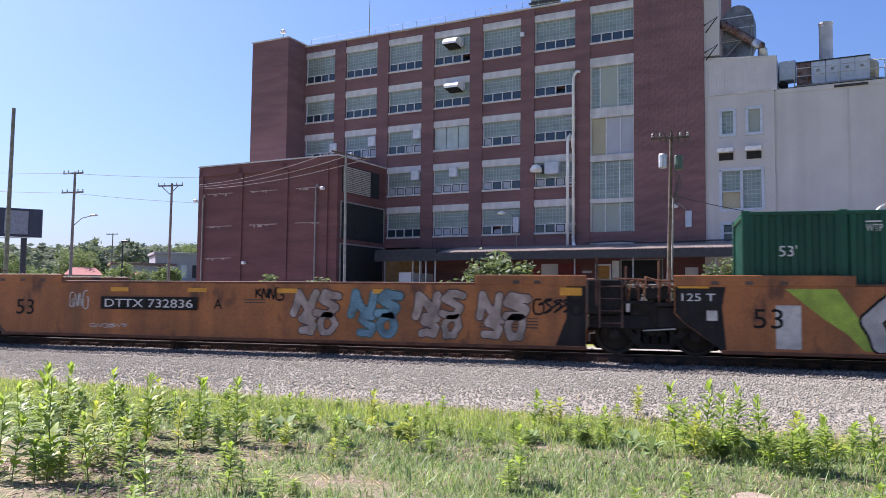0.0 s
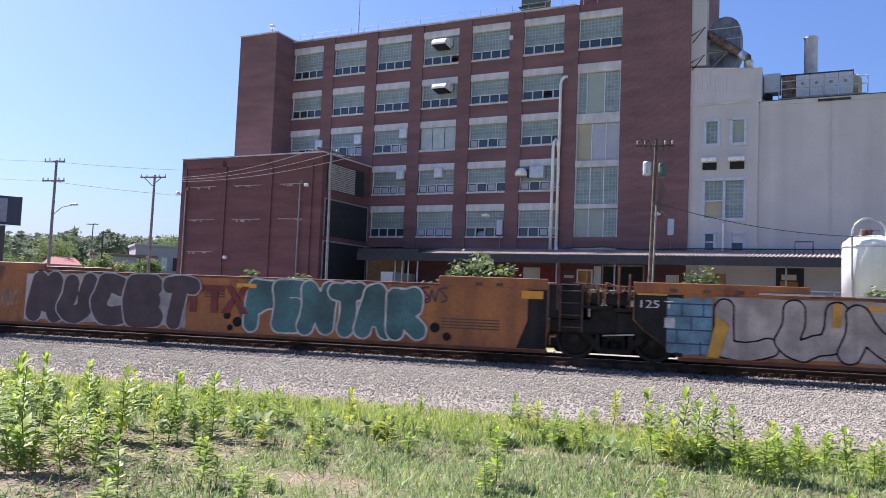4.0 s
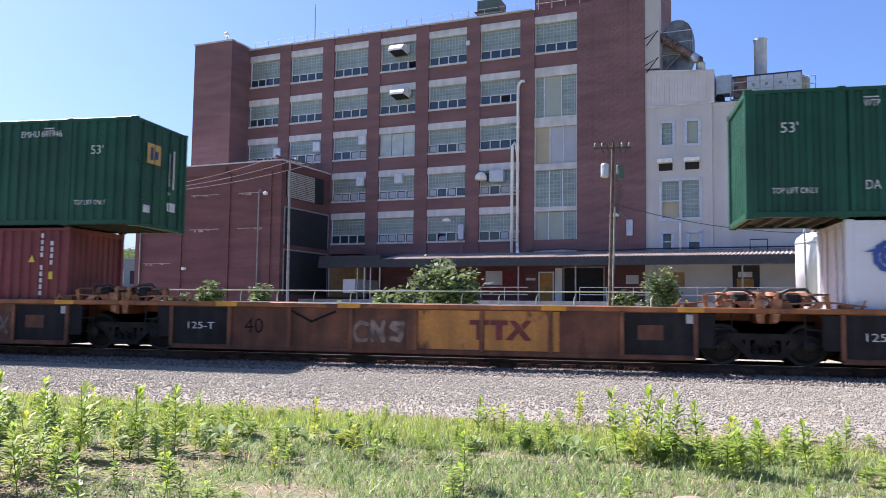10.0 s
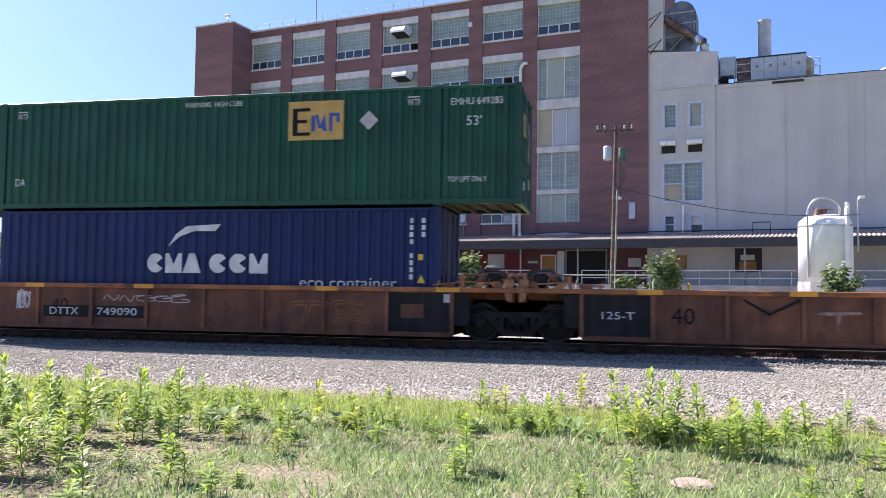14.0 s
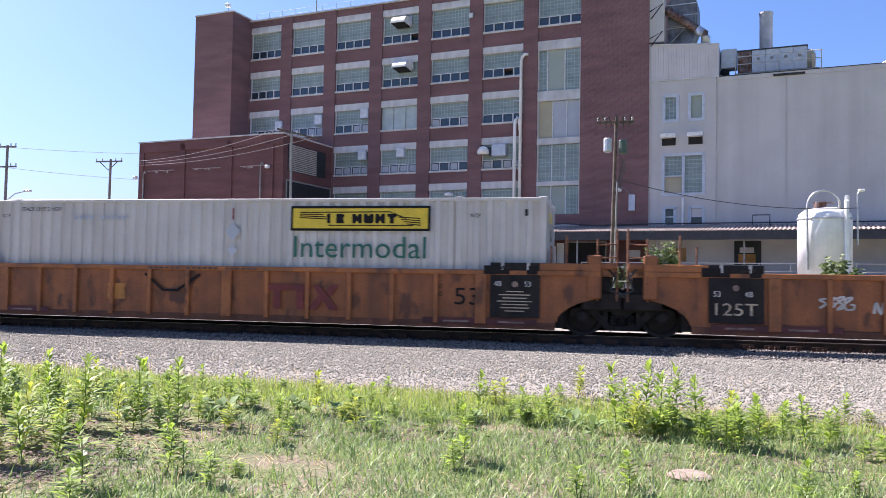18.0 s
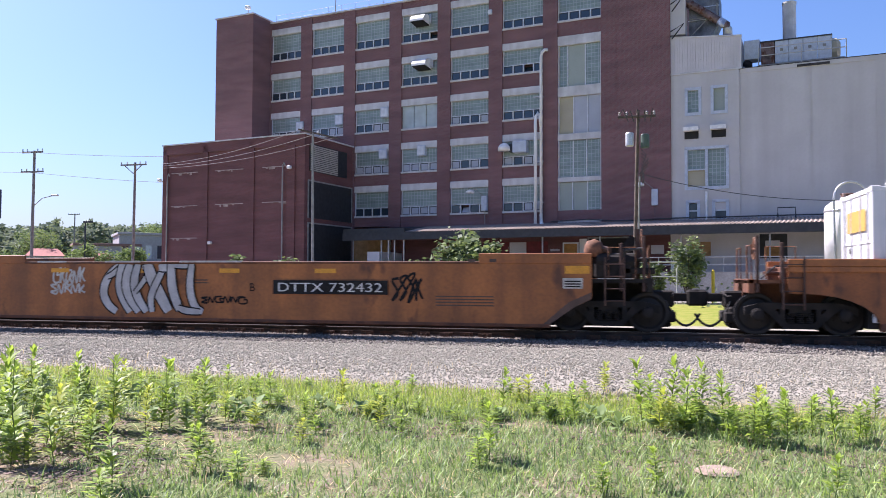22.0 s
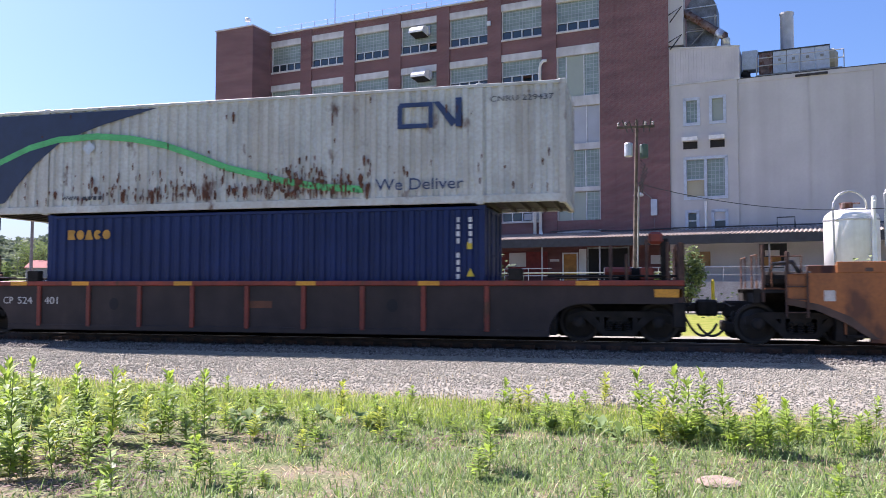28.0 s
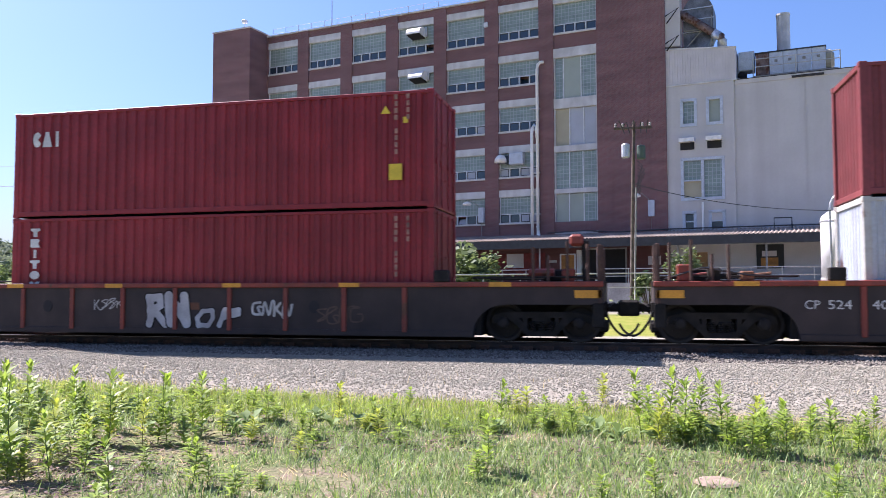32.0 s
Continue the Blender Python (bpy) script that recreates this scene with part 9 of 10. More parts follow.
def emp_sign(d, o, z, w_, h):
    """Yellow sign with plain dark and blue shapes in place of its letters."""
    d.shape("sign_panel", [rect(o, o + w_, z, z + h)], "emp_yellow", "amber square sign with dark and blue shapes")
    d.shape("sign_mark", [rect(o + 0.08 * w_, o + 0.17 * w_, z + 0.12 * h, z + 0.82 * h), rect(o + 0.17 * w_, o + 0.40 * w_, z + 0.74 * h, z + 0.82 * h), rect(o + 0.17 * w_, o + 0.34 * w_, z + 0.44 * h, z + 0.52 * h), rect(o + 0.17 * w_, o + 0.40 * w_, z + 0.12 * h, z + 0.20 * h)], "letter_black", "", 0.012)
    d.shape("sign_mark", [rect(o + 0.42 * w_, o + 0.49 * w_, z + 0.22 * h, z + 0.62 * h), [(o + 0.49 * w_, z + 0.62 * h), (o + 0.55 * w_, z + 0.30 * h), (o + 0.60 * w_, z + 0.30 * h), (o + 0.54 * w_, z + 0.66 * h)], [(o + 0.58 * w_, z + 0.36 * h), (o + 0.66 * w_, z + 0.66 * h), (o + 0.70 * w_, z + 0.22 * h), (o + 0.64 * w_, z + 0.22 * h)], rect(o + 0.74 * w_, o + 0.80 * w_, z + 0.22 * h, z + 0.68 * h), rect(o + 0.80 * w_, o + 0.93 * w_, z + 0.60 * h, z + 0.68 * h), rect(o + 0.87 * w_, o + 0.93 * w_, z + 0.44 * h, z + 0.60 * h)], "logo_blue", "", 0.012)


def diamond(d, o, z, r, material="plate_white"):
    d.shape("placard_holder", [[(o, z - r), (o + r, z), (o, z + r), (o - r, z)]], material, "diamond placard holder", 0.010)


def id_column(d, o, z_top, n, material="letter_white"):
    """A column of small characters too small to read."""
    r_ = random.Random(int(o * 10))
    d.shape("id_column", [rect(o + r_.uniform(0, 0.02), o + 0.09, z_top - k * 0.17, z_top - k * 0.17 + 0.12) for k in range(n) if k != 4], material, "column of small unreadable marks", 0.010)


def green_box(lo, hi, z, label, paint="con_green", sign=None, sw=1.55, sh=1.0, sz=1.5, dia=None, ident=None, ident_o=None, warn=None, extra=()):
    con, y = box53(lo, hi, z, paint, label)
    d = Deco(con, y)
    if sign is not None:
        emp_sign(d, sign, z + sz, sw, sh)
    if dia is not None:
        diamond(d, dia, z + 2.1, 0.24)
    d.text("53'", lo + 0.75, z + 1.9, 0.24)
    d.text("53'", hi - 1.3, z + 1.9, 0.24)
    for o in (lo + 2.45, hi - 2.75):
        d.text("WTP", o, z + 2.42, 0.16, width=0.32)
        d.shape("lift_mark", [rect(o, o + 0.3, z + 2.62, z + 2.65)], "letter_white")
    d.text("DA", lo + 2.45, z + 0.62, 0.2, width=0.3)
    d.text("TOP LIFT ONLY", lo + 0.55, z + 0.55, 0.13, width=0.95)
    d.text("TOP LIFT ONLY", hi - 1.75, z + 0.55, 0.13, width=0.95)
    if warn is not None:
        d.text("WARNING  HIGH CUBE", warn, z + 2.58, 0.13, width=1.6)
    if ident:
        d.text(ident, ident_o, z + 2.4, 0.17, width=1.25)
    for q in extra:
        d.text(*q)
    # markings on the end that faces ahead
    ex = (hi - lo) / 2 + 0.002
    m = Mesh().box(ex, ex + 0.004, -0.75, -0.1, z + 1.75, z + 2.3)
    part("end_sign", m, "emp_yellow", con, "amber sign on the end doors")
    part("end_sign_mark", Mesh().box(ex + 0.004, ex + 0.008, -0.6, -0.45, z + 1.85, z + 2.2).box(ex + 0.004, ex + 0.008, -0.38, -0.22, z + 1.9, z + 2.12), "logo_navy", con)
    part("end_labels", Mesh().box(ex, ex + 0.004, 0.3, 0.7, z + 0.55, z + 0.8).box(ex, ex + 0.004, 0.35, 0.42, z + 1.0, z + 2.2).box(ex, ex + 0.004, 0.55, 0.62, z + 1.2, z + 2.3).box(ex, ex + 0.004, -0.85, -0.55, z + 0.4, z + 0.6), "letter_white", con, "white label stickers")
    return con, d


# set of smooth orange wells
car, h = smooth_unit(135.5, 154.8, False, True, "orange smooth-sided well car with lime, white and silver graffiti, loaded", "R")
d = Deco(car, FY)
d.text("53", 137.55, 1.05, 0.42, "letter_black", 0.6)
d.shape("primer_patch", [rect(138.0, 138.5, 0.62, 1.55)], "plate_white", "rectangular white patch")
d.shape("sprayed_piece", [[(138.2, 1.9), (139.2, 1.9), (139.6, 1.3), (140.2, 1.9), (140.6, 1.6), (139.9, 1.0), (140.4, 0.62), (139.7, 0.62), (139.4, 0.95), (138.9, 1.3)]], "lime_paint", "lime green sprayed shape", 0.006)
d.spray("OC", 139.6, 0.6, 3.2, 1.3, "silver", "letter_black", seed=4, fat=0.2)
d.spray("SN", 143.6, 0.6, 3.0, 1.3, "silver", "letter_black", seed=5, fat=0.2)
green_box(137.35, 153.5, LOW_Z, "dark green corrugated freight container standing in the well")
car, h = smooth_unit(116.3, 135.5, True, False, "empty orange smooth-sided well car with four silver graffiti pieces", "B")
d = Deco(car, FY)
d.text("53", 118.1, 1.06, 0.42, "letter_black", 0.6)
d.board("DTTX 732836", 120.93, 1.24)
d.text("A", 124.4, 1.28, 0.26, "letter_black")
for k, (o, out, fl) in enumerate(((126.6, "letter_dark", "faded_silver"), (128.2, "teal_deep", "sky_paint"), (129.8, "letter_dark", "faded_silver"), (131.35, "letter_dark", "faded_silver"))):
    d.spray("NS", o, 1.10, 1.35, 0.72, fl, out, seed=20 + k, fat=0.21, lean=0.1, thin=0.6)
    d.spray("SO", o + 0.22, 0.66, 1.05, 0.62, fl, out, seed=30 + k, fat=0.22, lean=0.05, thin=0.6)
d.tag(132.8, 1.3, 1.1, 0.35, "letter_black", seed=3)
d.tag(119.9, 1.25, 0.6, 0.5, "plate_white", n=3, seed=4, r=0.014)
d.tag(125.6, 1.55, 0.8, 0.28, "letter_black", n=4, seed=5)
d.tag(120.6, 0.75, 1.2, 0.1, "plate_white", n=6, seed=8, r=0.008)

car, h = smooth_unit(92.85, 112.1, False, True, "empty orange well car covered in silver and teal graffiti", "B")
d = Deco(car, FY)
d.shape("sprayed_ground", [wobbly(94.0, 94.95, 0.6, 1.9, 3)], "sky_paint", "pale blue sprayed brick pattern", 0.003)
d.shape("sprayed_lines", [rect(94.0, 94.95, z, z + 0.03) for z in (0.85, 1.15, 1.45, 1.72)] + [rect(x, x + 0.03, z, z + 0.3) for x, z in ((94.2, 0.85), (94.5, 1.15), (94.3, 1.45), (94.7, 0.62), (94.75, 1.45))], "logo_navy", "", 0.008)
d.shape("sprayed_ground", [wobbly(95.0, 101.5, 0.58, 1.93, 4)], "silver_tan", "tan sprayed ground", 0.003)
d.spray("LUNAS", 94.95, 0.62, 6.5, 1.27, "silver_tan", "letter_black", seed=7, fat=0.27, lean=0.08, thin=0.7, label="tan-silver sprayed graffiti letter")
d.shape("sprayed_band", [[(94.85, 0.6), (95.1, 0.6), (95.3, 1.3), (95.05, 1.5)], [(97.35, 1.85), (97.55, 1.85), (97.5, 1.35), (97.35, 1.35)], [(98.6, 0.62), (98.85, 0.62), (98.8, 1.25), (98.65, 1.2)], [(99.95, 1.75), (100.2, 1.85), (100.15, 1.3), (100.0, 1.3)], [(100.9, 0.9), (101.15, 0.8), (101.1, 1.0)]], "amber_paint", "amber sprayed accent", 0.045)
d.shape("sprayed_ground", [wobbly(101.5, 106.9, 0.58, 1.93, 5)], "silver_tan", "tan sprayed ground", 0.003)
d.shape("sprayed_patch", [wobbly(a, b, z0, z1, 50 + i, 0.2) for i, (a, b, z0, z1) in enumerate(((101.5, 101.9, 0.6, 1.5), (102.7, 103.3, 1.0, 1.8), (103.4, 104.1, 0.6, 1.3), (104.3, 104.7, 0.9, 1.8), (105.3, 105.9, 0.6, 1.5), (106.5, 107.3, 0.6, 1.2)))], "teal", "teal sprayed patch", 0.006)
d.spray("KANE", 101.7, 0.6, 5.3, 1.34, "letter_black", "plate_white", seed=9, fat=0.27, lean=0.16, thin=0.5, label="black sprayed graffiti letter on teal")
d.shape("number_board", [rect(104.45, 107.25, 1.14, 1.5)], "letter_black", "black number board", 0.042)
d.text("DTTX 726398", 104.6, 1.21, 0.22, "letter_white", 2.5, dy=0.049)
# reflected sky along the top chord, painted as white strips
d.shape("top_overpaint", [rect(95.9, 97.2, 1.99, 2.03), rect(97.8, 100.2, 1.99, 2.03), rect(101.3, 103.0, 1.99, 2.03)], "plate_white", "", 0.03)

car, h = smooth_unit(73.5, 92.85, False, False, "empty orange well car with teal and brown graffiti lettering", "L")
d = Deco(car, FY)
d.shape("sprayed_ground", [wobbly(77.0, 82.0, 0.6, 1.95, 6)], "silver", "grey sprayed ground", 0.003)
d.spray("MUCET", 77.1, 0.58, 5.1, 1.38, "brown_paint", "silver", seed=12, fat=0.29, lean=0.12, thin=0.8, label="dark brown sprayed graffiti letters")
ttx_mark(car, 81.9 - d.c, 1.05, 1.9, 0.7, FY - 0.022)
d.shape("sprayed_dots", [[(o + r * math.cos(a), z + r * math.sin(a)) for a in [2 * math.pi * k / 12 for k in range(12)]] for o, z, r in ((83.2, 1.0, 0.1), (83.5, 0.85, 0.13), (83.3, 0.7, 0.08), (88.7, 0.95, 0.12), (89.0, 0.75, 0.1))], "letter_black", "", 0.02)
d.spray("PENTAR", 83.8, 0.62, 4.5, 1.32, "teal_deep", "plate_white", seed=14, fat=0.25, lean=0.08, thin=0.9, label="deep teal sprayed graffiti letter")
d.tag(88.1, 1.5, 0.9, 0.4, "brown_paint", n=4, seed=6)
d.tag(76.2, 0.95, 0.6, 0.5, "pink_paint", n=3, seed=7)

car, h = smooth_unit(54.15, 73.5, True, False, "empty orange well car with pink and blue wild-style graffiti", "B")
d = Deco(car, FY)
d.text("53", 55.75, 1.06, 0.42, "letter_black", 0.6)
d.shape("number_board", [rect(58.85, 62.0, 1.16, 1.5)], "black_paint", "black number board", 0.03)
d.text("DTTX 726", 59.2, 1.23, 0.22, "faded_paint", 1.75, dy=0.036)
d.text("398", 61.05, 1.23, 0.22, "letter_white", 0.68, dy=0.036)
d.shape("sprayed_ground", [wobbly(68.0, 69.4, 0.6, 1.8, 8, 0.4)], "sky_paint", "blue sprayed flash", 0.004)
d.shape("sprayed_ground", [wobbly(62.1, 69.0, 0.62, 1.88, 9, 0.35)], "brown_paint", "dark sprayed ground", 0.006)
def shard(name, pts, widths, y, material):
    """A flat bent blade whose width changes along its line."""
    v = []
    for k, (p_, w_) in enumerate(zip(pts, widths)):
        a_, b_ = pts[max(0, k - 1)], pts[min(len(pts) - 1, k + 1)]
        dx, dz = b_[0] - a_[0], b_[1] - a_[1]
        nn = math.hypot(dx, dz) + 1e-6
        for q in (-1, 1):
            v.append((p_[0] - q * dz / nn * w_, y, min(max(p_[1] + q * dx / nn * w_, 0.585), 1.94)))
    return raw_mesh(name, np.array(v), np.array([(2 * k, 2 * k + 1, 2 * k + 3, 2 * k + 2) for k in range(len(pts) - 1)]), material)


def blade_piece(d, strokes):
    """Tall silver blades with thick black edges: half width first, then the line of each blade."""
    for k, (w_, *pts) in enumerate(strokes):
        for _ in range(2):
            pts = [pts[0]] + [(a[0] * f + b[0] * (1 - f), a[1] * f + b[1] * (1 - f)) for a, b in zip(pts, pts[1:]) for f in (0.75, 0.25)] + [pts[-1]]
        pts = [(o - d.c, z) for o, z in pts]
        n = len(pts) - 1
        wd = [w_ * (0.75 + 0.35 * math.sin(math.pi * i / n)) for i in range(n + 1)]
        y = d.y - 0.008 - 0.002 * k
        part("sprayed_edge", shard("sprayed_edge", pts, [q + 0.035 for q in wd], y, "letter_black"), None, d.ob)
        part("sprayed_blade", shard("sprayed_blade", pts, wd, y - 0.0008, "faded_white"), None, d.ob, "silver-white sprayed blade")


def wild_piece(d, o0, o1, z0, z1, seed):
    """Interlocking bent shards and arrows in several paints, each with a thin black edge."""
    r_ = random.Random(seed)
    paints = ("silver_tan", "wild_paint", "brown_rust", "silver_tan", "pink_paint", "red_earth", "wild_paint", "sky_paint", "brown_rust")
    n = 34
    for k in range(n):
        c = o0 + (o1 - o0) * (k + 0.5) / n + r_.uniform(-0.15, 0.15)
        a = r_.choice((0.35, 0.8, 1.9, 2.5, -0.4, -0.9)) + r_.uniform(-0.3, 0.3)
        bend, ln = r_.uniform(-1.6, 1.6), r_.uniform(0.8, 1.5)
        x, z = c - d.c - ln * 0.4 * math.cos(a), (z0 + z1) / 2 + r_.uniform(-0.25, 0.25) - ln * 0.4 * math.sin(a)
        pts = []
        for q in range(9):
            pts.append((x, z))
            x, z, a = x + ln / 8 * math.cos(a), z + ln / 8 * math.sin(a), a + bend / 8
        r0 = r_.uniform(0.12, 0.22)
        prof = [r0 * f for f in ((0.35, 0.8, 1.0, 1.0, 0.85, 0.62, 0.95, 0.5, 0.0) if k % 4 == 0 else (0.15, 0.7, 1.0, 0.95, 0.8, 0.62, 0.42, 0.2, 0.0))]
        y = d.y - 0.010 - 0.002 * k
        part("sprayed_edge", shard("sprayed_edge", pts, [w_ + 0.03 for w_ in prof], y, "letter_black"), None, d.ob)
        part("sprayed_shard", shard("sprayed_shard", pts, prof, y - 0.0008, paints[k % 9]), None, d.ob, "wild-style sprayed shard")
        if k % 2 == 0:
            part("sprayed_highlight", shard("sprayed_highlight", [(p_[0] + 0.03, p_[1] + r0 * 0.3) for p_ in pts[1:6]], (0.005, 0.02, 0.025, 0.02, 0.005), y - 0.0015, "plate_white"), None, d.ob)


d.shape("sprayed_ground", [[(61.0, 0.62), (61.9, 0.62), (62.3, 1.0), (61.8, 1.25), (61.2, 1.0)], [(61.75, 1.75), (61.9, 1.93), (62.2, 1.93), (62.35, 1.6), (62.1, 1.65)], [(62.1, 1.0), (62.9, 1.1), (63.2, 1.9), (62.6, 1.9), (62.3, 1.7)]], "sky_paint", "blue sprayed flash", 0.008)
wild_piece(d, 62.2, 69.0, 0.6, 1.92, 16)
d.shape("patch", [rect(58.3, 58.85, 1.15, 1.55)], "well_yellow", "", 0.004)

# five-unit set of low rusty wells
car, h, xl, w8 = panel_unit(34.55, 50.1, "rusty brown well car with an orange chord, loaded two high", "B", first=True)
d = Deco(car, -HALF + 0.024)
d.shape("number_board", [rect(37.3, 40.9, 0.72, 1.02)], "black_paint", "black number board")
d.text("DTTX", 37.85, 0.78, 0.19, "letter_white", 0.85)
d.text("749090", 39.35, 0.78, 0.19, "letter_white", 1.2)
d.tag(38.1, 1.12, 0.9, 0.25, "plate_white", n=4, seed=21, r=0.018)
d.tag(44.2, 1.0, 1.5, 0.2, "plate_white", n=4, seed=22, r=0.010)
green_box(34.15, 50.28, TOP_Z, "dark green corrugated freight container stacked over a white one", sign=44.38, sw=1.45, sh=0.98, sz=1.6, dia=46.4, ident="EMHU 654789", ident_o=47.6, warn=41.5)
con, y = box53(36.2, 48.2, LOW_Z, "con_white", "white smooth-sided refrigerated freight container with blue marks", posts=False, width=2.44, flatside=True, doors="L")
d = Deco(con, y)
curl = [(36.65 + 0.42 + (0.08 + 0.26 * k / 20) * math.cos(k * 0.55), 2.82 + (0.08 + 0.26 * k / 20) * math.sin(k * 0.55)) for k in range(21)]
d.shape("blue_emblem", [q for q in (ribbon(*a, *b, 0.055) for a, b in zip(curl, curl[1:])) if q] + [[(36.55, 2.9), (36.95, 3.0), (36.9, 2.88)], [(37.3, 2.75), (37.75, 3.1), (37.65, 3.3), (37.4, 3.1), (37.2, 2.95)], [(37.6, 3.0), (38.05, 2.85), (38.1, 2.9), (37.7, 3.15)], [(37.45, 2.8), (37.9, 2.72), (37.85, 2.6), (37.8, 2.7)]], "logo_blue", "blue curled emblem", 0.008)
d.shape("word_mark", silhouettes(38.15, 3.08, 1.75, 0.2, "crdnds", 0.34), "logo_navy", "row of navy blocks", 0.008)
d.shape("cleaned_patch", [rect(40.0, 42.1, 1.75, 2.5), rect(43.8, 46.0, 1.7, 2.1)], "wiped_white", "greyish wiped patch", 0.005)
d.shape("warning_label", [[(47.0, 2.05), (47.26, 2.05), (47.13, 2.3)], rect(47.5, 47.62, 2.5, 2.66)], "sign_yellow", "yellow warning triangle", 0.008)
d.text("45R1", 46.7, 3.05, 0.1, "letter_black", 0.24)
d.shape("small_mark", [rect(46.6 + k * 0.08, 46.65 + k * 0.08, 3.24, 3.32) for k in range(8)], "letter_black", "", 0.008)
part("reefer_unit", Mesh().cbox(6.0, 6.06, -0.9, 0.9, LOW_Z + 0.3, LOW_Z + 2.4, 0.02).cbox(6.06, 6.16, -0.5, 0.5, LOW_Z + 1.2, LOW_Z + 1.9, 0.04).lathe([(0.3, 0), (0.3, 0.05), (0.1, 0.06)], (6.06, 0.0, LOW_Z + 0.75), axis="x", n=14), "dark_frame", con, "dark refrigeration unit in the end")

car, h, xl, w8 = panel_unit(18.85, 34.55, "empty rusty well car with an amber panel and maroon mark", "L", yellow=(4, 5))
d = Deco(car, -HALF + 0.024)
d.spray("CNS", 25.1, 0.72, 1.35, 0.55, "faded_paint", "letter_dark", seed=23, fat=0.15)
d.shape("hook", [ribbon(23.6, 1.45, 24.1, 1.2, 0.03), ribbon(24.1, 1.2, 24.7, 1.45, 0.03)], "letter_black", "", 0.03)
car, h, xl, w8 = panel_unit(2.95, 18.85, "rusty well car with an amber panel, loaded two high", "L", yellow=(4, 5))
d = Deco(car, -HALF + 0.024)
d.spray("STS", 8.0, 0.75, 2.5, 0.45, "well_yellow", "letter_dark", seed=24, fat=0.10)
d.spray("XMX", 14.3, 0.75, 1.3, 0.6, "faded_paint", "letter_dark", seed=25, fat=0.07)
green_box(2.98, 19.05, TOP_Z, "dark green corrugated freight container stacked over a dark red one", sign=9.25, sw=1.6, sh=1.55, sz=0.9, dia=13.05, ident="EMHU 641946", ident_o=15.6)
con, y = box53(4.95, 17.15, LOW_Z, "con_brown", "dark red corrugated freight container in the well", posts=False, width=2.44, doors="L")
for q, n in ((-0.75, 7), (-0.45, 5), (0.25, 8), (0.6, 4)):
    for k in range(n):
        part("door_mark", Mesh().box(-6.108, -6.104, q, q + 0.16, LOW_Z + 2.35 - 0.17 * k, LOW_Z + 2.43 - 0.17 * k), "plate_white", con, "small unreadable door mark")
d = Deco(con, y)
d.shape("square_label", [rect(5.8, 6.15, 2.75, 3.2)], "con_navy", "navy square label with yellow waves", 0.008)
d.shape("label_waves", [[(5.85, 2.9), (6.1, 3.1), (6.1, 3.18), (5.85, 3.0)], [(5.85, 2.78), (6.1, 2.95), (6.1, 3.03), (5.85, 2.88)]], "sign_yellow", "", 0.014)
id_column(d, 16.3, 3.3, 10)
id_column(d, 16.6, 3.1, 4)
d.shape("warning_label", [[(15.95, 2.65), (16.15, 2.65), (16.05, 2.85)], rect(16.58, 16.7, 2.2, 2.4)], "sign_yellow", "yellow warning marks", 0.008)
car, h, xl, w8 = panel_unit(-12.6, 2.95, "empty rusty well car with painted letters on its panels", "L", yellow=(4, 5))
d = Deco(car, -HALF + 0.024)
d.shape("hook", [ribbon(-7.6, 1.45, -7.1, 1.15, 0.03), ribbon(-7.1, 1.15, -6.5, 1.45, 0.03)], "letter_black", "", 0.03)
d.spray("T", -6.3, 0.78, 1.1, 0.5, "faded_paint", "well_rust", seed=26, fat=0.1, lean=0)
d.spray("E", -4.5, 0.78, 1.0, 0.5, "faded_paint", "well_yellow", seed=27, fat=0.1, lean=0)
d.spray("OR", -1.55, 0.78, 1.3, 0.5, "faded_paint", "well_rust", seed=28, fat=0.12, lean=0)
car, h, xl, w8 = panel_unit(-28.35, -12.6, "rusty well car with an orange chord, loaded two high", "L", last=True)
d = Deco(car, -HALF + 0.024)
d.shape("number_board", [rect(-25.1, -22.0, 0.78, 1.08)], "black_paint", "black number board")
d.text("DTTX", -24.9, 0.84, 0.19, "letter_white", 0.85)
d.text("749090", -23.5, 0.84, 0.19, "letter_white", 1.15)
d.tag(-23.3, 1.2, 2.4, 0.18, "plate_white", n=5, seed=31, r=0.010)
d.tag(-25.9, 0.95, 0.4, 0.5, "plate_white", n=3, seed=32, r=0.02)
d.spray("TE", -18.3, 0.78, 2.2, 0.5, "well_rust", "well_orange_old", seed=33, fat=0.09, lean=0)
green_box(-28.63, -12.52, TOP_Z, "dark green corrugated freight container stacked over a blue one", sign=-18.35, sw=1.45, sh=0.98, sz=1.65, dia=-16.25, ident="EMHU 649283", ident_o=-14.2, warn=-21.2)
con, y = box53(-26.65, -14.45, LOW_Z, "con_blue", "deep blue corrugated freight container with white block marks", posts=False, width=2.44)
d = Deco(con, y)
d.shape("word_mark", silhouettes(-22.2, 1.95, 1.55, 0.5, "cnp", 0.1) + silhouettes(-20.45, 1.95, 1.65, 0.5, "ccn", 0.1), "letter_white", "two groups of white solid shapes", 0.008)
d.shape("white_swoosh", [[(-21.62, 2.62), (-21.4, 2.95), (-21.1, 3.15), (-20.15, 3.2), (-20.3, 3.02), (-20.9, 3.02), (-21.3, 2.88)]], "letter_white", "white swoosh", 0.008)
d.text("eco container", -18.0, 1.62, 0.24, "letter_white", 2.5)
id_column(d, -15.2, 3.2, 9)
id_column(d, -14.9, 3.2, 3)
d.shape("warning_label", [[(-15.0, 1.75), (-14.8, 1.75), (-14.9, 1.95)], rect(-14.98, -14.86, 2.3, 2.45)], "sign_yellow", "yellow warning marks", 0.008)

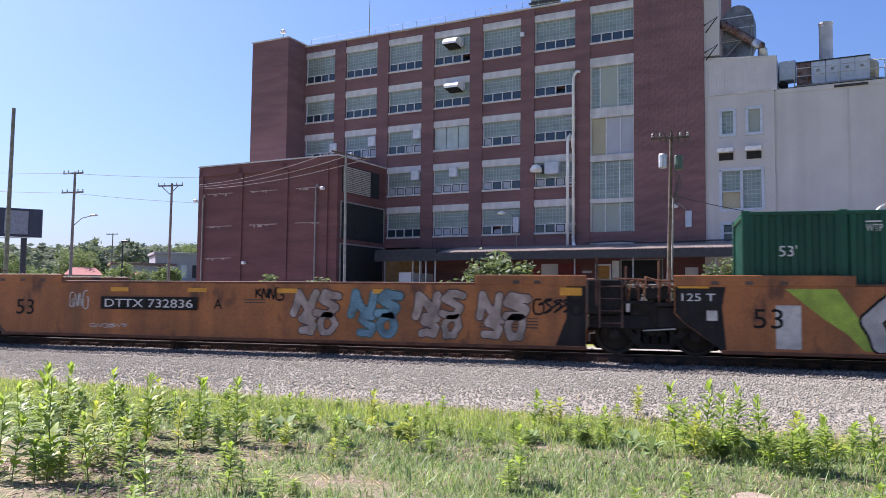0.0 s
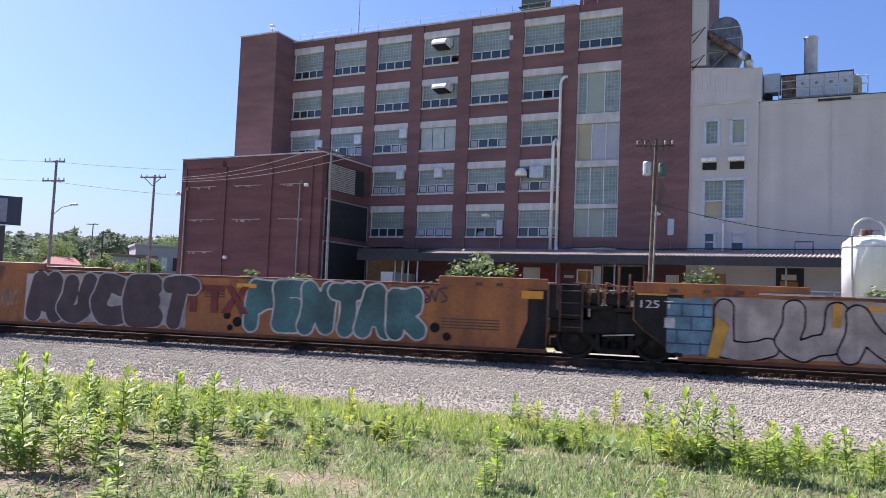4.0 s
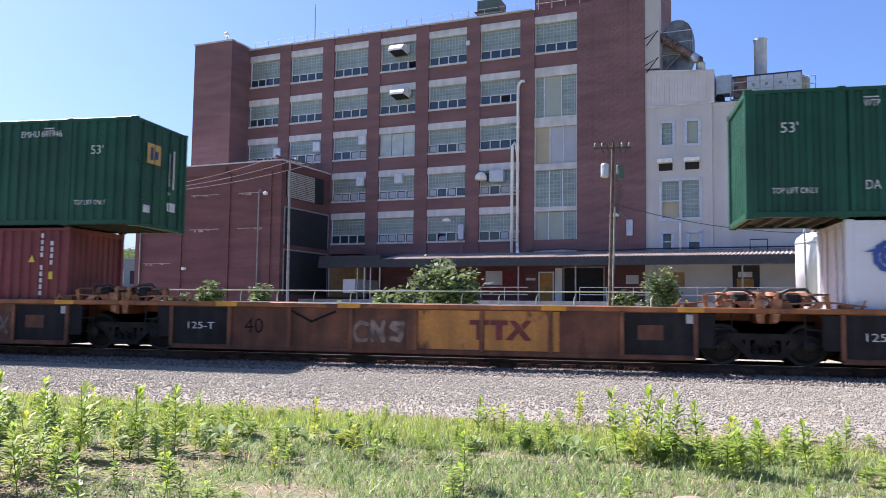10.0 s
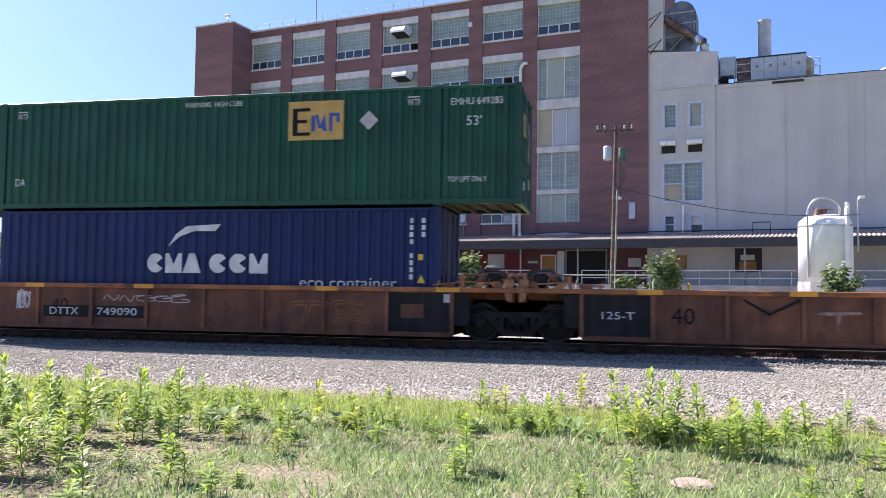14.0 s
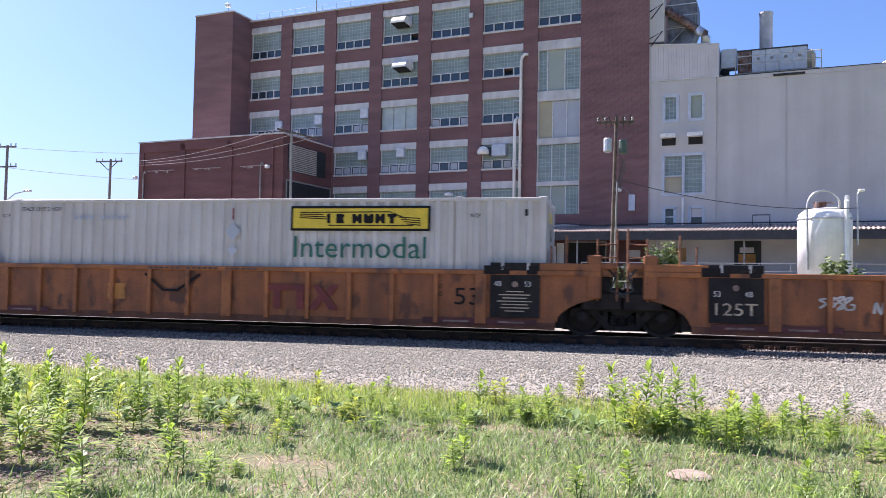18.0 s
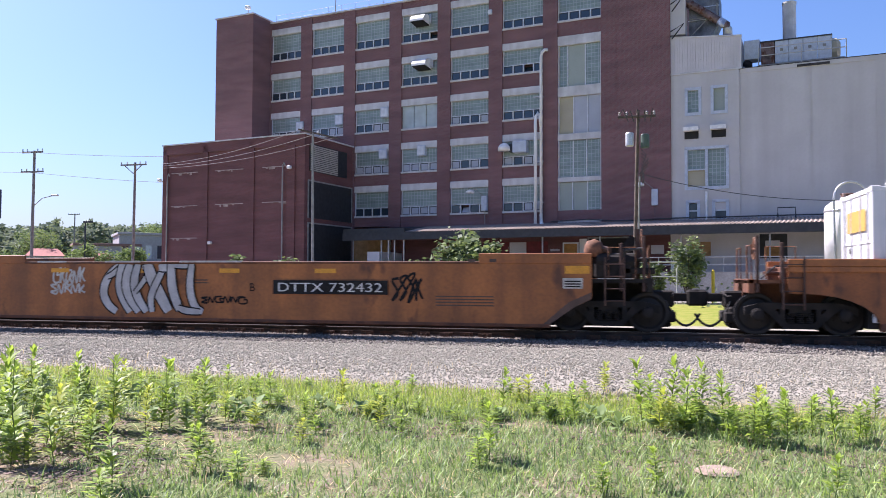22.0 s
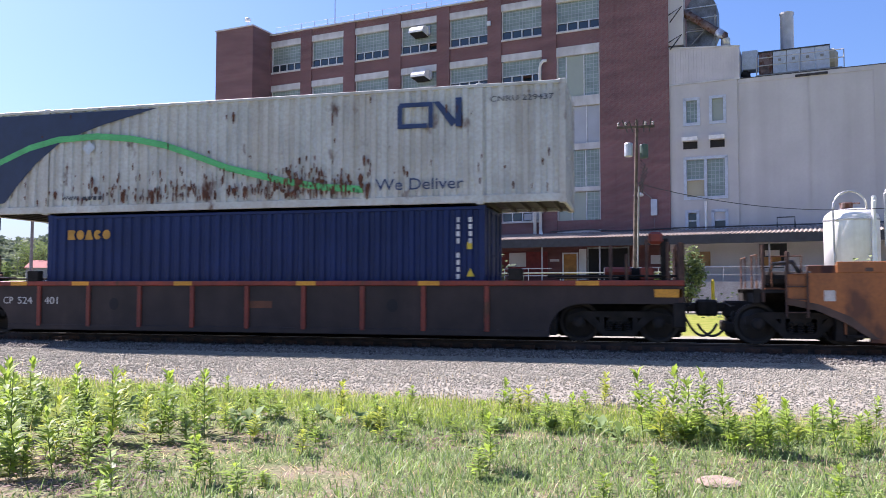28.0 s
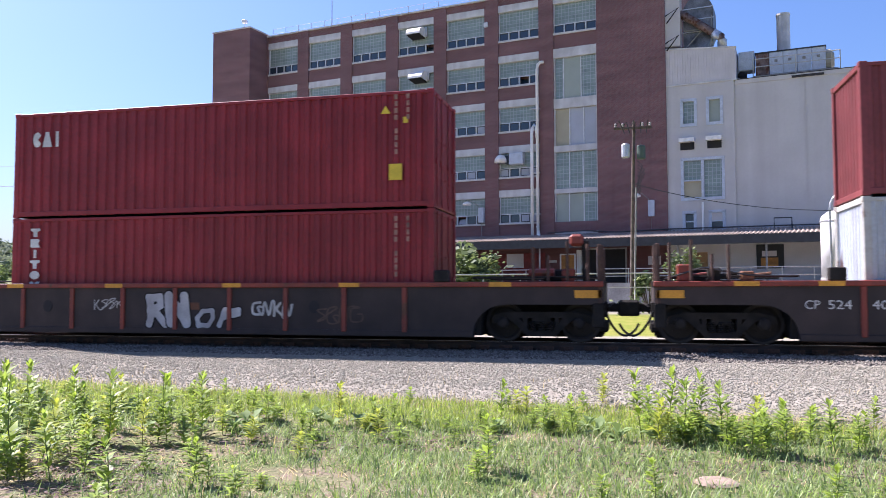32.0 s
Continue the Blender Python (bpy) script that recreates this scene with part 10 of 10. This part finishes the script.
# three ribbed wells
def jb_box(lo, hi, label, sx, sw, z0, z1, big):
    con, y = box53(lo, hi, LOW_Z, "con_cream" if big else "con_white", label, pitch=0.31, depth=0.046, doors="R" if big else "L")
    d = Deco(con, y)
    d.shape("sign_border", [rect(sx, sx + sw, z0, z1)], "letter_black", "", 0.004)
    d.shape("sign_panel", [rect(sx + 0.06, sx + sw - 0.06, z0 + 0.06, z1 - 0.06)], "sign_yellow", "yellow sign with black blocks", 0.010)
    hh = z1 - z0
    d.shape("sign_mark", silhouettes(sx + sw * 0.25, z0 + hh * 0.3, sw * 0.17, hh * 0.38, "ir", 0.3) + silhouettes(sx + sw * 0.45, z0 + hh * 0.3, sw * 0.33, hh * 0.38, "huht", 0.16), "letter_black", "", 0.016)
    d.shape("sign_scroll", [ribbon(sx + sw * 0.07, z0 + hh * (0.74 - 0.07 * k), sx + sw * (0.22 + 0.02 * k), z0 + hh * (0.74 - 0.09 * k), 0.012) for k in range(4)] + [ribbon(sx + sw * (0.78 + 0.02 * k), z0 + hh * (0.55 - 0.09 * k), sx + sw * 0.93, z0 + hh * (0.50 - 0.09 * k), 0.012) for k in range(4)] + [ribbon(sx + sw * 0.15, z0 + hh * 0.74, sx + sw * 0.72, z0 + hh * 0.76, 0.012), ribbon(sx + sw * 0.28, z0 + hh * 0.22, sx + sw * 0.88, z0 + hh * 0.22, 0.012), ribbon(sx + sw * 0.72, z0 + hh * 0.76, sx + sw * 0.83, z0 + hh * 0.5, 0.012)], "letter_black", "", 0.016)
    if big:
        d.text("Intermodal", sx + 0.1, z0 - 0.66, 0.52, "word_green", sw - 0.2)
    else:
        d.tag(sx - 2.0, 2.75, 0.5, 0.4, "con_pale", n=3, seed=3)
    d.text("STACK LIMIT 3 HIGH", lo + 2.2, 3.28, 0.1, "letter_black", 1.2)
    for o in (lo + 1.6, hi - 1.8):
        d.text("WTP", o, 3.1, 0.1, "letter_black", 0.25)
        d.shape("small_box", [rect(o - 1.0 if o < sx else o + 1.3, (o - 1.0 if o < sx else o + 1.3) + 0.07, 3.15, 3.3)], "letter_black", "", 0.008)
    d.shape("id_marks", [rect(lo + 3.8 + k * 0.16, lo + 3.9 + k * 0.16, 3.05, 3.15) for k in range(10) if k != 4], "panel_grey", "small unreadable mark row", 0.008)
    if big:
        diamond(d, sx - 1.55, 2.75, 0.22, "con_pale")
        diamond(d, sx - 1.55, 2.28, 0.14, "con_pale")
        d.shape("red_bar", [rect(sx - 1.57, sx - 1.53, 3.05, 3.35)], "con_red", "", 0.008)
    ex = (hi - lo) / 2 * (1 if big else -1)
    e0, e1 = sorted((ex, ex + (0.004 if big else -0.004)))
    part("end_sign", Mesh().box(e0, e1, -0.6, 0.4, 3.05, 3.3) if big else Mesh().box(e0, e1, -0.8, 0.72, 2.68, 3.16), "sign_yellow" if big else "emp_yellow", con, "yellow sign on the end doors")
    part("end_marks", Mesh().box(e0, e1, -1.0, -0.9, 2.0, 2.4).box(e0, e1, -0.2, 0.1, 2.6, 2.9) if big else Mesh().box(e0, e1, 0.42, 0.6, 2.2, 2.34), "letter_black", con)
    return con, d


car, h = rib_unit(-52.0, -32.35, False, True, "empty ribbed orange well car with black data panels", "B")
d = Deco(car, -HALF + 0.03)
d.text("53", -36.4, 0.95, 0.36, "letter_black", 0.55)
d.shape("number_board", [rect(-39.9, -38.3, 1.1, 1.36)], "black_paint", "dark number board")
d.text("DTTX 788188", -39.8, 1.15, 0.16, "letter_white", 1.4)
d.shape("placard", [rect(-35.4, -34.9, 0.95, 1.2)], "plate_white", "white lined placard")
d.tag(-47.9, 1.1, 0.7, 0.3, "plate_white", n=3, seed=41)
d.tag(-46.8, 1.05, 0.8, 0.3, "plate_white", n=4, seed=42, r=0.03)
d.tag(-42.6, 1.05, 0.9, 0.3, "plate_white", n=4, seed=43, r=0.03)
d.shape("rust_band", [rect(-37.3, -34.4, 0.68, 0.85)], "well_rust", "", 0.004)
car, h = rib_unit(-71.3, -52.0, False, False, "ribbed orange well car with a maroon mark, loaded", "L")
d = Deco(car, -HALF + 0.03)
ttx_mark(car, -60.6 - d.c, 0.85, 1.9, 0.6, -HALF - 0.02)
d.shape("hook", [ribbon(-63.9, 1.65, -63.4, 1.25, 0.035), ribbon(-63.4, 1.25, -63.0, 1.25, 0.03), ribbon(-63.0, 1.25, -62.4, 1.65, 0.035)], "letter_black", "", 0.05)
d.shape("patch", [rect(-65.0, -64.5, 1.0, 1.4)], "well_yellow", "", 0.004)
jb_box(-69.93, -53.72, "white ribbed freight container with a yellow sign and green word", -60.03, 3.55, 2.78, 3.39, True)
car, h = rib_unit(-90.7, -71.3, True, False, "ribbed orange well car with scattered white tags, loaded", "B")
d = Deco(car, -HALF + 0.03)
d.shape("number_board", [rect(-86.95, -85.4, 1.2, 1.44)], "black_paint", "dark number board")
d.text("DTTX 788188", -86.85, 1.25, 0.14, "letter_white", 1.35)
for o, w_, sd in ((-84.25, 0.7, 44), (-82.2, 0.8, 45), (-81.0, 0.6, 46)):
    d.tag(o, 1.05, w_, 0.38, "plate_white", n=4, seed=sd, r=0.02)
d.shape("patch", [rect(-78.85, -78.35, 1.0, 1.4)], "well_yellow", "", 0.004)
jb_box(-89.31, -73.18, "white ribbed freight container with a black-edged yellow sign", -79.63, 3.8, 2.12, 3.15, False)

# second set of smooth wells
car, h = smooth_unit(-114.4, -94.8, False, True, "empty orange smooth-sided well car with a black and silver piece", "B")
d = Deco(car, FY)
d.text("53", -112.75, 1.0, 0.42, "letter_black", 0.62)
blade_piece(d, (
    (0.10, (-107.35, 1.95), (-107.75, 1.6), (-107.88, 1.2), (-107.72, 0.88), (-107.45, 0.7)),
    (0.06, (-107.75, 1.6), (-107.5, 1.72), (-107.28, 1.95)),
    (0.13, (-107.28, 1.95), (-107.38, 1.3), (-107.02, 0.7)),
    (0.11, (-107.06, 1.95), (-107.2, 1.5), (-107.1, 1.1), (-106.78, 0.7)),
    (0.10, (-106.82, 1.95), (-106.95, 1.5), (-106.85, 1.1), (-106.55, 0.7)),
    (0.06, (-106.9, 1.2), (-106.6, 1.55), (-106.42, 1.92), (-106.7, 1.85)),
    (0.14, (-106.55, 1.95), (-106.38, 1.5), (-105.9, 0.72)),
    (0.08, (-106.0, 1.95), (-106.25, 1.5), (-106.45, 1.1), (-106.38, 0.7)),
    (0.10, (-106.2, 1.85), (-105.72, 1.88)),
    (0.11, (-105.85, 1.95), (-105.82, 1.3), (-105.58, 0.75)),
    (0.06, (-105.75, 1.9), (-105.2, 1.9)),
    (0.09, (-105.25, 1.95), (-105.32, 1.3), (-105.15, 0.82), (-104.92, 0.72)),
    (0.07, (-105.62, 0.82), (-105.4, 0.74), (-104.98, 0.72))))
# white strips paint the bright sky reflection on the top chord
d.shape("pale_edge", [rect(-109.9, -109.0, 1.985, 2.03), rect(-107.8, -106.75, 1.985, 2.03), rect(-105.6, -103.85, 1.985, 2.03)], "plate_white", "sky reflection painted along the top edge", 0.03)
d.tag(-109.4, 1.4, 1.0, 0.45, "plate_white", n=5, seed=62, r=0.026)
d.tag(-109.5, 1.15, 1.1, 0.28, "plate_white", n=5, seed=63, r=0.026)
d.tag(-105.0, 0.95, 1.3, 0.18, "letter_black", n=6, seed=64, r=0.02)
d.text("B", -103.62, 1.26, 0.2, "letter_black")
d.board("DTTX 732432", -102.98, 1.2)
d.tag(-99.9, 1.0, 0.8, 0.7, "letter_black", n=4, seed=65, r=0.03)
car, h = smooth_unit(-134.2, -114.4, False, False, "orange smooth-sided well car with a silver piece and maroon mark, loaded", "L")
d = Deco(car, FY)
d.text("53", -132.3, 1.0, 0.42, "letter_black", 0.66)
d.spray("VELOR", -130.2, 0.64, 4.0, 1.3, "faded_white", "logo_navy", seed=66, fat=0.17, lean=0.10, halo="plate_white", thin=0.8, label="silver sprayed graffiti letter with navy outline")
d.shape("sprayed_quotes", [ribbon(-130.45, 1.85, -130.3, 1.6, 0.05), ribbon(-130.25, 1.85, -130.1, 1.6, 0.05), ribbon(-126.3, 1.85, -126.2, 1.6, 0.05), ribbon(-126.1, 1.85, -126.0, 1.6, 0.05)], "silver", "", 0.012)
d.tag(-130.6, 0.85, 0.55, 0.3, "plate_white", n=4, seed=67, r=0.012)
d.shape("painted_panel", [rect(-125.85, -123.0, 0.62, 1.55)], "well_yellow", "amber painted panel", 0.003)
ttx_mark(car, -125.45 - d.c, 0.82, 2.15, 0.62, FY - 0.008)
d.tag(-123.0, 1.2, 1.1, 0.5, "letter_dark", n=5, seed=68, r=0.014)
con, d = green_box(-132.47, -116.35, LOW_Z, "bright green corrugated freight container standing in the well", "con_green_new", sign=-128.05, sw=1.42, sh=0.92, sz=1.62, dia=-128.8, ident="EMHU 277748", ident_o=-130.2, warn=-125.2)
car, h = smooth_unit(-154.1, -134.2, True, False, "empty orange smooth-sided well car with black and silver graffiti", "B")
d = Deco(car, FY)
d.text("53", -152.5, 1.02, 0.42, "letter_black", 0.66)
d.board("DTTX 732432", -148.75, 1.22)
d.text("A", -145.35, 1.22, 0.24, "letter_black")
d.shape("sprayed_shadow", [wobbly(-142.8, -140.9, 0.9, 1.75, 12, 0.25)], "letter_black", "black sprayed shape", 0.004)
d.tag(-142.7, 0.95, 1.7, 0.6, "letter_dark", n=5, seed=71, r=0.04)
d.spray("7C", -140.8, 0.70, 2.1, 1.25, "silver", "letter_black", seed=72, fat=0.27, lean=-0.1, halo="plate_white", thin=0.7)
d.shape("sprayed_dot", [[(-138.55 + 0.2 * math.cos(a), 1.35 + 0.24 * math.sin(a)) for a in [2 * math.pi * k / 12 for k in range(12)]]], "silver", "", 0.012)

# three single red and dark cars
car, h = red_unit(-175.8, -157.98, "dark well car with bright red chord and posts, loaded two high")
con, y = box53(-175.3, -159.12, TOP_Z, "con_grey", "weathered pale grey freight container with rust stains and a green stripe", frame_paint="con_grey", rail_h=0.22)
d = Deco(con, y)
d.shape("navy_corner", [[(-175.2, 6.38), (-175.2, 3.9), (-174.56, 3.96), (-174.11, 4.49), (-173.58, 5.02), (-172.87, 5.54), (-172.17, 5.8), (-171.47, 6.01), (-169.94, 6.36), (-169.84, 6.38)]], "con_navy", "dark navy painted corner", 0.004)
wave = [(-175.2, 4.89), (-174.65, 5.14), (-173.78, 5.47), (-172.88, 5.66), (-171.64, 5.7), (-170.6, 5.59), (-169.58, 5.37), (-168.58, 5.02), (-167.77, 4.71), (-166.2, 4.32), (-165.13, 4.13), (-164.09, 4.05)]
d.shape("green_stripe", [[(a[0], a[1] - 0.085), (b[0], b[1] - 0.085), (b[0], b[1] + 0.085), (a[0], a[1] + 0.085)] for a, b in zip(wave, wave[1:])], "wave_green", "light green wave stripe", 0.010)
d.shape("logo_loop", [rect(-163.15, -162.3, 6.02, 6.13), rect(-163.2, -162.45, 5.5, 5.61), rect(-163.2, -163.08, 5.55, 6.08), rect(-162.42, -162.3, 5.5, 6.13), [(-162.3, 6.13), (-162.15, 6.13), (-161.7, 5.62), (-161.85, 5.5)], rect(-161.75, -161.6, 5.5, 6.2)], "logo_navy", "dark navy looped logo", 0.012)
d.text("We Deliver", -163.75, 4.0, 0.28, "logo_navy", 2.2, dy=0.03)
d.text("www.", -172.7, 3.98, 0.12, "dark_frame", 0.55)
d.shape("small_word", [rect(-172.05 + 0.16 * k, -171.95 + 0.16 * k, 3.98, 4.08) for k in range(4)], "dark_frame", "", 0.012)
rb = random.Random(77)
blots = []
for k in range(430):
    u = rb.random()
    o = -173.9 + 15.2 * rb.random() if u < 0.25 else rb.gauss(-165.6, 1.1) if u < 0.72 else rb.gauss(-169.6, 1.3)
    z = 3.95 + abs(rb.gauss(0, 0.36)) if u > 0.06 else 4.6 + 1.7 * rb.random()
    if -174.9 < o < -159.4 and z < 6.3 and not (-163.9 < o < -161.3 and z < 4.4):
        w_, hh = rb.uniform(0.008, 0.03), rb.uniform(0.03, 0.15)
        if rb.random() < 0.10:
            w_, hh = w_ * 2.4, hh * 1.7
        blots.append([(o - w_, z), (o - w_ * 0.3, z - hh), (o + w_ * 0.4, z - hh * 0.9), (o + w_, z + 0.02), (o + w_ * 0.2, z + hh * 0.6), (o - w_ * 0.6, z + hh * 0.5)])
d.shape("rust_stains", blots, "rust_blot", "brown rust stains running down", 0.014)
diamond(d, -171.9, 5.4, 0.2, "con_pale")
d.text("CNRU 229437", -161.0 + 0.1, 6.05, 0.13, "dark_frame", 1.5)
con, y = box53(-173.2, -161.05, LOW_Z, "con_blue", "dark blue corrugated freight container with an orange word mark", posts=False, width=2.44)
d = Deco(con, y)
d.shape("word_mark", silhouettes(-172.55, 2.92, 1.35, 0.26, "rdpcd", 0.12), "amber_paint", "row of orange blocks", 0.008)
id_column(d, -161.75, 3.2, 9)
id_column(d, -161.45, 3.2, 4)
d.shape("warning_label", [[(-161.5, 1.9), (-161.3, 1.9), (-161.4, 2.1)], rect(-161.48, -161.36, 2.55, 2.72)], "sign_yellow", "yellow warning marks", 0.008)
car, h = red_unit(-197.8, -179.4, "dark well car with bright red chord and posts, loaded two high")
con, y = box53(-194.9, -182.75, TOP_Z, "con_brown", "brownish red corrugated freight container stacked on a pale one", posts=False, width=2.44)
d = Deco(con, y)
d.shape("word_column", [p for k in range(6) for p in silhouettes(-194.22, 5.84 - 0.29 * k, 0.32, 0.23, "tritdh"[k], 0.05)], "letter_white", "column of white blocks", 0.008)
id_column(d, -183.75, 6.2, 9, "pink_paint")
id_column(d, -183.45, 6.2, 3, "pink_paint")
d.shape("warning_label", [[(-184.15, 5.5), (-183.9, 5.5), (-184.02, 5.7)], rect(-183.46, -183.32, 5.4, 5.6)], "sign_yellow", "yellow warning marks", 0.008)
ex = 6.075
part("end_label", Mesh().box(ex, ex + 0.004, 0.65, 0.95, TOP_Z + 0.35, TOP_Z + 0.7).box(ex, ex + 0.004, -0.75, -0.6, TOP_Z + 2.1, TOP_Z + 2.25), "sign_yellow", con, "yellow label on the end")
part("end_code", Mesh().box(ex, ex + 0.004, 0.78, 0.84, TOP_Z + 1.1, TOP_Z + 2.3), "pink_paint", con, "column of small unreadable marks")
con, y = box53(-194.9, -182.75, LOW_Z, "con_pale", "weathered pale blue-grey freight container with dark block marks and rust", posts=False, width=2.44, frame_paint="con_grey")
d = Deco(con, y)
d.shape("emblem_panel", [rect(-193.77, -192.18, 1.8, 2.9)], "star_blue", "light blue square with a white star", 0.008)
star = [(-192.97 + (0.5 if k % 2 == 0 else 0.16) * math.sin(math.pi * k / 7), 2.3 + (0.5 if k % 2 == 0 else 0.16) * math.cos(math.pi * k / 7)) for k in range(14)]
d.shape("emblem_star", [star], "letter_white", "", 0.014)
d.shape("word_mark", silhouettes(-191.35, 1.98, 6.0, 0.9, "npsrck", 0.13), "letter_black", "row of large near-black solid shapes", 0.008)
diamond(d, -189.6, 3.15, 0.17)
d.shape("corner_rust", [rect(-183.0, -182.76, LOW_Z + 0.05, LOW_Z + 2.55)], "post_brown", "rust-brown corner post", 0.012)
er = random.Random(5)
m = Mesh()
for k in range(26):
    a, z_, w_, hh = er.uniform(-1.05, 1.05), er.uniform(1.4, 3.0), er.uniform(0.01, 0.03), er.uniform(0.04, 0.22)
    m.prism([(6.03, z_), (6.08, z_), (6.08, z_ + hh), (6.03, z_ + hh)], a - w_, a + w_)
part("end_rust", m, "rust_blot", con, "rust stains on the end wall")
diamond(d, -189.45, 2.82, 0.17, "con_red")
blots = []
for k in range(170):
    o, z = rb.uniform(-194.6, -183.0), 1.8 + 1.6 * rb.random() ** 1.3
    w_, hh = rb.uniform(0.012, 0.045), rb.uniform(0.03, 0.22)
    blots.append([(o - w_, z), (o - w_ * 0.3, z - hh), (o + w_ * 0.4, z - hh * 0.9), (o + w_, z + 0.02), (o, z + hh * 0.5)])
d.shape("rust_stains", blots, "rust_blot", "brown rust streaks", 0.014)
id_column(d, -183.6, 3.3, 3, "letter_black")
car, h = red_unit(-220.1, -201.8, "dark graffitied well car with bright red chord, loaded two high")
d = Deco(car, -HALF + 0.034)
d.spray("RN", -212.05, 0.64, 1.3, 0.95, "faded_white", "letter_black", seed=95, fat=0.20, lean=-0.05, thin=0.6)
d.spray("OP", -210.7, 0.64, 1.4, 0.55, "faded_white", "letter_black", seed=96, fat=0.18, thin=0.6)
d.tag(-209.0, 0.95, 1.1, 0.4, "plate_white", n=4, seed=97, r=0.03)
d.tag(-213.6, 1.1, 0.9, 0.3, "plate_white", n=3, seed=98, r=0.012)
d.tag(-207.3, 0.8, 1.2, 0.4, "letter_dark", n=4, seed=99, r=0.02)
con, y = box53(-216.35, -204.35, TOP_Z, "con_red", "bright red corrugated freight container stacked on another red one", posts=False, width=2.44)
d = Deco(con, y)
d.shape("word_mark", silhouettes(-215.75, 5.55, 0.95, 0.42, "cpi", 0.12), "letter_white", "row of white blocks", 0.008)
d.shape("warning_label", [[(-205.7, 5.95), (-205.45, 5.95), (-205.57, 6.15)], rect(-205.48, -205.15, 4.3, 4.7), rect(-205.12, -205.0, 5.7, 5.85)], "sign_yellow", "yellow warning marks", 0.008)
id_column(d, -205.35, 6.3, 9, "pink_paint")
id_column(d, -205.05, 6.3, 4, "pink_paint")
con, y = box53(-216.35, -204.35, LOW_Z, "con_red", "faded red corrugated freight container in the well", posts=False, width=2.44)
d = Deco(con, y)
d.shape("word_column", [p for k in range(6) for p in silhouettes(-215.75, 3.08 - 0.29 * k, 0.32, 0.23, "tritdh"[k], 0.05)], "letter_white", "column of white blocks", 0.008)
id_column(d, -205.35, 3.3, 9, "pink_paint")
id_column(d, -205.05, 3.3, 4, "pink_paint")


# ------------------------------------------------------------ what moves
def motions():
    times = [float(t) for t in RUN_T]
    for ob, o in MOVING:
        walk(ob, [(t, pose(o + run(t), TRACK_Y, 0)) for t in times])
    for ws, dx, o in WHEELSETS:
        # wheels turn while their truck is near; before and after that they rest out of sight
        t0 = t1 = None
        for k in range(0, 32 * FPS + 1):
            x = o + run(k / FPS)
            if -21.0 < x < 10.0:
                t0 = k if t0 is None else t0
                t1 = k
        if t0 is None:
            continue
        rows = []

        def turn(k):
            return pose(dx, 0, RAIL_Z + WHEEL_R, 0, math.degrees((o + run(k / FPS)) / WHEEL_R), 0)
        if t0 > 0:
            rows.append((0.0, turn(t0)))
        rows += [(k / FPS, turn(k)) for k in range(t0, t1 + 1)]
        if t1 < 32 * FPS:
            rows.append((32.0, turn(t1)))
        walk(ws, rows)


motions()
